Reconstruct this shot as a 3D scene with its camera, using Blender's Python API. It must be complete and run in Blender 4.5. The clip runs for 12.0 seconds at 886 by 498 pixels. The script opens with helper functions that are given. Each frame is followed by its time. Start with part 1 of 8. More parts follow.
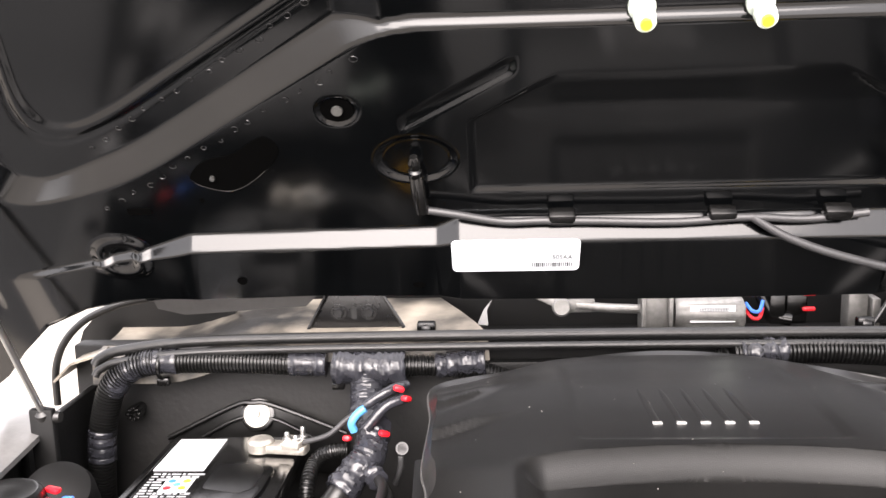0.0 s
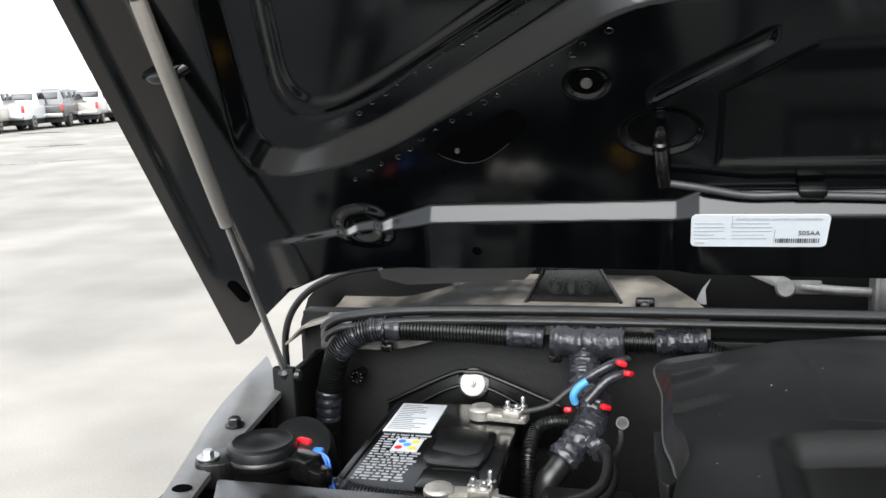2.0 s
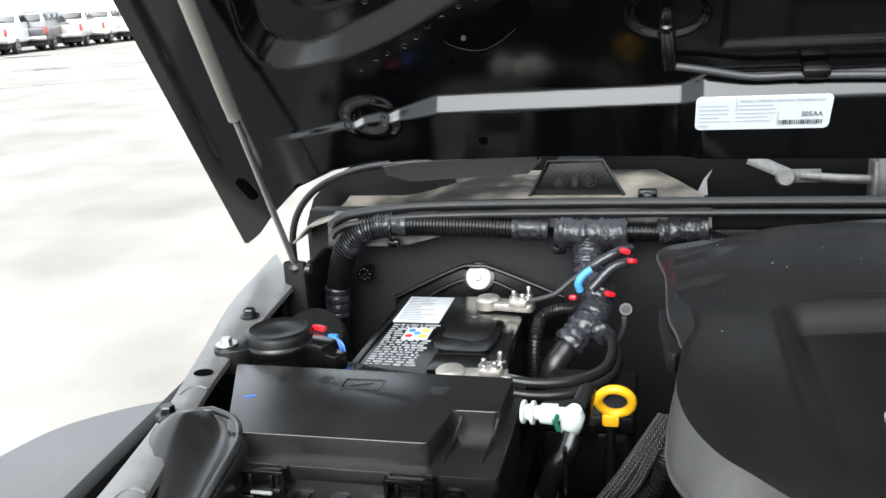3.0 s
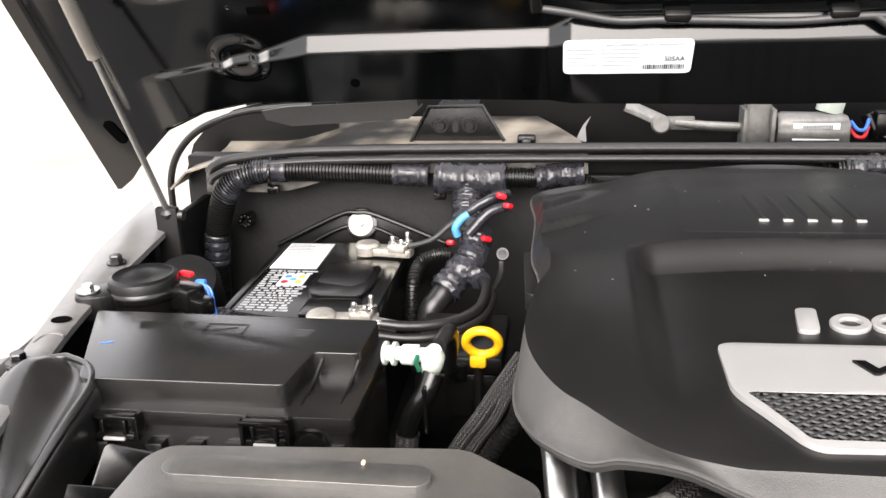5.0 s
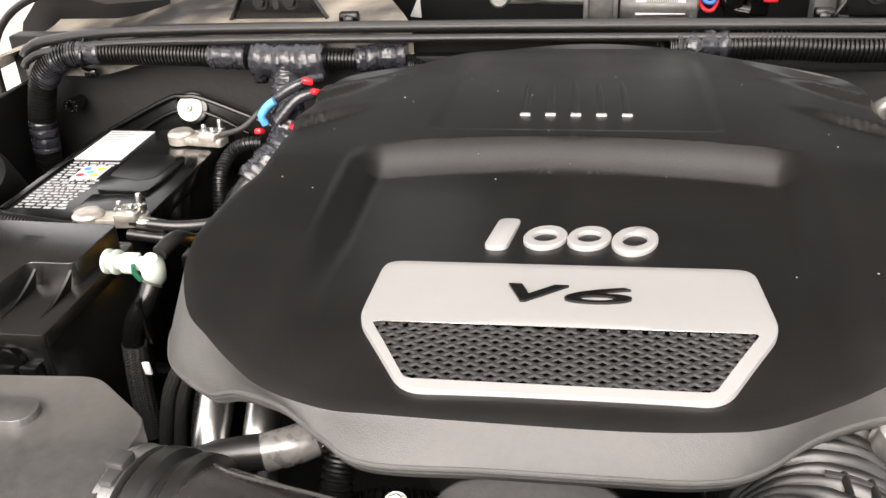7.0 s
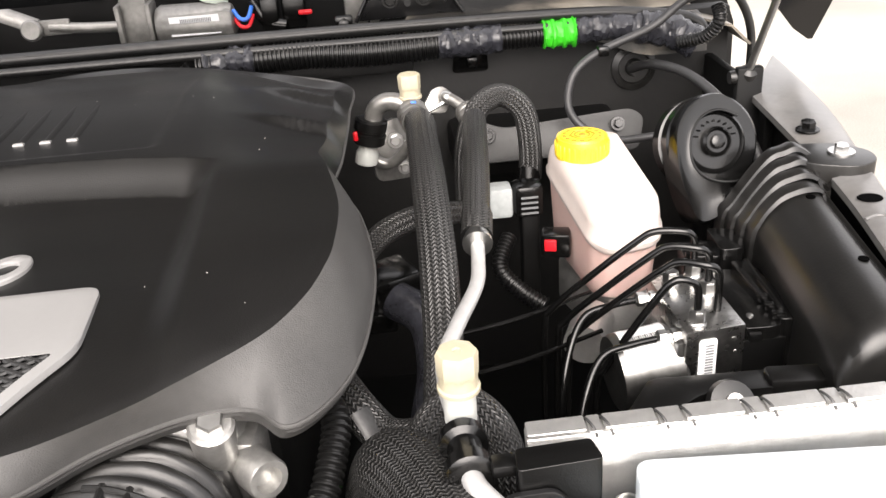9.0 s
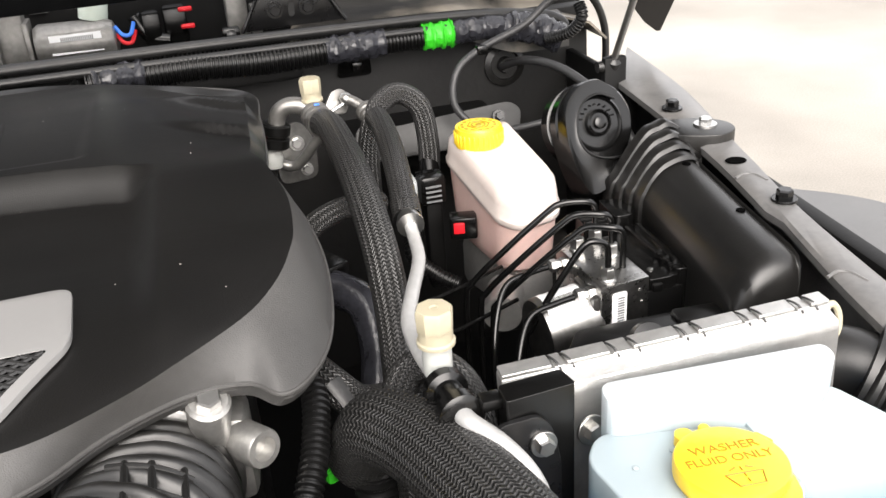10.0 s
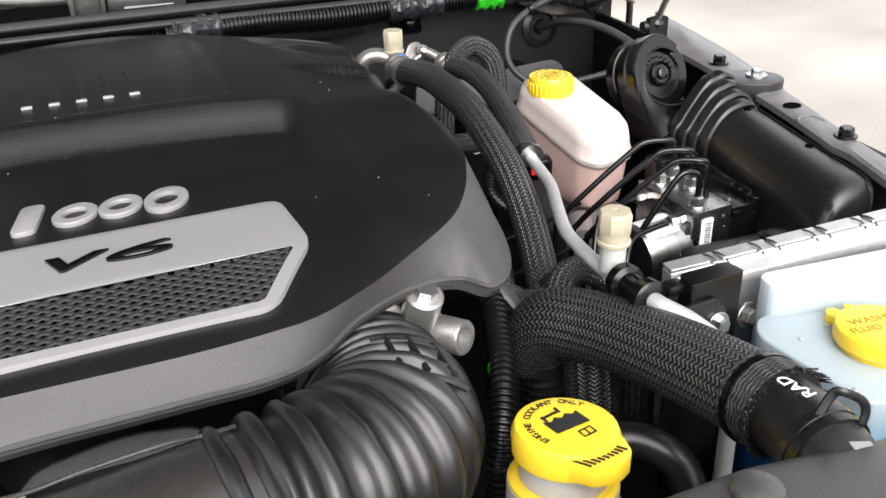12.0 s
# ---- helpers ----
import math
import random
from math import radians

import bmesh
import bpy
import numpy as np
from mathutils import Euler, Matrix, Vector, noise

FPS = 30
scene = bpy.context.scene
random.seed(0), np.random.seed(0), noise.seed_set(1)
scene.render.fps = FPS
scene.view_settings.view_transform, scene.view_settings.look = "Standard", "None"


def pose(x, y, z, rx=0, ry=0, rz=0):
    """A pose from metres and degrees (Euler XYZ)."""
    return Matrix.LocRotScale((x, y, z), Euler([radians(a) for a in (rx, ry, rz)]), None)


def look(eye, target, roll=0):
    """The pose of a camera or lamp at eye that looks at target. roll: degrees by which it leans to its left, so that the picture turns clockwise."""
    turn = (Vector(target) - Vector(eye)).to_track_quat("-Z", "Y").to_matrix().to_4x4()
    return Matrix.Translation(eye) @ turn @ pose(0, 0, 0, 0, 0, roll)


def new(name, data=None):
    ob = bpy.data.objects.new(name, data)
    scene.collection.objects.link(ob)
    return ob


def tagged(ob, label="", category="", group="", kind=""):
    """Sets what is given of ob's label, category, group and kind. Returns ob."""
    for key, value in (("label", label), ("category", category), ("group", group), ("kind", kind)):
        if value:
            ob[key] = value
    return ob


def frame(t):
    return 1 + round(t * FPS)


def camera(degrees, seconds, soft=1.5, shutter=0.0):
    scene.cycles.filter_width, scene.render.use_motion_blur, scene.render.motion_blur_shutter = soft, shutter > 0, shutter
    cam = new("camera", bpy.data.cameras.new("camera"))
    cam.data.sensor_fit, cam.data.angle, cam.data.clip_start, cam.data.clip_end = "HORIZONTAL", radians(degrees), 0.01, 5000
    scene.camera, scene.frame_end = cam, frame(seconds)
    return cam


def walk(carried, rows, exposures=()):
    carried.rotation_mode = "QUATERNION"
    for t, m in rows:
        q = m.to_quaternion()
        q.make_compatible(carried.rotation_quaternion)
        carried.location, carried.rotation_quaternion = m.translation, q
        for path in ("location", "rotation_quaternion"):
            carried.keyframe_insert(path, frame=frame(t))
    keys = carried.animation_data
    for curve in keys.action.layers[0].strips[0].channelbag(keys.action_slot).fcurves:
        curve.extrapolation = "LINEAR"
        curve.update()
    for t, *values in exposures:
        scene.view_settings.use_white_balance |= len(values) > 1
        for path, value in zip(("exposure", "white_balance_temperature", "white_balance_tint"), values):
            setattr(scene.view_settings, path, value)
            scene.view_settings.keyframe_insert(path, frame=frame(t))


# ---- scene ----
cam = camera(53.0, 12.0)
EXPOSURES = [(0.0, 2.7, 6750, 17), (0.5, 2.4, 6650, 15), (1.0, 1.6, 6450, 11), (1.5, 1.3, 6350, 10), (2.0, 1.5, 6150, 8), (2.5, 1.75, 6100, 7), (3.0, 1.78, 6050, 7), (3.5, 1.7, 6100, 8), (5.5, 2.3, 6850, 14), (7.5, 2.2, 6950, 14), (9.5, 1.95, 6750, 14), (10.0, 1.8, 6700, 12), (10.5, 1.6, 6650, 12), (11.0, 1.55, 6500, 12), (12.0, 1.55, 6450, 12)]
PATH = [
    (0, (-0.182, -0.0629, 1.5882), (-0.311, 1.9015, 1.2351), -1.6),
    (0.5, (-0.255, -0.0605, 1.5813), (-0.601, 1.8778, 1.2279), -1.4),
    (1, (-0.29, -0.0828, 1.5872), (-0.772, 1.8304, 1.2556), -1.5),
    (1.5, (-0.278, -0.0907, 1.5838), (-0.792, 1.8135, 1.2527), -2.0),
    (2, (-0.266, -0.0935, 1.5797), (-0.74, 1.8129, 1.2056), -2.3),
    (2.5, (-0.273, -0.1203, 1.5753), (-0.731, 1.778, 1.1428), -2.6),
    (3, (-0.277, -0.122, 1.5502), (-0.737, 1.7452, 1.0009), -3.3),
    (3.5, (-0.248, -0.1224, 1.5381), (-0.648, 1.7372, 0.9214), -3.0),
    (3.7, (-0.239, -0.1158, 1.5455), (-0.594, 1.7477, 0.9109), -2.9),
    (5.3, (-0.217, -0.1088, 1.5268), (-0.468, 1.7603, 0.8605), -1.8),
    (5.5, (-0.203, -0.1025, 1.5211), (-0.429, 1.7634, 0.8376), -2.0),
    (6, (-0.153, -0.0646, 1.524), (-0.364, 1.7606, 0.7354), -2.7),
    (6.5, (-0.111, -0.0291, 1.5339), (-0.416, 1.7216, 0.6162), -3.2),
    (7, (0.029, -0.0106, 1.5438), (-0.289, 1.7234, 0.5993), -3.0),
    (7.5, (0.157, 0.006, 1.5326), (-0.046, 1.7544, 0.5819), -2.5),
    (7.7, (0.204, 0.01, 1.5328), (0.026, 1.754, 0.5698), -3.0),
    (9.3, (0.337, 0.0063, 1.5076), (0.528, 1.7794, 0.6022), -4.0),
    (9.5, (0.32, -0.0057, 1.508), (0.571, 1.7602, 0.6042), -3.7),
    (10, (0.247, -0.0422, 1.5162), (0.707, 1.6808, 0.6112), -4.1),
    (10.5, (0.158, -0.0684, 1.5198), (0.795, 1.5947, 0.6098), -4.4),
    (11, (0.109, -0.0861, 1.5139), (0.825, 1.5413, 0.5971), -3.5),
    (11.5, (0.076, -0.0819, 1.5091), (0.796, 1.5325, 0.5736), -2.1),
    (12, (0.038, -0.0701, 1.5128), (0.671, 1.5776, 0.5719), -1.8),
]
walk(cam, [(t, look(eye, target, roll)) for t, eye, target, roll in PATH], exposures=EXPOSURES)

# ---- world, sun, exposure ----
world = bpy.data.worlds.new("sky")
scene.world = world
world.use_nodes = True
wn = world.node_tree.nodes
wl = world.node_tree.links
sky = wn.new("ShaderNodeTexSky")
sky.sky_type, sky.sun_disc = "NISHITA", False
sky.sun_elevation, sky.sun_rotation = radians(40), radians(186)
sky.air_density, sky.dust_density = 1.0, 4.0
haze = wn.new("ShaderNodeHueSaturation")
haze.inputs["Saturation"].default_value = 0.22
wl.new(sky.outputs[0], haze.inputs["Color"])
cloud = wn.new("ShaderNodeMix")
cloud.data_type = "RGBA"
cloud.inputs[0].default_value = 0.6
cloud.inputs[7].default_value = (4.6, 4.65, 4.75, 1)
wl.new(haze.outputs[0], cloud.inputs[6])
wl.new(cloud.outputs[2], wn["Background"].inputs["Color"])
wn["Background"].inputs["Strength"].default_value = 0.15
sun = new("sun", bpy.data.lights.new("sun", "SUN"))
sun.data.energy, sun.data.angle, sun.data.color = 1.6, radians(58), (1.0, 0.96, 0.91)
sun.matrix_world = look((-0.6, -6, 5.0), (0, 0, 0))


# ---- materials ----
def material(name, base, rough=0.5, metal=0.0, vary=0.3, scale=14.0, fine=160.0, bump=0.15, bump_scale=500.0,
             coat=0.0, spec=0.5, dust=0.0, dust_color=(0.30, 0.27, 0.23)):
    """A surface with stains at a large scale, grain at a small one, and relief."""
    m = bpy.data.materials.new(name)
    m.use_nodes = True
    n, l = m.node_tree.nodes, m.node_tree.links
    p = n["Principled BSDF"]
    p.inputs["Metallic"].default_value = metal
    p.inputs["Specular IOR Level"].default_value = spec
    p.inputs["Coat Weight"].default_value = coat
    p.inputs["Coat Roughness"].default_value = 0.04
    co = n.new("ShaderNodeTexCoord")

    def noise_node(s, detail):
        t = n.new("ShaderNodeTexNoise")
        t.inputs["Scale"].default_value, t.inputs["Detail"].default_value = s, detail
        l.new(co.outputs["Object"], t.inputs["Vector"])
        return t
    big, small = noise_node(scale, 4), noise_node(fine, 3)
    mean = n.new("ShaderNodeMath")
    mean.operation = "MULTIPLY_ADD"
    mean.inputs[1].default_value = 0.4
    l.new(small.outputs["Fac"], mean.inputs[0])
    half = n.new("ShaderNodeMath")
    half.operation = "MULTIPLY"
    half.inputs[1].default_value = 0.6
    l.new(big.outputs["Fac"], half.inputs[0])
    l.new(half.outputs[0], mean.inputs[2])
    ramp = n.new("ShaderNodeMapRange")
    ramp.inputs["From Min"].default_value, ramp.inputs["From Max"].default_value = 0.3, 0.7
    l.new(mean.outputs[0], ramp.inputs["Value"])
    mix = n.new("ShaderNodeMix")
    mix.data_type = "RGBA"
    mix.inputs[6].default_value = (*[c * (1 - vary) for c in base], 1)
    mix.inputs[7].default_value = (*[min(1, c * (1 + vary)) for c in base], 1)
    l.new(ramp.outputs[0], mix.inputs[0])
    color = mix.outputs[2]
    if dust:
        d = noise_node(scale * 0.6, 6)
        dr = n.new("ShaderNodeMapRange")
        dr.inputs["From Min"].default_value, dr.inputs["From Max"].default_value = 0.45, 0.75
        dr.inputs["To Max"].default_value = dust
        l.new(d.outputs["Fac"], dr.inputs["Value"])
        mx = n.new("ShaderNodeMix")
        mx.data_type = "RGBA"
        mx.inputs[7].default_value = (*dust_color, 1)
        l.new(dr.outputs[0], mx.inputs[0])
        l.new(color, mx.inputs[6])
        color = mx.outputs[2]
    l.new(color, p.inputs["Base Color"])
    rr = n.new("ShaderNodeMapRange")
    rr.inputs["To Min"].default_value, rr.inputs["To Max"].default_value = max(0.02, rough * 0.8), min(1, rough * 1.2)
    l.new(mean.outputs[0], rr.inputs["Value"])
    l.new(rr.outputs[0], p.inputs["Roughness"])
    if bump:
        g = noise_node(bump_scale, 2)
        b = n.new("ShaderNodeBump")
        b.inputs["Strength"].default_value, b.inputs["Distance"].default_value = bump, 0.0006
        l.new(g.outputs["Fac"], b.inputs["Height"])
        l.new(b.outputs[0], p.inputs["Normal"])
    return m


def braided(name, base, light, along, around, rough=0.45):
    """Woven sleeve: chevrons of raised yarn along a tube, by its unwrapped length and turn (u round, v along in metres)."""
    m = material(name, base, rough, vary=0.3, bump=0)
    n, l = m.node_tree.nodes, m.node_tree.links
    p = n["Principled BSDF"]
    uv = n.new("ShaderNodeUVMap")
    sep = n.new("ShaderNodeSeparateXYZ")
    l.new(uv.outputs[0], sep.inputs[0])

    def op(kind, a, b=None):
        q = n.new("ShaderNodeMath")
        q.operation = kind
        for i, v in enumerate((a, b)):
            if v is None:
                continue
            if isinstance(v, (int, float)):
                q.inputs[i].default_value = v
            else:
                l.new(v, q.inputs[i])
        return q.outputs[0]
    turn = op("MULTIPLY", sep.outputs["X"], around)
    zig = op("PINGPONG", turn, 0.5)
    row = op("FRACT", op("ADD", op("MULTIPLY", sep.outputs["Y"], along), op("MULTIPLY", zig, 1.6)))
    yarn = op("PINGPONG", row, 0.5)
    seam = op("PINGPONG", op("ADD", turn, 0.25), 0.25)
    height = op("ADD", op("MULTIPLY", yarn, 1.6), op("MULTIPLY", seam, 1.2))
    b = n.new("ShaderNodeBump")
    b.inputs["Strength"].default_value, b.inputs["Distance"].default_value = 0.9, 0.0012
    l.new(height, b.inputs["Height"])
    l.new(b.outputs[0], p.inputs["Normal"])
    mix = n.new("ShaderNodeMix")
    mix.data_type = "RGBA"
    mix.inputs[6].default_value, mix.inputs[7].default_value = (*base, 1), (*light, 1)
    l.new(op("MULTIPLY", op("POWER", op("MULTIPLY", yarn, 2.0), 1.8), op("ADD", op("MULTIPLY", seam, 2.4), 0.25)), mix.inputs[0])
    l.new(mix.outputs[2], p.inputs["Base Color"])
    return m


def fluid_plastic(name, base, rough=0.35, weight=0.6, radius=(0.02, 0.02, 0.02)):
    m = material(name, base, rough, vary=0.06, bump=0.05, bump_scale=90)
    p = m.node_tree.nodes["Principled BSDF"]
    p.inputs["Subsurface Weight"].default_value = weight
    p.inputs["Subsurface Radius"].default_value = (1, 1, 1)
    p.inputs["Subsurface Scale"].default_value = radius[0]
    return m


PAINT = material("black paint", (0.0013, 0.0015, 0.0017), 0.12, vary=0.3, bump=0.02, bump_scale=700, spec=0.45)
WIPERALU = material("dull grey wiper metal", (0.22, 0.215, 0.205), 0.42, metal=0.6, vary=0.3, scale=30, bump=0.2)
FLANGE = material("satin black paint", (0.006, 0.006, 0.0065), 0.28, vary=0.3, bump=0.04, dust=0.012)
PLASTIC = material("black plastic", (0.0022, 0.0022, 0.0022), 0.33, vary=0.35, bump=0.18, bump_scale=900, spec=0.40, dust=0.006)
GLOSSY = material("smooth black plastic", (0.0025, 0.0025, 0.0025), 0.2, vary=0.3, bump=0.05, spec=0.45, dust=0.004)
MESHGREY = material("dark grey moulded mesh", (0.018, 0.018, 0.018), 0.34, vary=0.2, bump=0.05, spec=0.5)
COVER = material("grained black plastic", (0.0050, 0.0049, 0.0048), 0.35, vary=0.22, bump=0.24, bump_scale=900, spec=0.57, dust=0.006)
GRAINED = material("coarse matt plastic grain", (0.040, 0.0391, 0.0380), 0.58, vary=0.25, bump=0.5, bump_scale=1100, spec=0.55, dust=0.03)
RUBBER = material("black rubber", (0.009, 0.0089, 0.0087), 0.34, vary=0.3, bump=0.12, bump_scale=600, spec=0.5, dust=0.02)
LOOM = material("split loom plastic", (0.005, 0.005, 0.005), 0.30, vary=0.2, bump=0.04, spec=0.4)
# satin black with a grey base that paints in the sky's reflection, plus dust
FENDER = material("dusty satin black paint greyed by sky sheen", (0.115, 0.113, 0.111), 0.34, vary=0.25, scale=30, bump=0.05, dust=0.12)
# pale base and dust tone paint in the sky reflected on the lid
LID = material("grained plastic paled by sky sheen", (0.046, 0.045, 0.043), 0.32, vary=0.4, scale=9, bump=0.25, bump_scale=800, spec=1.0, dust=0.17)
FUSE = material("moulded black plastic", (0.006, 0.0059, 0.0058), 0.25, vary=0.35, bump=0.25, bump_scale=800, spec=0.8, dust=0.02)
PANEL = material("satin dark grey plastic", (0.045, 0.0435, 0.042), 0.36, vary=0.15, scale=8, bump=0.3, bump_scale=700)
DUCT = material("black moulded plastic", (0.0075, 0.0073, 0.0070), 0.34, vary=0.4, scale=12, bump=0.12, bump_scale=500, dust=0.02)
FLARE = material("weathered grey plastic", (0.10, 0.10, 0.10), 0.5, vary=0.2, scale=10, bump=0.5, bump_scale=600, dust=0.05)
CASTING = material("dull dark casting", (0.05, 0.05, 0.05), 0.5, metal=0.5, vary=0.4, bump=0.4, bump_scale=300)
TAPE = material("cloth tape", (0.021, 0.0215, 0.026), 0.24, vary=0.5, scale=60, fine=300, bump=1.0, bump_scale=150)
FELT = material("firewall felt", (0.0045, 0.0044, 0.0043), 0.62, vary=0.6, scale=9, bump=1.0, bump_scale=90, spec=0.35, dust=0.05, dust_color=(0.09, 0.085, 0.075))
# near-black base puts the shade of deep, hidden parts into the colour
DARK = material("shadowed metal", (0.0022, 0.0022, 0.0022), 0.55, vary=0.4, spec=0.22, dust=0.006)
DUSTY = material("dusty painted steel", (0.030, 0.028, 0.025), 0.38, vary=0.7, scale=16, bump=0.8, bump_scale=60, dust=0.9, dust_color=(0.42, 0.37, 0.30))
STEEL = material("zinc steel", (0.44, 0.435, 0.42), 0.34, metal=1.0, vary=0.15, bump=0.1)
ALU = material("cast aluminium", (0.58, 0.575, 0.56), 0.42, metal=0.85, vary=0.15, bump=0.4, bump_scale=450)
CASTALU = material("cast grey aluminium", (0.40, 0.395, 0.38), 0.40, metal=0.8, vary=0.25, scale=40, bump=0.5, bump_scale=350)
BRIGHT = material("milled aluminium", (0.55, 0.545, 0.53), 0.3, metal=1.0, vary=0.12, bump=0.15, bump_scale=500)
OXIDE = material("dull oxidised aluminium", (0.42, 0.42, 0.415), 0.42, metal=0.35, vary=0.15, bump=0.1)
DULLSTEEL = material("dull zinc steel", (0.27, 0.268, 0.262), 0.36, metal=1.0, vary=0.25, scale=40, bump=0.1)
BLOCKALU = material("machined aluminium", (0.40, 0.395, 0.385), 0.28, metal=1.0, vary=0.4, scale=45, fine=220, bump=0.25, bump_scale=260)
SATIN = material("satin silver plastic", (0.27, 0.268, 0.265), 0.42, metal=0.2, vary=0.04, bump=0.06, bump_scale=900)
LEAD = material("battery lead", (0.50, 0.47, 0.42), 0.42, metal=0.8, vary=0.3, scale=60, bump=0.5, bump_scale=260)
WHITE = material("white label", (0.78, 0.79, 0.80), 0.35, vary=0.03, bump=0.02)
PAPER = material("greyish label paper", (0.50, 0.51, 0.525), 0.4, vary=0.06, scale=40, bump=0.03)
LABELPAPER = material("pale blue-white label", (0.62, 0.655, 0.69), 0.35, vary=0.04, bump=0.02)
LABELINK = material("faded grey print", (0.30, 0.33, 0.36), 0.5, vary=0.1, bump=0)
NYLON = material("natural nylon", (0.48, 0.54, 0.48), 0.4, vary=0.06, bump=0.05)
CREAM = fluid_plastic("cream cap plastic", (0.36, 0.325, 0.235), 0.4, 0.25)
MILKY = fluid_plastic("milky white nylon", (0.40, 0.41, 0.39), 0.4, 0.3)
DULLALU = material("dull grey aluminium", (0.20, 0.195, 0.185), 0.36, metal=0.7, vary=0.35, scale=50, bump=0.25, bump_scale=300)
YELLOW = material("yellow plastic", (0.78, 0.54, 0.03), 0.33, vary=0.08, bump=0.06)
RED = material("red plastic", (0.62, 0.012, 0.02), 0.35, vary=0.1, bump=0.05)
LAMPRED = material("tail lamp red", (0.50, 0.06, 0.05), 0.25, vary=0.25, scale=8, bump=0)
BLUE = material("blue plastic", (0.03, 0.16, 0.62), 0.35, vary=0.1, bump=0.05)
SKYBLUE = material("light blue tape", (0.07, 0.27, 0.52), 0.4, vary=0.1, bump=0.05)
GREEN = material("green tape", (0.03, 0.48, 0.02), 0.4, vary=0.1, bump=0.2, bump_scale=150)
# flat black that paints the darkness inside holes; no hole is cut
HOLESHADE = material("painted hole shade", (0.0006, 0.0006, 0.0006), 0.9, vary=0.1, bump=0, spec=0.02)
INK = material("black ink", (0.012, 0.012, 0.012), 0.5, vary=0.1, bump=0)
GREYINK = material("grey ink", (0.16, 0.165, 0.17), 0.5, vary=0.1, bump=0)
RESERVOIR = fluid_plastic("white translucent tank", (0.53, 0.47, 0.44), 0.38, 0.7)
PINKISH = fluid_plastic("tank wall over brake fluid", (0.66, 0.47, 0.43), 0.38, 0.7)
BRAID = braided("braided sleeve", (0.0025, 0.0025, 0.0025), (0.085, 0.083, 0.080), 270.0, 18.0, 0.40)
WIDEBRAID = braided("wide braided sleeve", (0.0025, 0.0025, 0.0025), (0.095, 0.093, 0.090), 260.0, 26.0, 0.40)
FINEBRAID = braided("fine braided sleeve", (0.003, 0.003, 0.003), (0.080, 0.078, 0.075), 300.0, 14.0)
CABLE = material("grey cable", (0.026, 0.026, 0.027), 0.45, vary=0.2, bump=0.1)
SEAL = material("weatherstrip rubber", (0.010, 0.010, 0.010), 0.34, vary=0.25, bump=0.1, dust=0.02)
CARGLASS = material("dark car glass", (0.02, 0.022, 0.025), 0.06, vary=0.1, bump=0)
TYRE = material("tyre rubber", (0.018, 0.018, 0.018), 0.7, vary=0.3)


# ---- building helpers ----
def spline(pts, res=8, closed=False):
    """A smooth curve through the points."""
    p = [Vector(q) for q in pts]
    n, out = len(p), []
    for i in range(n if closed else n - 1):
        if closed:
            a, b, c, d = p[i - 1], p[i], p[(i + 1) % n], p[(i + 2) % n]
        else:
            a, b, c, d = p[max(i - 1, 0)], p[i], p[i + 1], p[min(i + 2, n - 1)]
        for k in range(res):
            t = k / res
            out.append(0.5 * ((2 * b) + (c - a) * t + (2 * a - 5 * b + 4 * c - d) * t * t + (3 * b - a - 3 * c + d) * t ** 3))
    if not closed:
        out.append(p[-1])
    return out


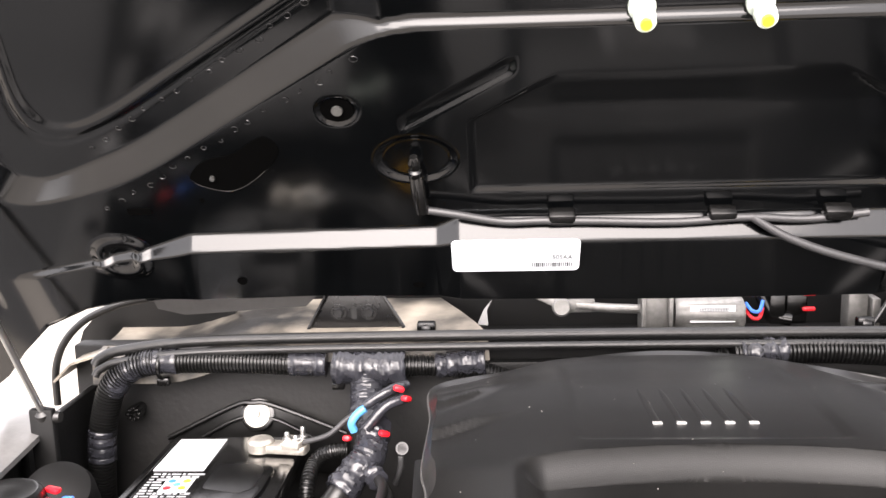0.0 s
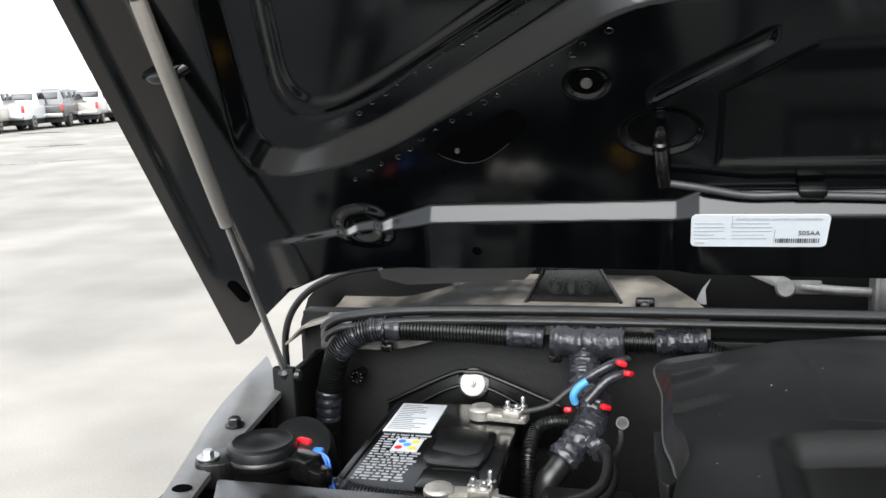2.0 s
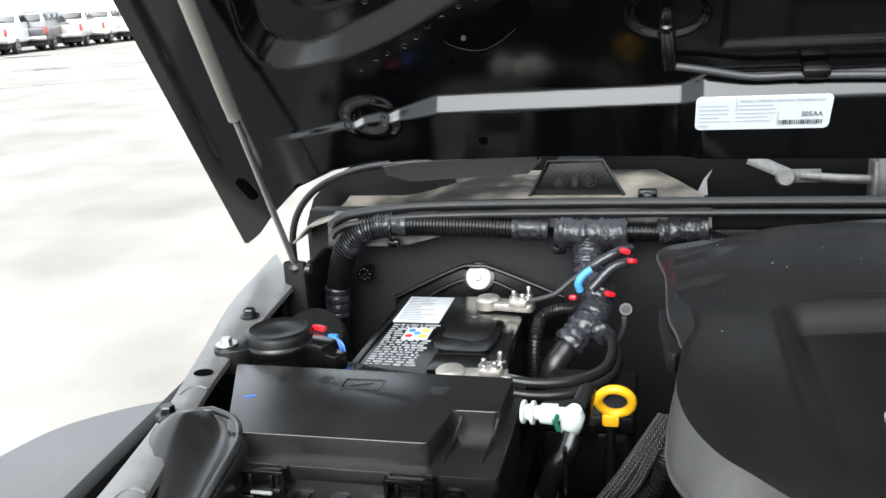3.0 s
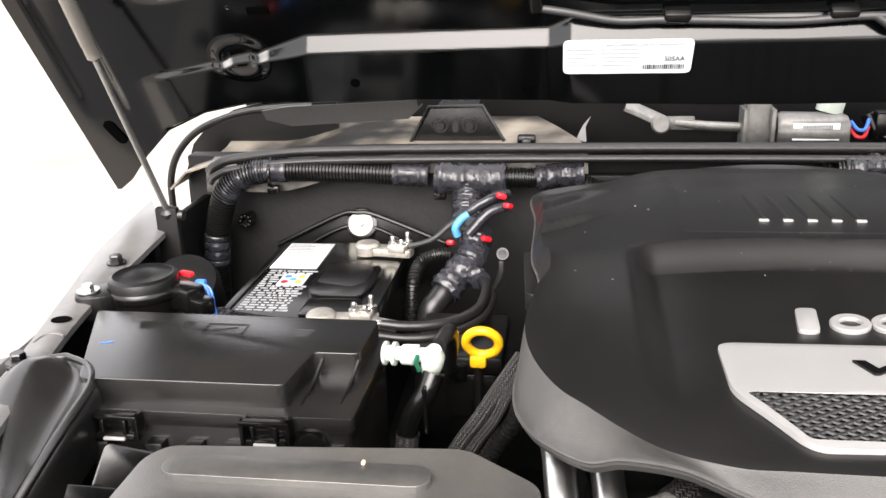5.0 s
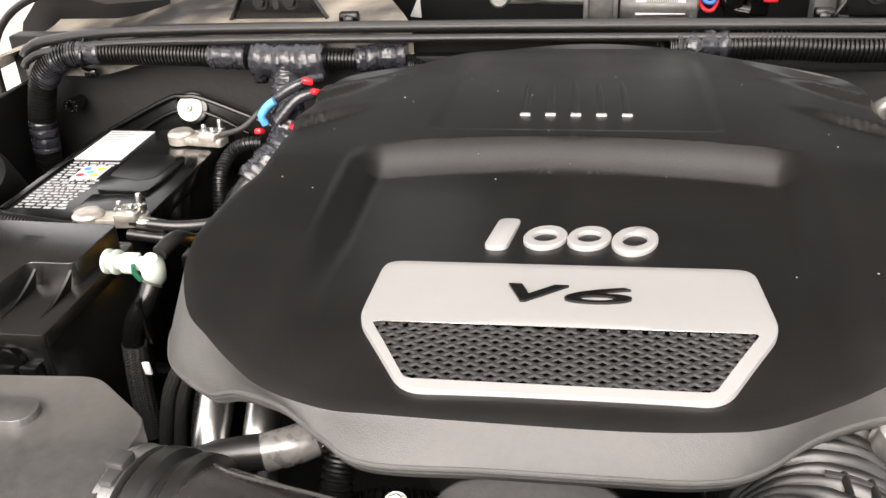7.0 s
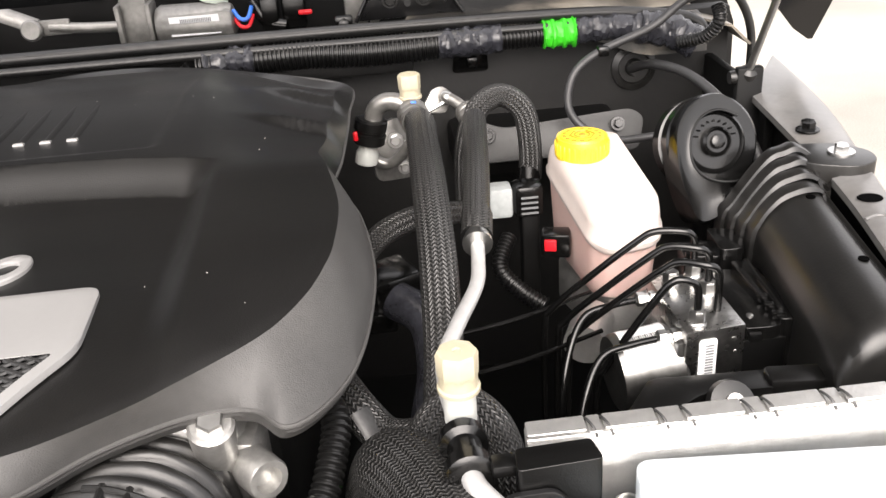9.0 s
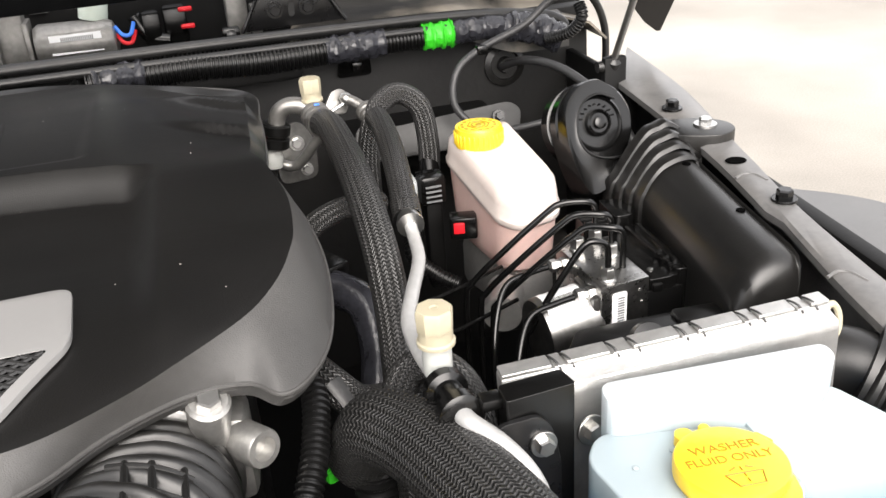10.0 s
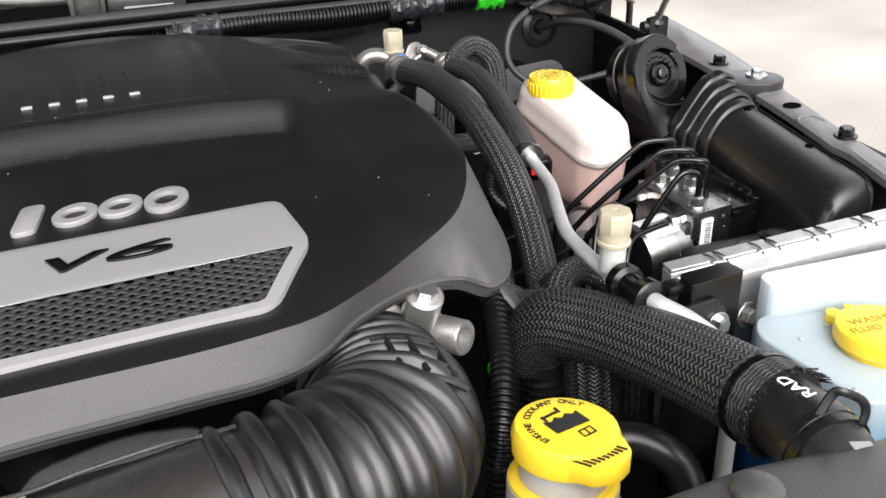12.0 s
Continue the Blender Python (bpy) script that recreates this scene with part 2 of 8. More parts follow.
class Shape:
    """One mesh, put together from shaped pieces in world metres."""

    def __init__(self):
        self.bm = bmesh.new()
        self.uv = self.bm.loops.layers.uv.new("UVMap")

    def add(self, piece, m=None):
        if m is not None:
            piece.transform(m)
        me = bpy.data.meshes.new("piece")
        piece.to_mesh(me)
        piece.free()
        self.bm.from_mesh(me)
        bpy.data.meshes.remove(me)
        return self

    def box(self, c, size, bevel=0.003, turn=0.0, tilt=0.0, roll=0.0, seg=2):
        b = bmesh.new()
        bmesh.ops.create_cube(b, size=1.0)
        bmesh.ops.scale(b, vec=size, verts=b.verts)
        if bevel:
            bmesh.ops.bevel(b, geom=b.edges[:], offset=min(bevel, min(size) * 0.45), segments=seg, affect="EDGES", profile=0.5)
        return self.add(b, pose(*c, tilt, roll, turn))

    def prism(self, outline, z0, z1, bevel=0.003, m=None, seg=2, low=True):
        """A plate of the given outline (x, y), between two heights, its edges rounded."""
        b = bmesh.new()
        f = b.faces.new([b.verts.new((x, y, z0)) for x, y in outline])
        top = bmesh.ops.extrude_face_region(b, geom=[f])["geom"]
        bmesh.ops.translate(b, vec=(0, 0, z1 - z0), verts=[v for v in top if isinstance(v, bmesh.types.BMVert)])
        bmesh.ops.recalc_face_normals(b, faces=b.faces)
        if bevel:
            hi = max(z0, z1)
            es = [e for e in b.edges if low or all(abs(v.co.z - hi) < 1e-6 for v in e.verts) or abs(e.verts[0].co.z - e.verts[1].co.z) > 1e-6]
            bmesh.ops.bevel(b, geom=es, offset=bevel, segments=seg, affect="EDGES", profile=0.5, clamp_overlap=True)
        return self.add(b, m)

    def lathe(self, profile, m, n=32):
        """A turned piece: (radius, height) from below to above, about the local z."""
        b = bmesh.new()
        rings = [[b.verts.new((r * math.cos(2 * math.pi * i / n), r * math.sin(2 * math.pi * i / n), z)) for i in range(n)]
                 for r, z in profile]
        for lo, hi in zip(rings, rings[1:]):
            for i in range(n):
                b.faces.new((lo[i], lo[(i + 1) % n], hi[(i + 1) % n], hi[i]))
        b.faces.new(rings[0][::-1])
        b.faces.new(rings[-1])
        return self.add(b, m)

    def tube(self, pts, r, n=12, res=8, caps=True, rib=0.0, pitch=0.005, smooth=True, flat=1.0):
        """A pipe along a curve; rib: depth of the rings round it; r may be a function of the share of the way."""
        path = spline(pts, res) if smooth else [Vector(p) for p in pts]
        if rib:
            dist = [0.0]
            for a, b2 in zip(path, path[1:]):
                dist.append(dist[-1] + (b2 - a).length)
            steps = max(4, int(dist[-1] / pitch * 4))
            fine, j = [], 0
            for i in range(steps + 1):
                d = dist[-1] * i / steps
                while j < len(dist) - 2 and dist[j + 1] < d:
                    j += 1
                k = (d - dist[j]) / max(1e-9, dist[j + 1] - dist[j])
                fine.append(path[j].lerp(path[j + 1], k))
            path = fine
        b = bmesh.new()
        uv = b.loops.layers.uv.new("UVMap")
        side, rings, lens, total = None, [], [], 0.0
        for i, p in enumerate(path):
            t = (path[min(i + 1, len(path) - 1)] - path[max(i - 1, 0)]).normalized()
            if side is None:
                side = t.orthogonal().normalized()
            side = (side - t * side.dot(t)).normalized()
            up = t.cross(side)
            rad = r(i / (len(path) - 1)) if callable(r) else r
            if rib:
                rad += rib * (0, 1, 1, 0)[i % 4] - rib * 0.5
            if i:
                total += (p - path[i - 1]).length
            lens.append(total)
            rings.append([b.verts.new(p + rad * (math.cos(2 * math.pi * k / n) * side + flat * math.sin(2 * math.pi * k / n) * up)) for k in range(n)])
        for i, (lo, hi) in enumerate(zip(rings, rings[1:])):
            for k in range(n):
                f = b.faces.new((lo[k], lo[(k + 1) % n], hi[(k + 1) % n], hi[k]))
                for lp, c in zip(f.loops, ((k / n, lens[i]), ((k + 1) / n, lens[i]), ((k + 1) / n, lens[i + 1]), (k / n, lens[i + 1]))):
                    lp[uv].uv = c
        if caps:
            b.faces.new(rings[0][::-1])
            b.faces.new(rings[-1])
        return self.add(b)

    def sheet(self, rows, thick=0.0):
        """A surface through rows of points, given a thickness along its normals."""
        b = bmesh.new()
        vs = [[b.verts.new(p) for p in row] for row in rows]
        for lo, hi in zip(vs, vs[1:]):
            for i in range(len(lo) - 1):
                b.faces.new((lo[i], lo[i + 1], hi[i + 1], hi[i]))
        bmesh.ops.recalc_face_normals(b, faces=b.faces)
        if thick:
            bmesh.ops.solidify(b, geom=b.faces[:], thickness=thick)
        return self.add(b)


ORIGIN = {}


def finish(ob, crease=38.0):
    """Smooth faces with sharp edges where the surface turns by more than crease degrees."""
    me = ob.data
    b = bmesh.new()
    b.from_mesh(me)
    limit = radians(crease)
    for f in b.faces:
        f.smooth = True
    for e in b.edges:
        e.smooth = len(e.link_faces) != 2 or e.calc_face_angle(0.0) < limit
    b.to_mesh(me)
    b.free()


def part(name, shape, mat, parent=None, label="", crease=38.0):
    """One mesh object, under a thing or a part, or a thing of its own."""
    bm = shape.bm if isinstance(shape, Shape) else shape
    lo = Vector([min(v.co[i] for v in bm.verts) for i in range(3)])
    hi = Vector([max(v.co[i] for v in bm.verts) for i in range(3)])
    c = (lo + hi) / 2
    bmesh.ops.translate(bm, vec=-c, verts=bm.verts)
    me = bpy.data.meshes.new(name)
    bm.to_mesh(me)
    bm.free()
    me.materials.append(mat)
    ob = new(name, me)
    finish(ob, crease)
    ob.location = c
    ORIGIN[ob] = c
    if parent is not None:
        ob.parent = parent
        ob.matrix_parent_inverse = Matrix.Translation(-ORIGIN[parent])
    if label:
        tagged(ob, label)
    return ob


def thing(name, at, label, category, group="", kind=""):
    ob = new(name)
    ob.location = at
    ob.empty_display_size = 0.02
    ORIGIN[ob] = Vector(at)
    return tagged(ob, label, category, group, kind)


def solo(name, shape, mat, label, category, group="", kind="", crease=38.0):
    return tagged(part(name, shape, mat, None, "", crease), label, category, group, kind)


def lettering(name, words, m, size, mat, parent, depth=0.0006, width=0.0, align="CENTER", shear=0.0, bold=0.0):
    """Words in the built-in font, as a mesh lying in the pose m."""
    cu = bpy.data.curves.new("words", "FONT")
    cu.body, cu.size, cu.extrude, cu.align_x, cu.align_y, cu.shear = words, size, depth, align, "CENTER", shear
    cu.offset = bold
    tmp = bpy.data.objects.new("words", cu)
    scene.collection.objects.link(tmp)
    bpy.context.view_layer.update()
    me = bpy.data.meshes.new_from_object(tmp.evaluated_get(bpy.context.evaluated_depsgraph_get()))
    bpy.data.objects.remove(tmp)
    b = bmesh.new()
    b.from_mesh(me)
    if width:
        w = max(v.co.x for v in b.verts) - min(v.co.x for v in b.verts)
        bmesh.ops.scale(b, vec=(width / w, 1, 1), verts=b.verts)
    b.transform(m)
    return part(name, b, mat, parent)


def axis(p, d, spin=0.0):
    """A pose at p whose z looks along d."""
    return Matrix.Translation(p) @ Vector(d).to_track_quat("Z", "Y").to_matrix().to_4x4() @ Matrix.Rotation(radians(spin), 4, "Z")


def ring(cx, cy, rx, ry, n=24):
    return [(cx + rx * math.cos(2 * math.pi * i / n), cy + ry * math.sin(2 * math.pi * i / n)) for i in range(n)]


def rounded(x0, y0, x1, y1, r, n=5):
    out = []
    for cx, cy, a in ((x1 - r, y0 + r, -90), (x1 - r, y1 - r, 0), (x0 + r, y1 - r, 90), (x0 + r, y0 + r, 180)):
        for i in range(n + 1):
            b = radians(a + 90 * i / n)
            out.append((cx + r * math.cos(b), cy + r * math.sin(b)))
    return out


def corner_round(pts, r, n=4):
    """The outline with its corners rounded."""
    out, k = [], len(pts)
    for i in range(k):
        a, b, c = Vector(pts[i - 1]), Vector(pts[i]), Vector(pts[(i + 1) % k])
        q = min(r, (a - b).length * 0.45, (c - b).length * 0.45)
        p0, p1 = b + (a - b).normalized() * q, b + (c - b).normalized() * q
        for j in range(n + 1):
            t = j / n
            out.append(tuple((1 - t) ** 2 * p0 + 2 * t * (1 - t) * b + t * t * p1))
    return out


def hexbolt(parent, p, d=(0, 0, 1), r=0.007, mat=None, name="bolt", label="", washer=1.55, h=0.006):
    s = Shape()
    s.lathe([(r * washer, 0), (r * washer, 0.0016), (r * washer * 0.96, 0.002)], axis(p, d), 24)
    s.lathe([(r, 0.0015), (r, h), (r * 0.86, h + 0.0015)], axis(p, d, 15), 6)
    return part(name, s, mat or STEEL, parent, label, 25)


def blend(a, b, t):
    t = max(0.0, min(1.0, t))
    t = t * t * (3 - 2 * t)
    return a + (b - a) * t


def table(x, rows):
    for (a, va), (b, vb) in zip(rows, rows[1:]):
        if x <= b:
            return va + (vb - va) * max(0, (x - a)) / (b - a)
    return rows[-1][1]


# ---- ground ----
def ground_material():
    m = material("worn asphalt", (0.305, 0.282, 0.25), 0.8, vary=0.34, scale=0.9, fine=130, bump=1.0, bump_scale=160)
    n, l = m.node_tree.nodes, m.node_tree.links
    p = n["Principled BSDF"]
    co = n.new("ShaderNodeTexCoord")
    wet = n.new("ShaderNodeTexNoise")
    wet.inputs["Scale"].default_value, wet.inputs["Detail"].default_value = 0.22, 3
    l.new(co.outputs["Object"], wet.inputs["Vector"])
    r = n.new("ShaderNodeMapRange")
    r.inputs["From Min"].default_value, r.inputs["From Max"].default_value = 0.42, 0.62
    r.inputs["To Min"].default_value, r.inputs["To Max"].default_value = 0.80, 1.08
    l.new(wet.outputs["Fac"], r.inputs["Value"])
    old = p.inputs["Base Color"].links[0].from_socket
    mul = n.new("ShaderNodeVectorMath")
    mul.operation = "SCALE"
    l.new(old, mul.inputs[0])
    l.new(r.outputs[0], mul.inputs["Scale"])
    l.new(mul.outputs[0], p.inputs["Base Color"])
    return m


g = Shape()
g.sheet([[(x, y, 0) for x in (-900, -60, -20, -6, 0, 6, 20, 60, 900)] for y in (-900, -60, -20, -6, 0, 6, 20, 60, 900)])
solo("ground", g, ground_material(), "pale worn asphalt of a parking lot with damp patches", "ground", kind="structure")


# ---- car body ----
body = thing("car", (0, 0.9, 0), "black painted car with its engine bay open", "car")


def flange_z(y):
    return 1.166 + 0.045 * (y - 0.39)


OUTER = [(0.655, 0.05), (0.69, 0.2), (0.715, 0.36), (0.740, 0.565), (0.774, 0.725), (0.808, 0.88), (0.826, 1.06)]
INNER = [(0.615, 0.05), (0.645, 0.2), (0.669, 0.37), (0.684, 0.46), (0.712, 0.59), (0.732, 0.72), (0.746, 0.93)]
for side in (-1, 1):
    s = Shape()
    rows = []
    prof = [(0.0, -0.010, 0), (0.0, -0.003, 0), (0.12, 0.0, 0), (0.5, 0.001, 0), (0.88, 0.0, 0), (1.0, -0.004, 0), (1.0, -0.03, 0.004), (1.0, -0.20, 0.012)]
    outer, inner = spline([(x, y, 0) for x, y in OUTER], 6), spline([(x, y, 0) for x, y in INNER], 6)
    for o, i in zip(outer, inner):
        i.x += 0.007 if side > 0 and i.y < 0.55 else 0.0
        row = []
        for k, dz, dx in prof:
            p = i.lerp(o, k)
            row.append((side * (p.x + dx), p.y, flange_z(p.y) + dz))
        rows.append(row)
    s.sheet(rows, 0.0015)
    fender = part("fender", s, FENDER, body, "satin black inner fender flange with bolt heads")
    # flare over the wheel
    s = Shape()
    plan = [(0.79, 1.02), (0.90, 0.995), (1.02, 0.92), (1.09, 0.85), (1.125, 0.72), (1.13, 0.3), (1.1, 0.0), (0.72, 0.0)]
    plan = [(side * x, y) for x, y in plan]
    s.prism(corner_round(plan, 0.05), 0.93, 1.0, 0.025, seg=4)
    part("fender_flare", s, FLARE, body, "matt grey-black plastic wheel arch flare")
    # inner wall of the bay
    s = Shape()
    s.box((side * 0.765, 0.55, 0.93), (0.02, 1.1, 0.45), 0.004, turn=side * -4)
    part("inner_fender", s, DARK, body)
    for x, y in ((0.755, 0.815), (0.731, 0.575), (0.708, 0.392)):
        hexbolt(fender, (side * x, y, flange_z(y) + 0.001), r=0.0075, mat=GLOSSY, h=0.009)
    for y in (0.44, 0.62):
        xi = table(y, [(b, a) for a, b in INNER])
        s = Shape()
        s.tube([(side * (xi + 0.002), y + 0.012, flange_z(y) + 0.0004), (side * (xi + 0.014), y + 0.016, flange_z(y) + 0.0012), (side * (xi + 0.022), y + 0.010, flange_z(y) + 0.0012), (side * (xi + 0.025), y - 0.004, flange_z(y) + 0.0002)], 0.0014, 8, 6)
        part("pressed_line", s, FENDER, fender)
    # black disc paints the dark of a hole in the flange
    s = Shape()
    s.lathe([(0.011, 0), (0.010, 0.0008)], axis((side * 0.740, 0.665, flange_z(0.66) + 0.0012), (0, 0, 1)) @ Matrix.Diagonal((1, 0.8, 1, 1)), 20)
    part("hole", s, HOLESHADE, fender)
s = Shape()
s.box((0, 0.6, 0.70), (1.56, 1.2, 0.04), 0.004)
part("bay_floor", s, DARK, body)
s = Shape()
s.box((0, 1.155, 0.97), (1.60, 0.03, 0.54), 0.004)
part("firewall", s, FELT, body, "dark felt-covered firewall")
s = Shape()
s.box((0, 1.66, 0.6), (1.56, 0.7, 1.2), 0.03)
part("cabin_front", s, PAINT, body)
s = Shape()
s.sheet([[(x, 1.36, 1.26), (x, 1.40, 1.30), (x * 0.97, 1.62, 1.84)] for x in (-0.74, -0.4, 0, 0.4, 0.74)], 0.006)
part("windscreen", s, CARGLASS, body)
s = Shape()
s.box((0, 2.62, 0.80), (1.56, 2.30, 0.76), 0.05, seg=3)
part("lower_body", s, PAINT, body)
s = Shape()
s.box((0, 2.68, 1.50), (1.44, 2.10, 0.68), 0.05, seg=3)
part("cabin", s, PAINT, body)
for side in (-1, 1):
    for y, w in ((2.05, 0.62), (2.78, 0.62), (3.42, 0.46)):
        s = Shape()
        s.box((side * 0.719, y, 1.56), (0.012, w, 0.40), 0.03)
        part("side_window", s, CARGLASS, body)
    for y in (0.52, 3.05):
        s = Shape()
        s.lathe([(0.22, -0.13), (0.37, -0.13), (0.40, -0.09), (0.40, 0.09), (0.37, 0.13), (0.22, 0.13)], axis((side * 0.80, y, 0.40), (side, 0, 0)), 40)
        wheel = part("wheel", s, TYRE, body)
        s = Shape()
        s.lathe([(0.225, 0.02), (0.23, 0.125), (0.20, 0.125), (0.17, 0.09), (0.07, 0.09), (0.06, 0.11), (0.01, 0.11)], axis((side * 0.80, y, 0.40), (side, 0, 0)), 32)
        part("rim", s, CASTING, wheel)
s = Shape()
s.box((0, 0.02, 0.80), (1.3, 0.06, 0.5), 0.02)
part("grille", s, PAINT, body)
s = Shape()
s.box((0, 0.0, 0.50), (1.66, 0.16, 0.20), 0.04, seg=3)
part("front_bumper", s, FLARE, body)
# side plates that carry the struts
for side in (-1, 1):
    s = Shape()
    s.box((side * 0.774, 1.04, 1.03), (0.012, 0.20, 0.30), 0.003)
    s.box((side * 0.742, 0.935, 1.13), (0.03, 0.012, 0.18), 0.003)
    plate = part("strut_bracket", s, DARK, body)
    hexbolt(plate, (side * 0.765, 0.955, 1.175), (side, 0, 0), 0.008, STEEL, "bolt", "", 1.5, 0.012)

# cowl: trays, dark plenum, weatherstrip
for side, inner, reach in ((-1, 0.20, 0.27), (1, 0.37, 0.42)):
    s = Shape()
    rows = []
    for i in range(23):
        k = i / 22
        e = blend(0, 1, (0.75 * k - 0.42) / 0.2)
        row = []
        for y, z in ((1.098, 1.225), (1.102, 1.262), (1.14, 1.268), (1.19, 1.272), (1.26, 1.275)):
            near = inner + (reach - inner) * (y - 1.1) / 0.15
            row.append((side * (near + (0.755 - near) * k), y, z - 0.03 * e * (1 if y < 1.2 else 0.6)))
        rows.append(row)
    s.sheet(rows, 0.002)
    part("cowl_tray", s, DUSTY, body, "dusty painted cowl tray under the windscreen")
s = Shape()
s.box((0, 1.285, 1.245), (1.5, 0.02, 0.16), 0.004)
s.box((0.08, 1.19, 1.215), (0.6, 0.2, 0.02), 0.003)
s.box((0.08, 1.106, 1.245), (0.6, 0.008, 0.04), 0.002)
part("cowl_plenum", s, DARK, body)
s = Shape()
line = [(-0.744, 1.088, 1.226), (-0.735, 1.09, 1.236), (-0.70, 1.09, 1.247), (-0.57, 1.09, 1.259), (-0.2, 1.09, 1.263), (0.2, 1.09, 1.263), (0.57, 1.09, 1.259), (0.70, 1.09, 1.247), (0.735, 1.09, 1.236), (0.744, 1.088, 1.226)]
s.tube(line, 0.0075, 12, 10)
s.tube([(x * 0.995, y - 0.012, z - 0.012) for x, y, z in line], 0.0055, 10, 10)
part("weatherstrip", s, SEAL, body, "ribbed black rubber cowl seal")

# ---- hood ----


def on_hood(x, s_, n_=0.0):
    """A place on the hood's inner side: across, up along it, out of it."""
    return (x, 1.03 - 0.5735 * s_ - 0.8192 * n_, 1.225 + 0.8192 * s_ - 0.5735 * n_)


def hood_pose(x, s_, n_=0.0, spin=0.0):
    """A pose on the hood: x across, y up along it, z out of it."""
    m = Matrix(((1, 0, 0, 0), (0, -0.5735, -0.8192, 0), (0, 0.8192, -0.5735, 0), (0, 0, 0, 1)))
    return Matrix.Translation(on_hood(x, s_, n_)) @ m @ Matrix.Rotation(radians(spin), 4, "Z")


def hood_rear(x):
    return table(abs(x), [(0, 0.162), (0.4, 0.168), (0.55, 0.163), (0.62, 0.155), (0.68, 0.14), (0.74, 0.108), (0.79, 0.058), (0.83, 0.01), (0.856, -0.012), (0.87, -0.012)])


def soft_min(a, b, r):
    """The smaller of two distances, with a round of radius r where they meet."""
    k = max(0.0, r - abs(a - b)) / r
    return min(a, b) - k * k * r * 0.25


def field_depth(a, s_):
    """How far inside the large corner field a place lies: its level rear edge, slanted edge, foot and flank."""
    level = s_ - 0.508
    slant = (s_ - 0.496 + 0.6164 * (a - 0.307)) * 0.8513
    foot = (s_ - 0.320 + 0.1746 * (a - 0.612)) * 0.985
    flank = (0.738 - a - 0.118 * (s_ - 0.298)) * 0.993
    d = -soft_min(-level, -slant, 0.02)
    return soft_min(soft_min(d, foot, 0.03), flank, 0.07)


def hood_line(x):
    """The slanted edge of the field, up along the hood."""
    return 0.496 - 0.6164 * (abs(x) - 0.307)


def hood_relief(x, s_):
    a = abs(x)
    n_ = 0.0
    # rear rail
    top = table(a, [(0, 0.282), (0.225, 0.282), (0.25, 0.268), (0.52, 0.263), (0.57, 0.243), (0.75, 0.20), (0.9, 0.15)])
    wide = table(a, [(0, 0.019), (0.225, 0.019), (0.25, 0.014), (0.52, 0.014), (0.58, 0.006), (0.9, 0.006)])
    rail = table(a, [(0, 0.0225), (0.225, 0.0225), (0.25, 0.0175), (0.9, 0.0165)]) * (1 - min(1, max(0, (s_ - (top - wide)) / wide)))
    rail *= blend(1, 0.45, (a - 0.52) / 0.1) * blend(1, 0, (a - 0.70) / 0.06)
    n_ += rail
    # corner fields beyond the slanted beam: a flat flank, then a groove and a shallow step
    d = field_depth(a, s_)
    if d > 0:
        w = table(a, [(0, 0.008), (0.285, 0.008), (0.33, 0.027), (0.6, 0.026), (0.66, 0.020), (0.9, 0.020)])
        n_ -= table(a, [(0, 0.008), (0.285, 0.008), (0.33, 0.020), (0.9, 0.017)]) * min(1, d / w)
        n_ -= 0.0016 * max(0.0, 1 - abs(d - 0.055) / 0.005) * blend(0, 1, (a - 0.30) / 0.03)
        n_ -= 0.0030 * min(1, max(0, (d - 0.064) / 0.006)) * blend(0, 1, (a - 0.30) / 0.03)
    # middle field
    mid = min(blend(0, 1, (s_ - 0.312) / 0.01), blend(1, 0, (s_ - 0.415) / 0.05), blend(1, 0, (a - (0.206 - 1.6 * max(0, s_ - 0.405))) / 0.006))
    n_ -= 0.004 * mid
    # slanted channel
    d = abs((s_ - 0.406) - (0.272 - a) * 0.59) * 0.86
    n_ -= 0.0022 * min(1, max(0, (0.0085 - d) / 0.004)) * min(1, max(0, (a - 0.165) / 0.006)) * min(1, max(0, (0.278 - a) / 0.006))
    # side flange
    n_ -= 0.005 * min(blend(0, 1, (a - 0.775) / 0.012), blend(1, 0, (a - 0.830) / 0.012)) * blend(0, 1, (s_ - 0.13) / 0.05)
    # low ring dish at each rear corner
    q = math.hypot((a - 0.606) / 0.040, (s_ - 0.233) / 0.033)
    n_ += 0.0045 * blend(1, 0, (q - 0.62) / 0.38) - 0.0055 * blend(1, 0, (q - 0.30) / 0.30)
    # dished holes
    for hx, hs, rx, rs, dp in ((0.336, 0.4215, 0.020, 0.0165, 0.003), (0.265, 0.360, 0.041, 0.029, 0.004)):
        q = math.hypot((a - hx) / rx, (s_ - hs) / rs)
        n_ -= dp * blend(1, 0, (q - 0.84) / 0.2)
    return n_


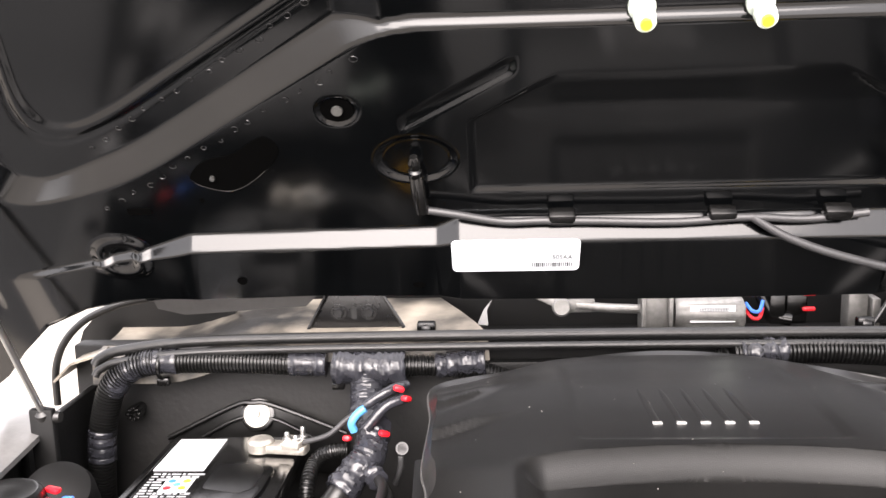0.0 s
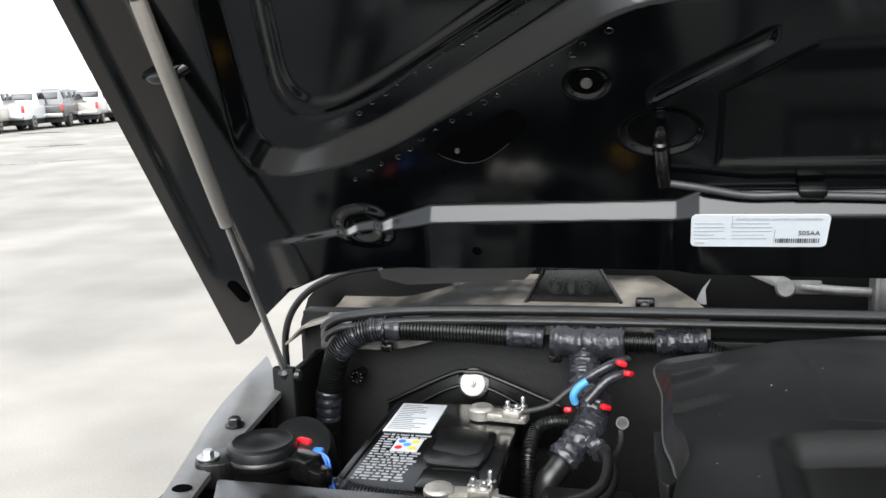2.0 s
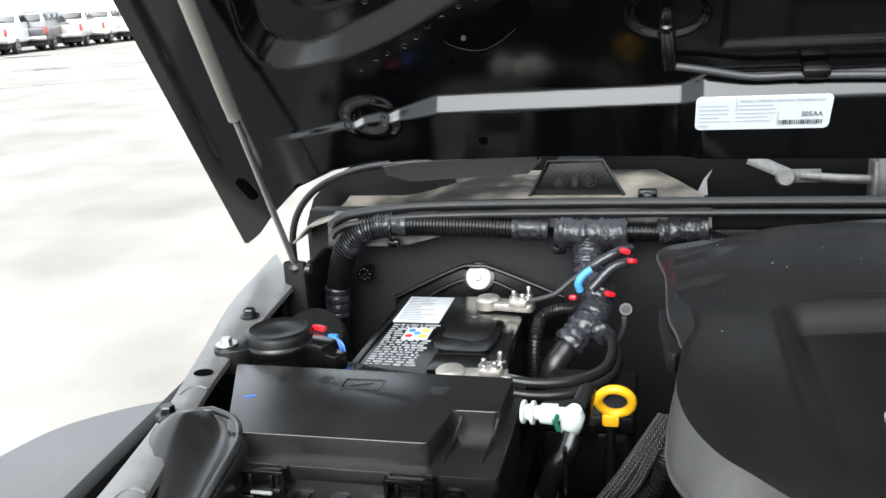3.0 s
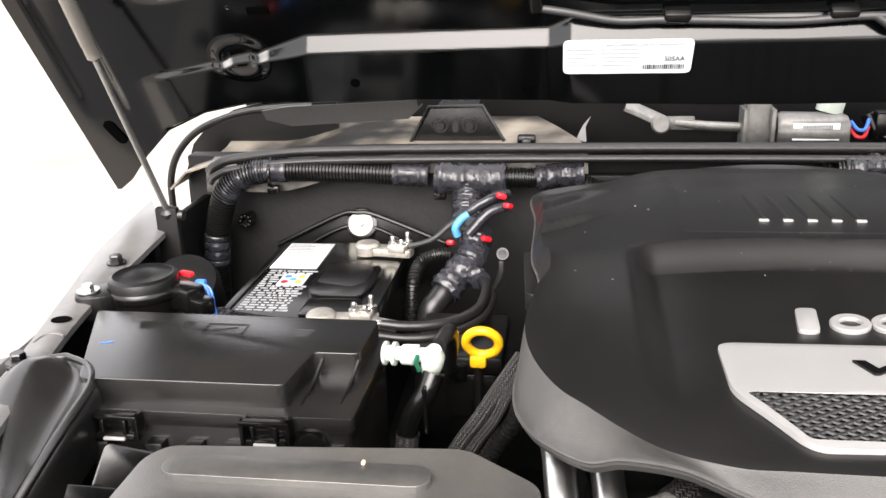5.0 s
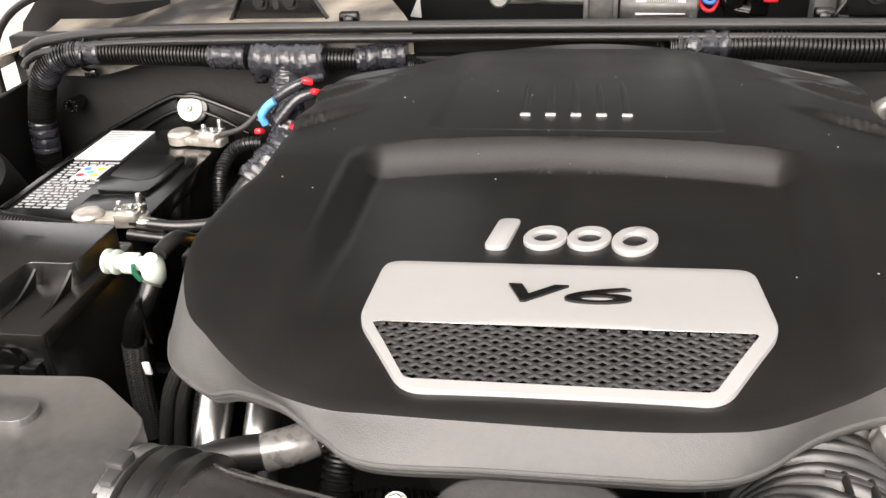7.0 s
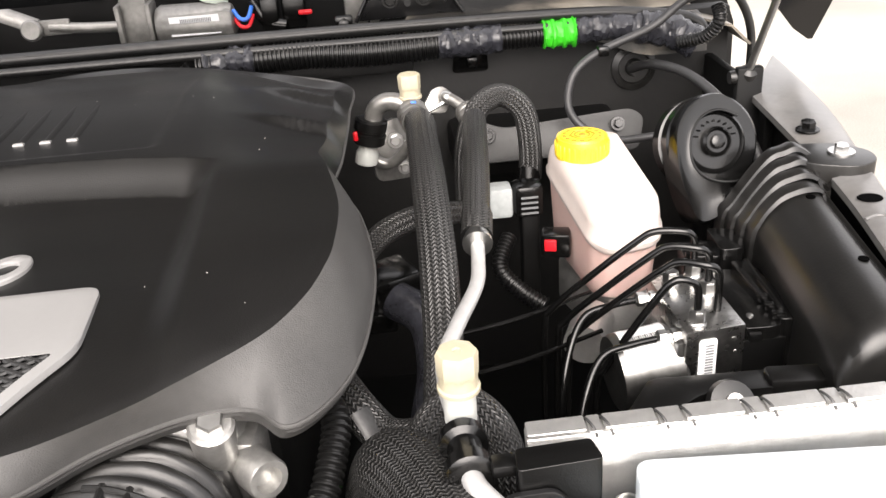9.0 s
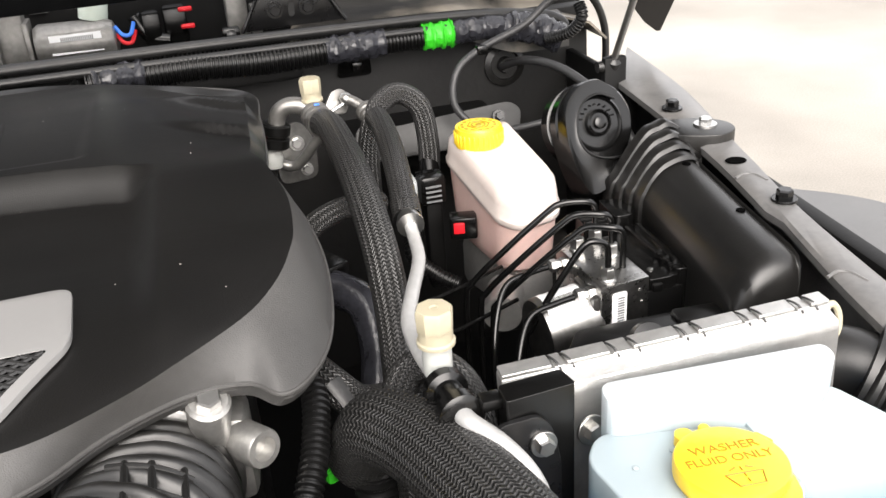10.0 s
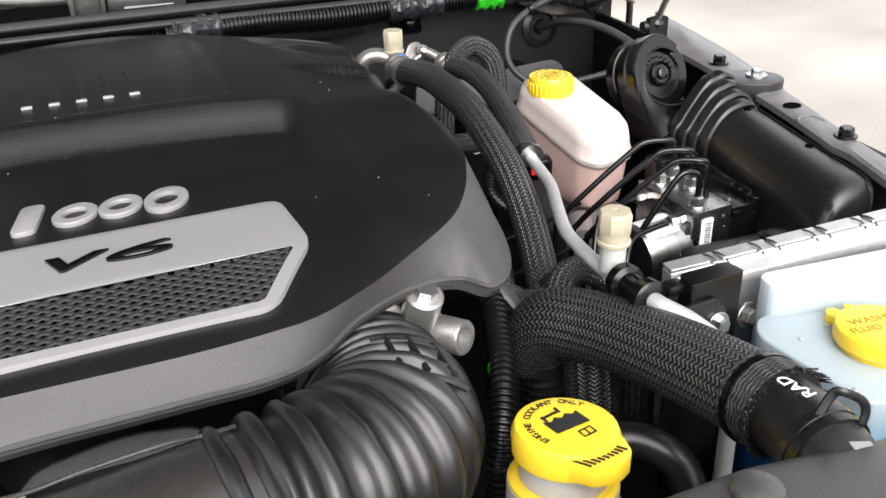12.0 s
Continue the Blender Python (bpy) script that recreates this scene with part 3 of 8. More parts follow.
hood = thing("hood", (0, 1.08, 1.22), "raised glossy black car hood seen from below", "car hood")
s = Shape()
rows = []
NX = 620
for i in range(NX + 1):
    x = -0.862 + 1.724 * i / NX
    r0 = hood_rear(x)
    row = [on_hood(x, r0, -0.03), on_hood(x, r0, -0.008)]
    for j in range(361):
        s_ = r0 + (1.16 - r0) * (j / 360) ** 1.6
        edge_w = blend(0, 1, (s_ - r0) / 0.01)
        row.append(on_hood(x, s_, hood_relief(x, s_) * edge_w))
    rows.append(row)
s.sheet(rows)
part("inner_panel", s, PAINT, hood, "glossy black pressed inner panel", crease=60)
s = Shape()
rows = []
for i in range(41):
    x = -0.868 + 1.736 * i / 40
    r0 = hood_rear(x) - 0.002
    rows.append([on_hood(x, v, -0.075 + 0.045 * (abs(x) / 0.868) ** 6 - 0.02 * (1 - (x / 0.868) ** 2)) for v in [r0 + (1.165 - r0) * j / 20 for j in range(21)]])
s.sheet(rows, 0.003)
part("outer_skin", s, PAINT, hood)
for side in (-1, 1):
    strut = thing("hood_strut", (side * 0.741, 0.94, 1.205), "gas strut with a grey cylinder and thin dark rod", "gas strut", "hood struts")
    a, b = Vector((side * 0.741, 0.938, 1.208)), Vector((side * 0.766, 0.711, 1.677))
    d = (b - a).normalized()
    half = a.lerp(b, 0.455)
    s = Shape()
    s.tube([a, half], 0.0042, 12, 2)
    part("rod", s, STEEL, strut)
    s = Shape()
    s.lathe([(0.005, 0), (0.0085, 0.004), (0.0085, 0.02), (0.0090, 0.021), (0.0090, (b - half).length - 0.012), (0.007, (b - half).length)], axis(half, d), 24)
    part("cylinder", s, material("strut grey paint", (0.26, 0.245, 0.22), 0.24, metal=0.6, vary=0.08, scale=30, bump=0.03), strut)
    s = Shape()
    s.lathe([(0.008, -0.014), (0.010, -0.008), (0.010, 0.008), (0.006, 0.012)], axis(a, d), 16)
    s.lathe([(0.007, 0.0), (0.009, 0.006), (0.007, 0.02)], axis(a, (-side, 0, 0)), 12)
    part("lower_socket", s, RUBBER, strut)
    s = Shape()
    s.lathe([(0.008, -0.010), (0.010, 0.0), (0.006, 0.014)], axis(b, d), 16)
    part("upper_socket", s, RUBBER, strut)

# ---- engine cover ----
CX = 0.015


def smooth_table(x, rows):
    """The table's values, averaged over a short stretch so that no kink shows."""
    return sum(table(x + 0.012 * k, rows) for k in (-1, 0, 1)) / 3


def cover_top(x, y):
    a = abs(x - CX)
    z = smooth_table(y, [(0.36, 1.226), (0.385, 1.2305), (0.40, 1.232), (0.45, 1.240), (0.55, 1.254), (0.66, 1.262), (0.76, 1.263), (0.9, 1.262), (1.0, 1.252), (1.08, 1.242)])
    z -= 0.05 * max(0, a - 0.14) ** 1.5
    z -= 0.012 * blend(0, 1, (a - 0.13) / 0.14) * blend(0, 1, (y - 0.66) / 0.10)
    z -= 0.014 * blend(0, 1, (a - 0.10) / 0.17) * blend(0, 1, (y - 0.88) / 0.10)
    # step down to the badge field, an even slope with a short round at its foot
    fall = min(1, max(0, (0.694 + 0.024 * (1 - (a / 0.18) ** 2) - y) / 0.031))
    band = 0.0220 * (fall - 0.12 * math.sin(2 * math.pi * fall) / (2 * math.pi)) * blend(1, 0, (a - 0.160) / 0.030) * blend(0, 1, (y - 0.40) / 0.20)
    # shallow pan round the ribs
    z -= 0.0030 * blend(1, 0, (a - 0.118) / 0.014) * blend(0, 1, (y - 0.728) / 0.014) * blend(1, 0, (y - 0.96) / 0.05)
    # two flutes on each flank
    for ridge, lean in ((0.852, 0.75), (0.768, 0.60)):
        d = y - ridge - lean * (0.268 - a)
        z += 0.0075 * blend(0, 1, (a - 0.17) / 0.07) * min(1, max(0, (d + 0.008) / 0.010)) * blend(1, 0, d / 0.075)
    return z - band


RIM = [(-0.266, 0.99, 1.226), (-0.262, 0.86, 1.23), (-0.261, 0.74, 1.23), (-0.253, 0.69, 1.228), (-0.249, 0.645, 1.22), (-0.258, 0.5924, 1.212), (-0.264, 0.5339, 1.206), (-0.2645, 0.500, 1.202), (-0.259, 0.473, 1.200), (-0.242, 0.443, 1.200), (-0.211, 0.4235, 1.197), (-0.1866, 0.4155, 1.205), (-0.150, 0.394, 1.2135), (-0.117, 0.3675, 1.2145), (-0.088, 0.354, 1.210), (-0.02, 0.357, 1.2083), (0.05, 0.358, 1.2083), (0.095, 0.361, 1.2073), (0.126, 0.374, 1.2063), (0.163, 0.407, 1.2053), (0.208, 0.433, 1.2023), (0.243, 0.435, 1.2003), (0.263, 0.42, 1.1973), (0.284, 0.439, 1.1953), (0.302, 0.4815, 1.1922), (0.313, 0.5365, 1.1952), (0.317, 0.6, 1.202), (0.308, 0.66, 1.216), (0.29, 0.7, 1.226), (0.296, 0.75, 1.231), (0.302, 0.86, 1.234), (0.298, 0.97, 1.232), (0.2, 1.02, 1.24), (0.11, 1.05, 1.246), (0.02, 1.06, 1.248), (-0.08, 1.05, 1.243), (-0.18, 1.022, 1.234)]
SHOULDER = [(-0.258, 0.985), (-0.254, 0.86), (-0.252, 0.74), (-0.244, 0.69), (-0.241, 0.64), (-0.251, 0.60), (-0.258, 0.545), (-0.2555, 0.512), (-0.246, 0.484), (-0.230, 0.455), (-0.211, 0.436), (-0.188, 0.415), (-0.160, 0.395), (-0.120, 0.380), (-0.086, 0.375), (-0.02, 0.372), (0.05, 0.372), (0.097, 0.376), (0.131, 0.385), (0.168, 0.407), (0.206, 0.433), (0.240, 0.456), (0.259, 0.473), (0.276, 0.498), (0.287, 0.522), (0.294, 0.547), (0.297, 0.60), (0.288, 0.66), (0.280, 0.70), (0.284, 0.75), (0.290, 0.86), (0.288, 0.965), (0.195, 1.01), (0.108, 1.04), (0.02, 1.05), (-0.078, 1.04), (-0.172, 1.012)]


# how far the edge of the top falls away at its front corners
FALL = [0] * 6 + [0.001, 0.003, 0.005, 0.0045, 0.0045, 0.0055, 0.0065, 0.005, 0.002, 0, 0, 0.001, 0.004, 0.008, 0.010, 0.009, 0.008, 0.007, 0.005, 0.003, 0.002] + [0] * 10


def engine_cover():
    cover = thing("engine_cover", (CX, 0.7, 1.18), "grained black plastic engine cover with a silver plate", "engine cover")
    rim = spline(RIM, 18, True)
    sh = spline([(x, y, f) for (x, y), f in zip(SHOULDER, FALL)], 18, True)
    c = Vector((CX, 0.73, 0))
    rows = []
    rows.append([Vector((p.x, p.y, p.z - 0.012)) + (Vector((CX, 0.7, p.z)) - p).normalized() * 0.004 for p in rim])
    rows.append([p + Vector((0, 0, -0.006)) for p in rim])
    rows.append([p.copy() for p in rim])
    for k in (0.25, 0.5, 0.75, 0.92):
        rows.append([Vector((p.x + (q.x - p.x) * k, p.y + (q.y - p.y) * k, p.z + (cover_top(q.x, q.y) - q.z - 0.0012 - p.z) * k ** 0.9)) for p, q in zip(rim, sh)])
    skirt = len(rows)
    for k in [1.0, 0.985, 0.972, 0.958] + [0.945 * (1 - i / 90) for i in range(91)]:
        row = []
        for q in sh:
            p = c.lerp(Vector((q.x, q.y, 0)), k)
            row.append(Vector((p.x, p.y, cover_top(p.x, p.y) - q.z * max(0, (k - 0.65) / 0.35) ** 2 - (0.0008 if k == 1 else 0))))
        rows.append(row)
    s = Shape()
    front, back = 4 * 18, 27 * 18
    s.sheet([r[front:back + 1] for r in rows[:skirt + 1]])
    part("skirt", s, GRAINED, cover, "coarsely grained grey-black skirt", crease=24)
    s = Shape()
    s.sheet([r + [r[0]] for r in rows[skirt:]])
    s.sheet([r[back:] + r[:front + 1] for r in rows[:skirt + 1]])
    bmesh.ops.remove_doubles(s.bm, verts=s.bm.verts, dist=1e-5)
    part("shell", s, COVER, cover, crease=24)
    s = Shape()
    s.tube([p + Vector((0, 0, -0.002)) for p in rim] + [rim[0] + Vector((0, 0, -0.002))], 0.0017, 8, smooth=False)
    part("edge_bead", s, GRAINED, cover)
    return cover


cover = engine_cover()


def ray_to(poly, c, ang):
    """How far from c the outline lies in a direction."""
    d = (math.cos(ang), math.sin(ang))
    best = None
    for (x0, y0), (x1, y1) in zip(poly, poly[1:] + poly[:1]):
        ex, ey = x1 - x0, y1 - y0
        det = d[0] * -ey + ex * d[1]
        if abs(det) < 1e-12:
            continue
        t = ((x0 - c[0]) * -ey + ex * (y0 - c[1])) / det
        u = (d[0] * (y0 - c[1]) - d[1] * (x0 - c[0])) / det
        if t > 0 and -1e-6 <= u <= 1 + 1e-6 and (best is None or t < best):
            best = t
    return best or 0.0


def cover_plate():
    outer = corner_round([(-0.112, 0.531), (0.141, 0.536), (0.146, 0.458), (0.108, 0.393), (-0.074, 0.390), (-0.113, 0.451)], 0.013, 5)
    hole = corner_round([(-0.104, 0.450), (0.134, 0.455), (0.102, 0.400), (-0.073, 0.398)], 0.004, 3)
    c = (CX, 0.432)
    cuts = [(0.0, -0.001), (0.0, 0.0026), (0.02, 0.0034)] + [(k / 10, 0.0034) for k in range(1, 10)] + [(0.985, 0.0034), (1.0, 0.0030)]
    rows = [[] for _ in cuts]
    for i in range(360):
        a = 2 * math.pi * i / 360
        ro, ri = ray_to(outer, c, a), ray_to(hole, c, a)
        for row, (k, h) in zip(rows, cuts):
            r = ro + (ri - ro) * k
            x, y = c[0] + r * math.cos(a), c[1] + r * math.sin(a)
            row.append((x, y, cover_top(x, y) + h))
    s = Shape()
    s.sheet([r + [r[0]] for r in rows])
    plate = part("badge_plate", s, SATIN, cover, "satin silver plate")
    # black sheet paints the dark between the mesh bars
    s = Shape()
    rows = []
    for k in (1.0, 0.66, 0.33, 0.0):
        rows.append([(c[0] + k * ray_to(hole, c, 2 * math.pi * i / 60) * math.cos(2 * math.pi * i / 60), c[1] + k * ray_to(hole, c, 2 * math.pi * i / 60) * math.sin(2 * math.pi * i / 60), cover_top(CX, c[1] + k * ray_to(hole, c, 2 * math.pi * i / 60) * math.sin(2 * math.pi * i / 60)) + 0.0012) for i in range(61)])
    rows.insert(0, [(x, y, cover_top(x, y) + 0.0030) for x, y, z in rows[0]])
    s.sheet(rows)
    part("grille_back", s, HOLESHADE, plate)
    # lattice of slanted bars
    s = Shape()
    for lean in (1, -1):
        dx, dy = math.cos(radians(31)), lean * math.sin(radians(31))
        nx, ny = -dy, dx
        for k in range(-30, 31):
            px, py = c[0] + nx * k * 0.0066, c[1] + ny * k * 0.0066
            ts = []
            for (x0, y0), (x1, y1) in zip(hole, hole[1:] + hole[:1]):
                ex, ey = x1 - x0, y1 - y0
                det = -dx * ey + ex * dy
                if abs(det) > 1e-12:
                    t = (-(x0 - px) * ey + ex * (y0 - py)) / det
                    u = (dx * (y0 - py) - dy * (x0 - px)) / det
                    if 0 <= u <= 1:
                        ts.append(t)
            if len(ts) > 1 and max(ts) - min(ts) > 0.002:
                a, b = min(ts), max(ts)
                pa, pb = (px + dx * a, py + dy * a), (px + dx * b, py + dy * b)
                s.tube([(pa[0], pa[1], cover_top(*pa) + 0.0016), (pb[0], pb[1], cover_top(*pb) + 0.0016)], 0.0017, 8, 1, smooth=False)
    part("grille_mesh", s, MESHGREY, plate, "dark grey diamond mesh")
    slope = math.degrees(math.atan((cover_top(CX, 0.52) - cover_top(CX, 0.47)) / 0.05))
    for word, x, w, bold in (("V", CX - 0.0255, 0.040, 0.0008), ("6", CX + 0.0175, 0.043, 0.0)):
        lettering("lettering", word, pose(x, 0.4890, cover_top(CX, 0.4890) + 0.0042, slope), 0.0290, GLOSSY, plate, 0.0010, width=w, shear=0.22, bold=bold)
    # brand badge as plain raised shapes: a slanted bar and three oval rings
    lean = Matrix(((1, 0.16, 0, 0), (0, 1, 0, 0), (0, 0, 1, 0), (0, 0, 0, 1)))
    for x, y, rx, ry in ((-0.033, 0.581, 0.0, 0.0245), (-0.001, 0.577, 0.0160, 0.0185), (0.031, 0.578, 0.0160, 0.0185), (0.064, 0.576, 0.0165, 0.0225)):
        z = cover_top(x, y)
        s = Shape()
        if not rx:
            s.prism(rounded(-0.0085, -ry, 0.0085, ry, 0.006), -0.002, 0.0034, 0.0012, pose(x, y, z, slope) @ lean)
        else:
            rows = []
            for k, hgt in ((1.0, -0.002), (1.0, 0.0024), (0.94, 0.0034), (0.60, 0.0034), (0.54, 0.0024), (0.54, -0.002)):
                q = ring(0, 0, rx * k, ry * k if k > 0.8 else ry * (k - 0.08), 36)
                rows.append([pose(x, y, z, slope) @ lean @ Vector((u, v, hgt)) for u, v in q + q[:1]])
            s.sheet(rows)
        part("badge", s, SATIN, cover, "satin silver raised badge")
    # grooves with silver tips
    for i in range(5):
        x = -0.031 + 0.02325 * i
        s = Shape()
        s.tube([(x, 0.778, cover_top(x, 0.778) - 0.0030), (x - 0.002, 0.85, cover_top(x, 0.85) - 0.0032), (x - 0.006, 0.93, cover_top(x, 0.93) - 0.0045)], 0.0048, 12, 5)
        part("rib", s, COVER, cover)
        s = Shape()
        s.box((x, 0.776, cover_top(x, 0.776) + 0.0006), (0.0098, 0.005, 0.003), 0.001)
        part("rib_tip", s, SATIN, cover, "small silver tip")


cover_plate()

# ---- engine below the cover ----
engine = thing("engine", (0.0, 0.75, 0.72), "dark engine block with pulleys, pipes and castings", "engine")
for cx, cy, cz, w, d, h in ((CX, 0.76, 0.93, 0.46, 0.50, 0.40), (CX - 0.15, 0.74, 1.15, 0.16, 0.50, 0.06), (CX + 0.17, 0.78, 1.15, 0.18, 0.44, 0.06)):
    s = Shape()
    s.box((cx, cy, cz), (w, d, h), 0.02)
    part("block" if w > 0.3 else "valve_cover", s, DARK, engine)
s = Shape()
s.lathe([(0.05, 0), (0.056, 0.006), (0.056, 0.05), (0.04, 0.062), (0.02, 0.064)], axis((-0.03, 0.52, 1.06), (0, -0.5, 0.86)), 40)
part("alternator", s, DARK, engine, "dark cast alternator")
for k, (x, y, z) in enumerate(((-0.06, 0.415, 1.115), (0.0, 0.42, 1.11), (0.03, 0.41, 1.10), (-0.11, 0.43, 1.10))):
    s = Shape()
    s.tube([(x - 0.05, y - 0.012, z - 0.02), (x - 0.02, y - 0.008, z), (x + 0.02, y, z + 0.004), (x + 0.06, y + 0.02, z - 0.02)], 0.009 + 0.002 * (k % 2), 12, 6, rib=0.0015, pitch=0.0045)
    part("wire_loom", s, LOOM, engine)
s = Shape()
s.lathe([(0.05, 0), (0.05, 0.02), (0.044, 0.024), (0.02, 0.024), (0.018, 0.018)], axis((0.09, 0.46, 1.02), (0, -1, 0)), 36)
part("pulley", s, DARK, engine)
for x, y in ((-0.228, 0.46), (-0.193, 0.463)):
    s = Shape()
    s.tube([(x - 0.01, y + 0.09, 1.15), (x - 0.003, y + 0.03, 1.160), (x, y, 1.152), (x + 0.004, y - 0.035, 1.12), (x + 0.004, y - 0.045, 1.03)], 0.0125, 16, 8)
    part("coolant_pipe", s, BRIGHT, engine, "bright aluminium coolant pipe")
s = Shape()
s.tube([(-0.235, 0.405, 1.135), (-0.215, 0.412, 1.146), (-0.195, 0.416, 1.150), (-0.165, 0.423, 1.152)], 0.0125, 18, 8)
part("vent_hose", s, RUBBER, engine, "black rubber vent hose")
s = Shape()
s.tube([(-0.178, 0.419, 1.151), (-0.158, 0.427, 1.153), (-0.146, 0.436, 1.154)], 0.0135, 18, 6)
part("tape_wrap", s, material("silver-grey tape", (0.16, 0.155, 0.15), 0.28, metal=0.3, vary=0.5, scale=70, bump=1.0, bump_scale=120), engine, "silver-grey tape on the hose")
s = Shape()
s.tube([(-0.150, 0.433, 1.154), (-0.138, 0.446, 1.156), (-0.126, 0.468, 1.158), (-0.118, 0.50, 1.158)], 0.0150, 20, 8)
part("braided_sleeve", s, BRAID, engine, "braided sleeve of the vent hose")
s = Shape()
s.tube([(-0.130, 0.404, 1.08), (-0.130, 0.412, 1.12), (-0.127, 0.428, 1.148), (-0.122, 0.452, 1.165), (-0.118, 0.49, 1.17)], 0.0100, 16, 8, rib=0.0026, pitch=0.0055)
part("wire_loom", s, LOOM, engine, "ribbed wire loom under the cover edge")
for x, y, z, r in ((-0.085, 0.398, 1.135, 0.006), (-0.060, 0.402, 1.128, 0.005), (0.070, 0.400, 1.135, 0.006), (0.095, 0.405, 1.130, 0.005)):
    hexbolt(engine, (x, y, z), (0.1, -0.6, 0.8), r, STEEL, "bolt", "", 1.4, 0.008)
s = Shape()
s.prism(corner_round([(-0.075, -0.02), (-0.05, 0.022), (0.01, 0.03), (0.06, 0.024), (0.085, -0.02)], 0.016), -0.006, 0.006, 0.004, pose(-0.005, 0.412, 1.118, 55, 0, 0), seg=3)
s.tube([(-0.055, 0.402, 1.128), (-0.02, 0.398, 1.136), (0.02, 0.398, 1.136), (0.055, 0.402, 1.130)], 0.006, 12, 8)
part("bracket", s, CASTING, engine, "dull cast bracket")
s = Shape()
s.box((-0.225, 0.40, 1.11), (0.012, 0.02, 0.02), 0.003)
part("clip", s, GREEN, engine, "bright green clip")
for x in (-0.115, -0.075):
    s = Shape()
    s.box((x, 0.372, 1.10), (0.014, 0.008, 0.005), 0.001)
    part("connector_lock", s, RED, engine)

# throttle body
throttle = thing("throttle_body", (0.19, 0.5, 1.05), "cast aluminium throttle body with a bolt", "throttle body")
s = Shape()
s.lathe([(0.046, 0), (0.054, 0.003), (0.054, 0.016), (0.050, 0.02), (0.050, 0.07)], axis((0.172, 0.452, 1.129), (0.0, 1, 0)), 48)
s.box((0.205, 0.470, 1.160), (0.050, 0.030, 0.060), 0.008, turn=-6)
s.box((0.226, 0.468, 1.130), (0.026, 0.040, 0.070), 0.008, turn=-6)
s.lathe([(0.012, -0.03), (0.014, 0.0), (0.014, 0.010), (0.012, 0.012)], axis((0.216, 0.438, 1.182), (0.1, -0.35, 0.93)), 24)
part("housing", s, CASTALU, throttle)
s = Shape()
s.lathe([(0.0135, -0.02), (0.0135, 0.018), (0.0125, 0.020), (0.0085, 0.020), (0.008, 0.010)], axis((0.234, 0.446, 1.148), (0.55, -0.80, 0.10)), 28)
part("port", s, CASTALU, throttle)
hexbolt(throttle, (0.217, 0.434, 1.191), (0.1, -0.35, 0.93), 0.0085, BRIGHT, "bolt", "", 1.35, 0.007)
s = Shape()
s.lathe([(0.0585, 0), (0.0602, 0.001), (0.0602, 0.008), (0.0585, 0.009)], axis((0.170, 0.441, 1.129), (0.05, 1, -0.12)), 48)
part("hose_clamp", s, DULLSTEEL, throttle, "steel band clamp")
s = Shape()
s.lathe([(0.058, 0), (0.0612, 0.001), (0.0612, 0.005), (0.058, 0.006)], axis((0.169, 0.450, 1.128), (0.05, 1, -0.12)), 48)
part("cuff", s, RUBBER, throttle)

RESON = material("smooth grey-black plastic", (0.022, 0.021, 0.020), 0.27, vary=0.25, bump=0.08, dust=0.03)
# intake hose with ribs, and its smooth resonator
intake = thing("intake_hose", (0.1, 0.3, 1.07), "ribbed black rubber intake hose joined to a smooth tube", "hose")
HOSE = [(0.168, 0.448, 1.127), (0.170, 0.41, 1.133), (0.166, 0.365, 1.144), (0.146, 0.325, 1.156), (0.110, 0.302, 1.164), (0.075, 0.294, 1.165), (0.052, 0.2905, 1.163)]
line = spline(HOSE, 60)
way = [0.0]
for a, b in zip(line, line[1:]):
    way.append(way[-1] + (b - a).length)
COILS = 13.5


def bellows_radius(u):
    """Rounded folds, shallow near the throttle and deep past the bend."""
    k = way[min(len(way) - 1, int(u * (len(way) - 1) + 0.5))] / way[-1]
    wave = math.cos(2 * math.pi * COILS * k)
    wave = math.copysign(abs(wave) ** 0.7, wave)
    return 0.0545 + (0.0026 + 0.0016 * min(1, k * 2.2)) * wave


s = Shape()
s.tube(line, bellows_radius, 48, smooth=False)
for v in s.bm.verts:
    q = v.co * 55
    v.co += Vector((noise.noise(q), noise.noise(q + Vector((7, 0, 0))), noise.noise(q + Vector((0, 7, 0))))) * 0.0011
part("bellows", s, RUBBER, intake, crease=60)
s = Shape()


def on_bellows(x, y):
    return (x, y, 1.1450 + math.sqrt(max(0.0, 0.0562 ** 2 - (x - 0.166) ** 2)))


for y, x0, x1 in ((0.380, 0.160, 0.204), (0.358, 0.166, 0.206), (0.338, 0.172, 0.204)):
    s.tube([on_bellows(x0 + (x1 - x0) * k / 6, y - 0.0016 * k) for k in range(7)], 0.0022, 8, 2)
for x in (0.170, 0.184, 0.200):
    s.tube([on_bellows(x, 0.382 - 0.12 * (x - 0.16) - 0.0075 * k) for k in range(6)], 0.0022, 8, 2)
part("moulded_mark", s, RUBBER, intake)
s = Shape()
s.tube([(0.075, 0.294, 1.165), (0.03, 0.288, 1.160), (-0.05, 0.289, 1.150), (-0.117, 0.308, 1.146), (-0.2, 0.340, 1.142)], lambda u: (0.052 if u > 0.02 else 0.050) + 0.006 * math.sin(u * math.pi) ** 0.7, 44, 14)
part("resonator", s, RESON, intake, "smooth black plastic tube")
s = Shape()
s.tube([(0.066, 0.316, 1.2135), (0.050, 0.312, 1.2160), (0.030, 0.318, 1.2125), (-0.01, 0.318, 1.2090), (-0.05, 0.3195, 1.2035), (-0.117, 0.338, 1.1985), (-0.165, 0.353, 1.193), (-0.185, 0.366, 1.187)], 0.0013, 8, 8)
part("seam", s, RESON, intake)
s = Shape()
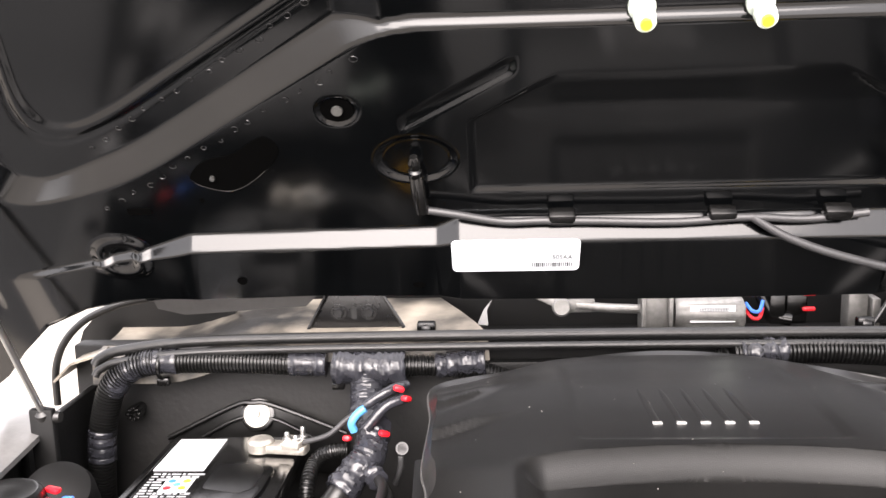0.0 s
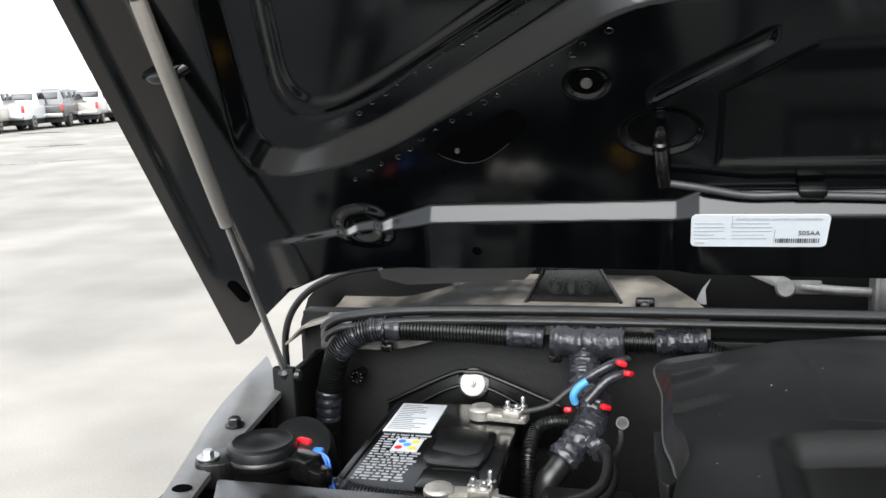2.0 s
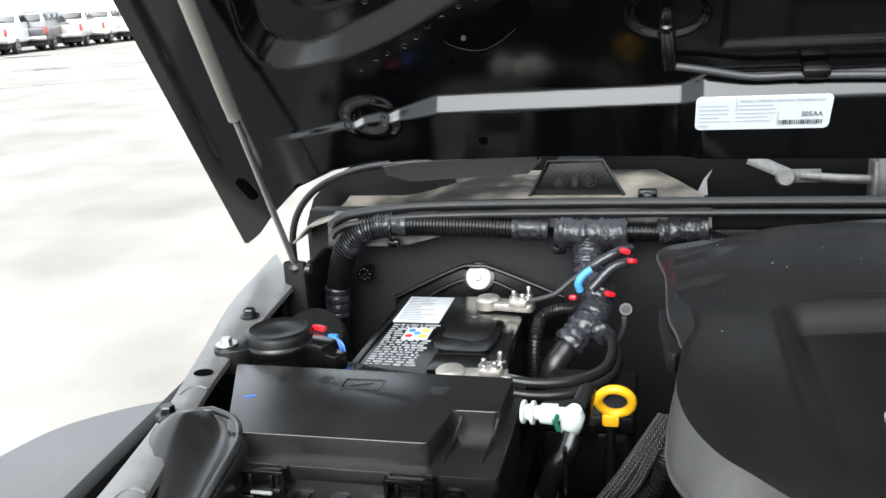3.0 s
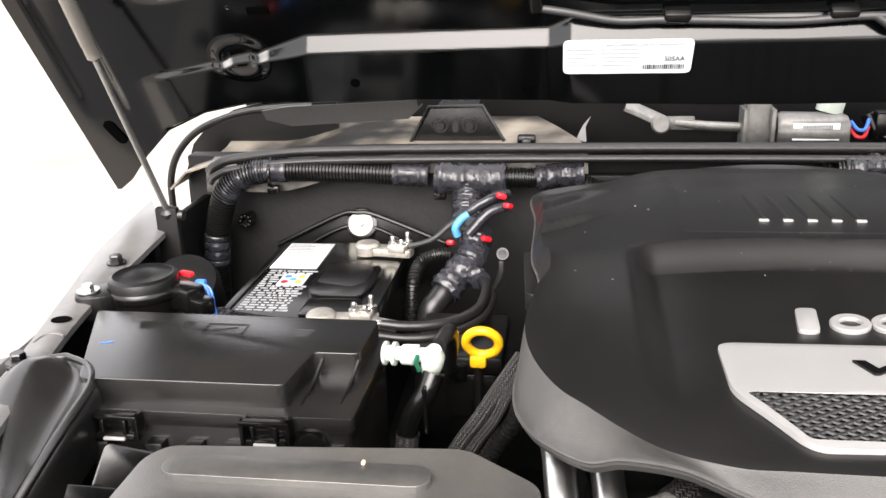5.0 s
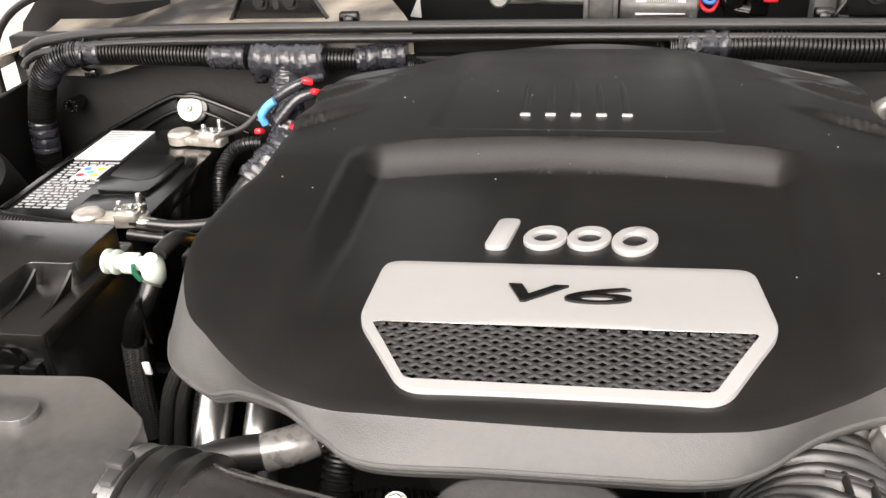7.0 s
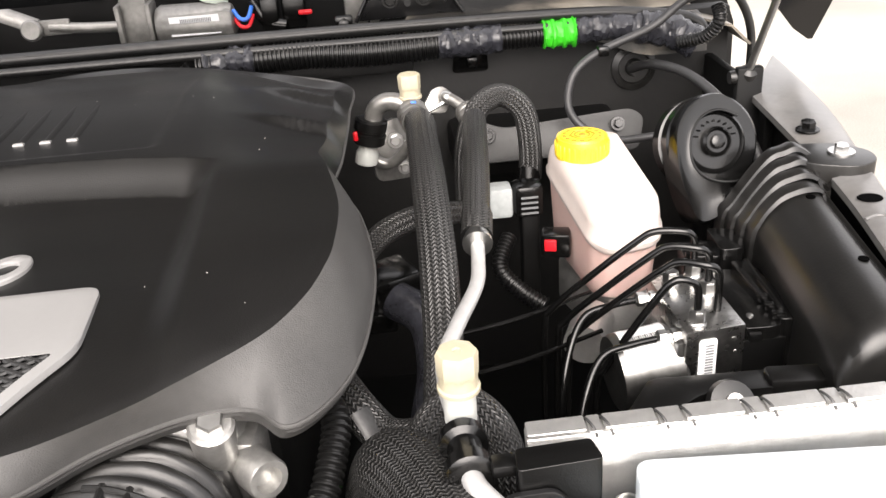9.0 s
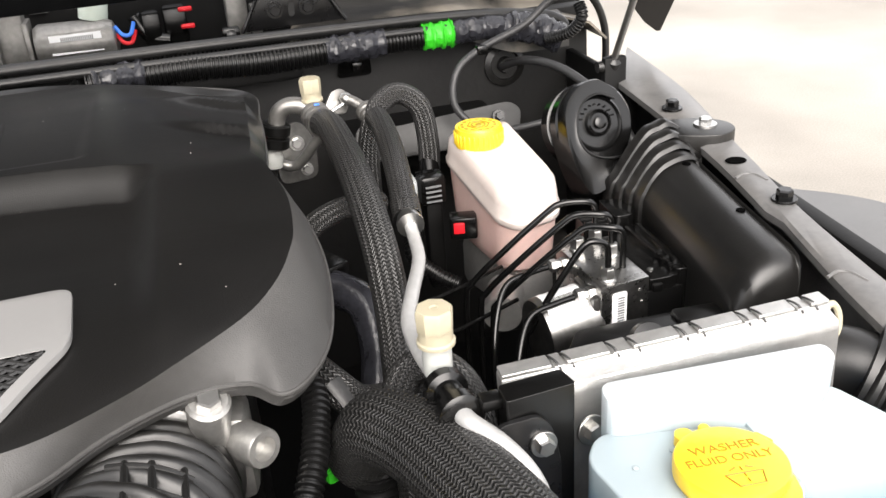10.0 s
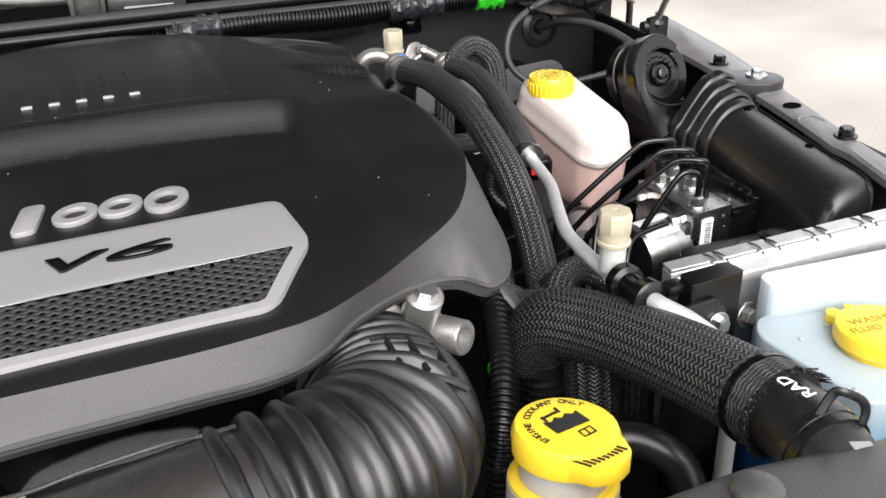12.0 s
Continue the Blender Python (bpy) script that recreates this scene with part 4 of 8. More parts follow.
s.lathe([(0.050, 0.0), (0.056, 0.004), (0.056, 0.012), (0.052, 0.016), (0.052, 0.020), (0.057, 0.024), (0.057, 0.034), (0.050, 0.040)], axis((-0.188, 0.342, 1.142), (-1, 0.12, 0)), 40)
part("cuff", s, RUBBER, intake)
s = Shape()
s.lathe([(0.0525, 0), (0.0548, 0.001), (0.0548, 0.003), (0.0540, 0.004), (0.0540, 0.010), (0.0548, 0.011), (0.0548, 0.013), (0.0525, 0.014)], axis((-0.228, 0.348, 1.142), (-1, 0.12, 0)), 40)
clamp = part("hose_clamp", s, STEEL, intake, "bright steel hose clamp")
s = Shape()
s.box((-0.236, 0.352, 1.198), (0.013, 0.014, 0.007), 0.002, turn=-8)
s.box((-0.236, 0.340, 1.196), (0.009, 0.012, 0.004), 0.001, turn=-8)
part("screw_housing", s, CASTING, clamp)

# ---- air filter box ----
airbox = thing("air_filter_box", (-0.4, 0.3, 0.74), "black plastic air filter housing with raised ribs", "air filter")
s = Shape()
s.prism(corner_round([(-0.524, 0.405), (-0.512, 0.422), (-0.295, 0.436), (-0.240, 0.394), (-0.240, 0.30), (-0.258, 0.16), (-0.53, 0.14), (-0.526, 0.28)], 0.012), 1.10, 1.193, 0.014, seg=4, low=False)
part("lid", s, LID, airbox)
s = Shape()
s.prism(corner_round([(-0.515, 0.41), (-0.29, 0.425), (-0.245, 0.385), (-0.25, 0.15), (-0.52, 0.13)], 0.015), 0.74, 1.105, 0.008)
part("case", s, PLASTIC, airbox)
for y0, y1, x0, x1 in ((0.378, 0.404, -0.502, -0.313), (0.322, 0.350, -0.506, -0.314), (0.266, 0.294, -0.506, -0.314), (0.210, 0.238, -0.506, -0.314)):
    s = Shape()
    s.prism(rounded(x0, y0, x1, y1, 0.0125), 1.190, 1.1985, 0.0035, pose(0, 0, 0, 0, 0, 0), 3, False)
    part("rib", s, LID, airbox)
s = Shape()
s.tube([(-0.25, 0.348, 1.142), (-0.225, 0.346, 1.142)], 0.050, 36, 2)
part("outlet", s, PLASTIC, airbox)
s = Shape()
s.lathe([(0.0024, 0), (0.002, 0.0012)], axis((-0.362, 0.402, 1.199), (0.2, 0, 1)) @ Matrix.Diagonal((1.2, 0.7, 1, 1)), 7)
solo("dry_leaf_bit", s, material("dry leaf", (0.55, 0.45, 0.32), 0.7), "tiny pale leaf scrap on the filter lid", "leaf", crease=10)

# snorkel that reaches to the fender
snorkel = thing("air_snorkel", (-0.65, 0.45, 1.0), "smooth black plastic air intake scoop", "air intake")
left = spline([(-0.700, 0.583, 1.178), (-0.726, 0.566, 1.177), (-0.735, 0.538, 1.168), (-0.724, 0.498, 1.150), (-0.702, 0.460, 1.128), (-0.676, 0.425, 1.100), (-0.655, 0.38, 1.075)], 6)
right = spline([(-0.688, 0.584, 1.179), (-0.655, 0.564, 1.180), (-0.636, 0.530, 1.178), (-0.637, 0.492, 1.166), (-0.643, 0.452, 1.147), (-0.650, 0.410, 1.122), (-0.640, 0.36, 1.095)], 6)
s = Shape()
rows = []
for i, (a, b) in enumerate(zip(left, right)):
    u = i / (len(left) - 1)
    k = min(1.0, u * 5)
    row = [a + Vector((0.006, 0.004, -0.05)), a + Vector((-0.001, 0, -0.012)), a]
    for v in (0.12, 0.25, 0.4, 0.52, 0.64, 0.74, 0.83, 0.90, 0.96):
        lift = 0.013 * math.sin(min(1, v / 0.55) * math.pi) * k - 0.011 * math.exp(-((v - 0.76) / 0.12) ** 2) * k
        row.append(a.lerp(b, v) + Vector((0, -0.3, 0.95)) * lift)
    row += [b, b + Vector((0.004, 0.0, -0.004)), b + Vector((0.006, 0.003, -0.014)), b + Vector((0.002, 0.004, -0.06))]
    rows.append(row)
s.sheet(rows)
part("duct", s, FUSE, snorkel, crease=70)
s = Shape()
s.tube(left[8:0:-1] + right[:14], 0.0034, 10, 1, smooth=False)
part("rim", s, FUSE, snorkel)
s = Shape()
s.tube([p + Vector((0.001, 0, 0.001)) for p in right[12:]], 0.0058, 12, 1, smooth=False, flat=0.8)
part("ridge", s, FUSE, snorkel)

# ---- fuse box ----
fuse = thing("fuse_box", (-0.55, 0.6, 0.74), "black plastic fuse box with a clipped-on lid", "fuse box")
s = Shape()
s.prism(corner_round([(-0.712, 0.688), (-0.652, 0.541), (-0.464, 0.541), (-0.456, 0.606), (-0.413, 0.606), (-0.410, 0.682)], 0.006), 1.150, 1.181, 0.0045, seg=3, low=False)
s.prism(corner_round([(-0.72, 0.695), (-0.652, 0.528), (-0.402, 0.528), (-0.402, 0.690)], 0.006), 1.144, 1.158, 0.003)
lid = part("lid", s, FUSE, fuse)
s = Shape()
s.box((-0.662, 0.612, 1.1812), (0.012, 0.0016, 0.0006), 0, turn=24)
part("crayon_mark", s, BLUE, lid, "blue crayon mark")
for x, y0, y1 in ((-0.452, 0.548, 0.600), (-0.418, 0.552, 0.600)):
    s = Shape()
    s.sheet([[(x - 0.0015, y0 + (y1 - y0) * k, 1.157), (x - 0.0015 + 0.006 * k * k, y0 + (y1 - y0) * k, 1.158 + 0.020 * k ** 2.2)] for k in [i / 8 for i in range(9)]], 0.002)
    part("gusset", s, PLASTIC, lid)
for x, y, w in ((-0.640, 0.66, 0.02), (-0.60, 0.664, 0.012), (-0.478, 0.652, 0.02)):
    for j in range(3):
        s = Shape()
        s.box((x, y - 0.006 * j, 1.1813), (w * (1 - 0.2 * j), 0.0022, 0.0010), 0)
        part("moulded_mark", s, GLOSSY, lid)
s = Shape()
for cx, cy, sx, sy in ((-0.558, 0.662, 0.040, 0.0012), (-0.558, 0.640, 0.040, 0.0012), (-0.578, 0.651, 0.0012, 0.022), (-0.538, 0.651, 0.0012, 0.022)):
    s.box((cx, cy, 1.1813), (sx, sy, 0.0012), 0)
s.box((-0.558, 0.651, 1.1813), (0.024, 0.0012, 0.0012), 0, turn=20)
part("moulded_mark", s, GLOSSY, lid)
s = Shape()
s.prism(corner_round([(-0.715, 0.69), (-0.648, 0.532), (-0.406, 0.532), (-0.406, 0.686)], 0.006), 0.74, 1.146, 0.004)
case = part("case", s, FUSE, fuse)
for x in (-0.611, -0.476):
    s = Shape()
    s.box((x - 0.020, 0.522, 1.147), (0.004, 0.014, 0.024), 0.001)
    s.box((x + 0.020, 0.522, 1.147), (0.004, 0.014, 0.024), 0.001)
    s.box((x, 0.518, 1.157), (0.044, 0.008, 0.004), 0.001)
    s.box((x, 0.520, 1.138), (0.036, 0.010, 0.007), 0.002)
    s.box((x - 0.010, 0.5165, 1.148), (0.004, 0.006, 0.014), 0.001)
    s.box((x + 0.010, 0.5165, 1.148), (0.004, 0.006, 0.014), 0.001)
    clip = part("latch", s, GLOSSY, case)
    s = Shape()
    s.box((x, 0.514, 1.1375), (0.020, 0.003, 0.003), 0.0008)
    part("latch_tab", s, SATIN, clip)
for k, x in enumerate((-0.63, -0.58, -0.545, -0.51, -0.44, -0.42)):
    s = Shape()
    s.box((x, 0.526, 1.10), (0.016, 0.012, 0.06), 0.002)
    part("fin", s, PLASTIC, case)
s = Shape()
s.lathe([(0.016, 0), (0.016, 0.006), (0.013, 0.007)], axis((-0.440, 0.530, 1.128), (0, -1, 0)), 20)
part("plug", s, GLOSSY, case)
for x, y, z, t in ((-0.60, 0.50, 1.10, 30), (-0.625, 0.47, 1.08, 40)):
    s = Shape()
    s.prism(corner_round([(-0.03, 0), (0.03, -0.012), (0.035, 0.02), (-0.01, 0.04)], 0.006), -0.002, 0.002, 0.001, pose(x, y, z, 70, 0, t))
    part("splash_flap", s, GLOSSY, fuse)

# ---- battery ----
battery = thing("car_battery", (-0.536, 0.922, 0.74), "black car battery with white label and bolted terminals", "battery")
s = Shape()
s.box((-0.536, 0.922, 1.03), (0.174, 0.268, 0.18), 0.006)
s.box((-0.536, 0.922, 1.121), (0.184, 0.277, 0.024), 0.005)
case = part("case", s, GLOSSY, battery)
s = Shape()
s.box((-0.536, 0.922, 0.84), (0.21, 0.30, 0.20), 0.01)
part("tray", s, DARK, battery)
s = Shape()
s.prism(corner_round([(-0.541, 0.962), (-0.478, 0.962), (-0.462, 0.945), (-0.462, 0.880), (-0.468, 0.845), (-0.528, 0.845), (-0.541, 0.87)], 0.008), 1.130, 1.1395, 0.0012, low=False)
s.prism(rounded(-0.530, 0.786, -0.464, 0.838, 0.006), 1.130, 1.1385, 0.0012, low=False)
part("vent_cover", s, GLOSSY, case)
s = Shape()
s.prism(corner_round([(-0.534, 0.953), (-0.484, 0.953), (-0.472, 0.938), (-0.472, 0.885), (-0.488, 0.872), (-0.534, 0.885)], 0.008), 1.1390, 1.1402, 0.0005, low=False)
part("vent_groove", s, PLASTIC, case)
s = Shape()
s.box((-0.622, 0.922, 1.1335), (0.008, 0.24, 0.004), 0.001)
part("ridge", s, GLOSSY, case)
s = Shape()
s.box((-0.584, 0.998, 1.1334), (0.064, 0.100, 0.0008), 0.0003)
lab = part("label", s, PAPER, case, "white printed label")
rnd = random.Random(3)
for j in range(14):
    s = Shape()
    w = rnd.uniform(0.02, 0.048)
    s.box((-0.612 + w / 2, 1.040 - 0.0064 * j, 1.1340), (w, 0.0018, 0.0004), 0)
    part("print_line", s, GREYINK, lab)
PRINT = material("worn white print", (0.30, 0.31, 0.32), 0.5, vary=0.3, scale=60, bump=0)
for j in range(18):
    y = 0.938 - 0.0076 * j
    x = -0.611
    while x < -0.552:
        w = rnd.uniform(0.003, 0.012)
        if not (x > -0.592 and 0.885 < y < 0.93):
            s = Shape()
            s.box((min(x + w / 2, -0.553), y, 1.1333), (w, rnd.choice((0.0024, 0.0032, 0.0045)), 0.0005), 0)
            part("print_block", s, PRINT, case)
        x += w + rnd.uniform(0.0015, 0.004)
s = Shape()
s.box((-0.571, 0.907, 1.1335), (0.034, 0.038, 0.0008), 0)
st = part("warning_label", s, PAPER, case, "white label with coloured squares")
for k, (mat, dx, dy) in enumerate(((BLUE, -0.009, 0.010), (YELLOW, 0.009, 0.010), (RED, -0.009, -0.009), (YELLOW, 0.009, -0.009), (SKYBLUE, 0, 0.0))):
    s = Shape()
    s.lathe([(0.0048, 0), (0.0048, 0.0004)], axis((-0.571 + dx, 0.907 + dy, 1.1339 + 0.0001 * k), (0, 0, 1)), 14)
    part("mark", s, mat, st)


def terminal(x, y, turn):
    m = pose(x, y, 1.135, 0, 0, turn)
    s = Shape()
    s.lathe([(0.017, 0), (0.017, 0.012), (0.0145, 0.015), (0.010, 0.016)], m @ Matrix.Translation((-0.028, 0, 0)), 20)
    s.prism(rounded(-0.028, -0.012, 0.036, 0.012, 0.006), 0.0, 0.010, 0.003, m)
    s.prism(rounded(0.004, -0.015, 0.03, 0.014, 0.004), 0.008, 0.017, 0.003, m)
    t = part("terminal", s, LEAD, battery, "cast lead terminal clamp")
    for dx, h in ((0.010, 0.026), (0.028, 0.030), (0.022, 0.022)):
        s = Shape()
        s.lathe([(0.0065, 0.012), (0.0065, 0.020), (0.0035, 0.021), (0.0035, h), (0.0025, h + 0.002)], m @ Matrix.Translation((dx, 0.006 if dx == 0.028 else -0.004, 0)), 10)
        part("stud", s, BRIGHT, t)


terminal(-0.468, 1.005, -8)
terminal(-0.468, 0.772, 6)
# hold-down plate behind the battery
holder = thing("battery_bracket", (-0.53, 1.125, 1.0), "black triangular battery bracket with a white nylon disc", "bracket")
s = Shape()
mm = pose(0, 1.128, 0, 90, 0, 0)
s.prism(corner_round([(-0.665, 1.05), (-0.665, 1.105), (-0.565, 1.152), (-0.505, 1.154), (-0.405, 1.112), (-0.40, 1.05)], 0.012), -0.004, 0.004, 0.002, mm)
plate = part("plate", s, PLASTIC, holder)
s = Shape()
s.tube([(-0.663, 1.12, 1.106), (-0.565, 1.118, 1.154), (-0.535, 1.116, 1.160), (-0.505, 1.118, 1.155), (-0.404, 1.12, 1.113)], 0.0035, 8, 6)
s.tube([(-0.625, 1.12, 1.10), (-0.56, 1.118, 1.135), (-0.51, 1.118, 1.136), (-0.45, 1.12, 1.105)], 0.0028, 8, 6)
part("edge", s, PLASTIC, plate)
s = Shape()
s.lathe([(0.0185, 0), (0.0185, 0.003), (0.016, 0.005), (0.006, 0.0055), (0.005, 0.012)], axis((-0.530, 1.118, 1.142), (0, -0.93, 0.35)), 32)
disc = part("disc", s, material("ivory nylon", (0.58, 0.56, 0.50), 0.4, vary=0.05), holder, "round ivory nylon disc")
s = Shape()
s.lathe([(0.0035, 0), (0.003, 0.006)], axis((-0.530, 1.106, 1.1465), (0, -0.93, 0.35)), 10)
part("pin", s, STEEL, disc)
s = Shape()
s.lathe([(0.024, 0), (0.024, 0.003), (0.021, 0.004)], axis((-0.530, 1.122, 1.1405), (0, -0.93, 0.35)), 32)
part("boss", s, GLOSSY, plate)

# ---- firewall looms on the battery side ----
harness = thing("wire_harness", (-0.5, 1.1, 1.0), "ribbed black wire harness with wrapped tape joints", "wire harness")
S1 = [(-0.752, 1.085, 0.95), (-0.750, 1.085, 1.04), (-0.744, 1.085, 1.11), (-0.736, 1.085, 1.155), (-0.720, 1.085, 1.197), (-0.690, 1.085, 1.224), (-0.655, 1.085, 1.232)]
S2 = [(-0.655, 1.085, 1.232), (-0.55, 1.085, 1.231), (-0.435, 1.085, 1.226)]
S3 = [(-0.33, 1.085, 1.223), (-0.27, 1.085, 1.222)]
s = Shape()
s.tube(S1, 0.0175, 16, 10, rib=0.0030, pitch=0.0046)
part("loom", s, LOOM, harness)
s = Shape()
s.tube(S2, 0.0156, 16, 10, rib=0.0024, pitch=0.0048)
part("loom", s, LOOM, harness)
s = Shape()
s.tube(S3 + [(-0.22, 1.088, 1.216), (-0.12, 1.10, 1.188), (0.02, 1.10, 1.188), (0.09, 1.092, 1.215), (0.12, 1.085, 1.236)], 0.0130, 16, 10, rib=0.0028, pitch=0.0046)
part("loom", s, LOOM, harness)


def near_line(q, pts):
    """The nearest place to q on the broken line through the points."""
    best = None
    for a, b in zip(pts, pts[1:]):
        a, b = Vector(a), Vector(b)
        k = max(0.0, min(1.0, (q - a).dot(b - a) / (b - a).length_squared))
        c = a.lerp(b, k)
        if best is None or (q - c).length < (q - best).length:
            best = c
    return best


def wrap(pts, r, parent, n=16, lump=0.0014, label="", mat=None, crinkle=1.0):
    """Tape wound round a loom, in uneven folds."""
    s = Shape()
    rr = random.Random(int(abs(pts[0][0]) * 1000) + 7)
    ph = [rr.uniform(0, 6.28) for _ in range(4)]
    s.tube(pts, lambda u: r + lump * (math.sin(u * 23 + ph[0]) + 0.6 * math.sin(u * 47 + ph[1])), n + 12, 22)
    for v in s.bm.verts:
        q = v.co * 120 + Vector((ph[2], ph[3], ph[1]))
        w = v.co * 260 + Vector((ph[1], 5, ph[0]))
        v.co += Vector((noise.noise(q), noise.noise(q + Vector((9, 0, 0))), noise.noise(q + Vector((0, 9, 0))))) * 0.0013 * crinkle
        v.co += Vector((noise.noise(w), noise.noise(w + Vector((9, 0, 0))), noise.noise(w + Vector((0, 9, 0))))) * 0.0011 * crinkle
        f_ = 1 - abs(noise.noise(Vector((v.co.x * 90 + v.co.z * 60, v.co.y * 90, v.co.z * 210 - v.co.x * 120)) + Vector((ph[0], 0, 0))))
        v.co += (v.co - near_line(v.co, pts)).normalized() * 0.0013 * f_ ** 4 * crinkle
    return part("tape_wrap", s, mat or TAPE, parent, label, crease=26)


wrap([(-0.722, 1.085, 1.190), (-0.700, 1.085, 1.216), (-0.668, 1.085, 1.230), (-0.625, 1.085, 1.232)], 0.0172, harness, lump=0.0006, crinkle=0.35)
wrap([(-0.742, 1.085, 1.135), (-0.746, 1.085, 1.09)], 0.0190, harness, lump=0.0006, crinkle=0.4)
wrap([(-0.470, 1.085, 1.228), (-0.42, 1.085, 1.226)], 0.0168, harness, lump=0.0006, crinkle=0.5)
wrap([(-0.408, 1.083, 1.224), (-0.36, 1.080, 1.222), (-0.312, 1.083, 1.223)], 0.0235, harness, lump=0.0008)
wrap([(-0.365, 1.08, 1.215), (-0.364, 1.065, 1.185), (-0.360, 1.04, 1.168), (-0.345, 1.01, 1.160)], 0.0215, harness, lump=0.0008)
wrap([(-0.27, 1.085, 1.222), (-0.24, 1.085, 1.226), (-0.205, 1.085, 1.228)], 0.0155, harness, lump=0.0009)
for x, z in ((-0.648, 1.205), (-0.405, 1.198)):
    s = Shape()
    s.tube([(x, 1.085, z + 0.045), (x, 1.068, z + 0.03), (x, 1.068, z + 0.012), (x, 1.08, z + 0.004)], 0.0028, 8, 5)
    s.box((x, 1.085, z - 0.002), (0.018, 0.012, 0.012), 0.003)
    part("cable_tie", s, GLOSSY, harness)
s = Shape()
for i in range(8):
    a = 2 * math.pi * i / 8
    s.box((-0.706 + 0.008 * math.cos(a), 1.115, 1.147 + 0.008 * math.sin(a)), (0.006, 0.02, 0.004), 0.001, roll=0)
s.lathe([(0.008, 0), (0.008, 0.022)], axis((-0.706, 1.138, 1.147), (0, -1, 0)), 12)
part("push_clip", s, GLOSSY, harness)
# branch that runs down beside the engine
branch = thing("battery_cables", (-0.37, 0.95, 0.95), "black taped battery cables with red and blue connectors", "cables")
s = Shape()
s.tube([(-0.352, 1.02, 1.160), (-0.352, 0.99, 1.135), (-0.368, 0.965, 1.118), (-0.388, 0.94, 1.10), (-0.402, 0.925, 1.07), (-0.405, 0.92, 0.95)], 0.0155, 16, 8)
part("sleeve", s, RUBBER, branch)
wrap([(-0.348, 1.01, 1.156), (-0.352, 0.985, 1.137), (-0.368, 0.962, 1.122), (-0.384, 0.944, 1.106)], 0.0205, branch, lump=0.0008)
wrap([(-0.362, 0.972, 1.13), (-0.345, 0.955, 1.128), (-0.334, 0.935, 1.126)], 0.0105, branch)
for off, r in ((0.0, 0.0062), (-0.010, 0.0058)):
    s = Shape()
    s.tube([(-0.338, 0.945, 1.126 + off * 0.4), (-0.324 + off * -0.6, 0.905, 1.130 + off), (-0.328 + off * -0.6, 0.835, 1.130 + off), (-0.358, 0.79 + off, 1.132 + off), (-0.40, 0.772 + off, 1.134 + off), (-0.448, 0.768 + off, 1.140 + off)], r, 12, 8)
    part("cable", s, RUBBER, branch)
s = Shape()
s.tube([(-0.412, 0.772, 1.133), (-0.440, 0.769, 1.139)], 0.0075, 14, 3)
part("ferrule", s, BRIGHT, branch)
s = Shape()
s.tube([(-0.440, 1.0, 1.148), (-0.405, 0.995, 1.160), (-0.380, 0.998, 1.180), (-0.352, 1.0, 1.199), (-0.325, 1.01, 1.213), (-0.31, 1.03, 1.213)], 0.0036, 10, 8)
part("thin_cable", s, CABLE, branch)
s = Shape()
s.tube([(-0.366, 0.998, 1.190), (-0.345, 1.0, 1.205), (-0.322, 1.008, 1.216), (-0.306, 1.03, 1.215)], 0.0062, 12, 6)
s.tube([(-0.355, 0.99, 1.170), (-0.33, 1.0, 1.196), (-0.308, 1.01, 1.203)], 0.007, 12, 6)
part("cable_wrap", s, TAPE, branch)
s = Shape()
s.tube([(-0.369, 0.985, 1.170), (-0.371, 0.982, 1.181), (-0.364, 0.984, 1.192), (-0.354, 0.986, 1.199)], 0.0052, 12, 6)
part("blue_sleeve", s, SKYBLUE, branch, "light blue sleeve")
for x, y, z, t in ((-0.312, 0.996, 1.221, 20), (-0.303, 0.998, 1.207, 60), (-0.378, 0.985, 1.160, 80), (-0.331, 0.985, 1.166, 40)):
    s = Shape()
    s.box((x, y, z), (0.014, 0.010, 0.0075), 0.003, turn=t, roll=20)
    part("red_lock", s, RED, branch, "red connector lock")
s = Shape()
s.tube([(-0.380, 0.99, 1.142), (-0.40, 0.985, 1.142), (-0.42, 0.985, 1.13), (-0.425, 0.95, 1.11), (-0.425, 0.93, 1.05)], 0.0085, 14, 8, rib=0.0018, pitch=0.0045)
part("small_loom", s, LOOM, branch)
s = Shape()
s.lathe([(0.0058, 0), (0.0082, 0), (0.0082, 0.0022), (0.0058, 0.0022), (0.0058, 0)], axis((-0.311, 1.0, 1.140), (0, -0.9, 0.4)), 20)
s.box((-0.313, 0.998, 1.123), (0.0065, 0.004, 0.016), 0.001)
s.tube([(-0.313, 0.999, 1.117), (-0.316, 1.0, 1.105), (-0.322, 1.005, 1.09)], 0.004, 10, 4)
part("ring_terminal", s, CABLE, branch)
s = Shape()
s.tube([(-0.612, 0.762, 1.145), (-0.585, 0.752, 1.146), (-0.55, 0.748, 1.144), (-0.50, 0.745, 1.140)], 0.008, 14, 8, rib=0.0016, pitch=0.004)
part("small_loom", s, LOOM, branch)
wrap([(-0.625, 0.765, 1.145), (-0.592, 0.753, 1.146)], 0.0085, branch)

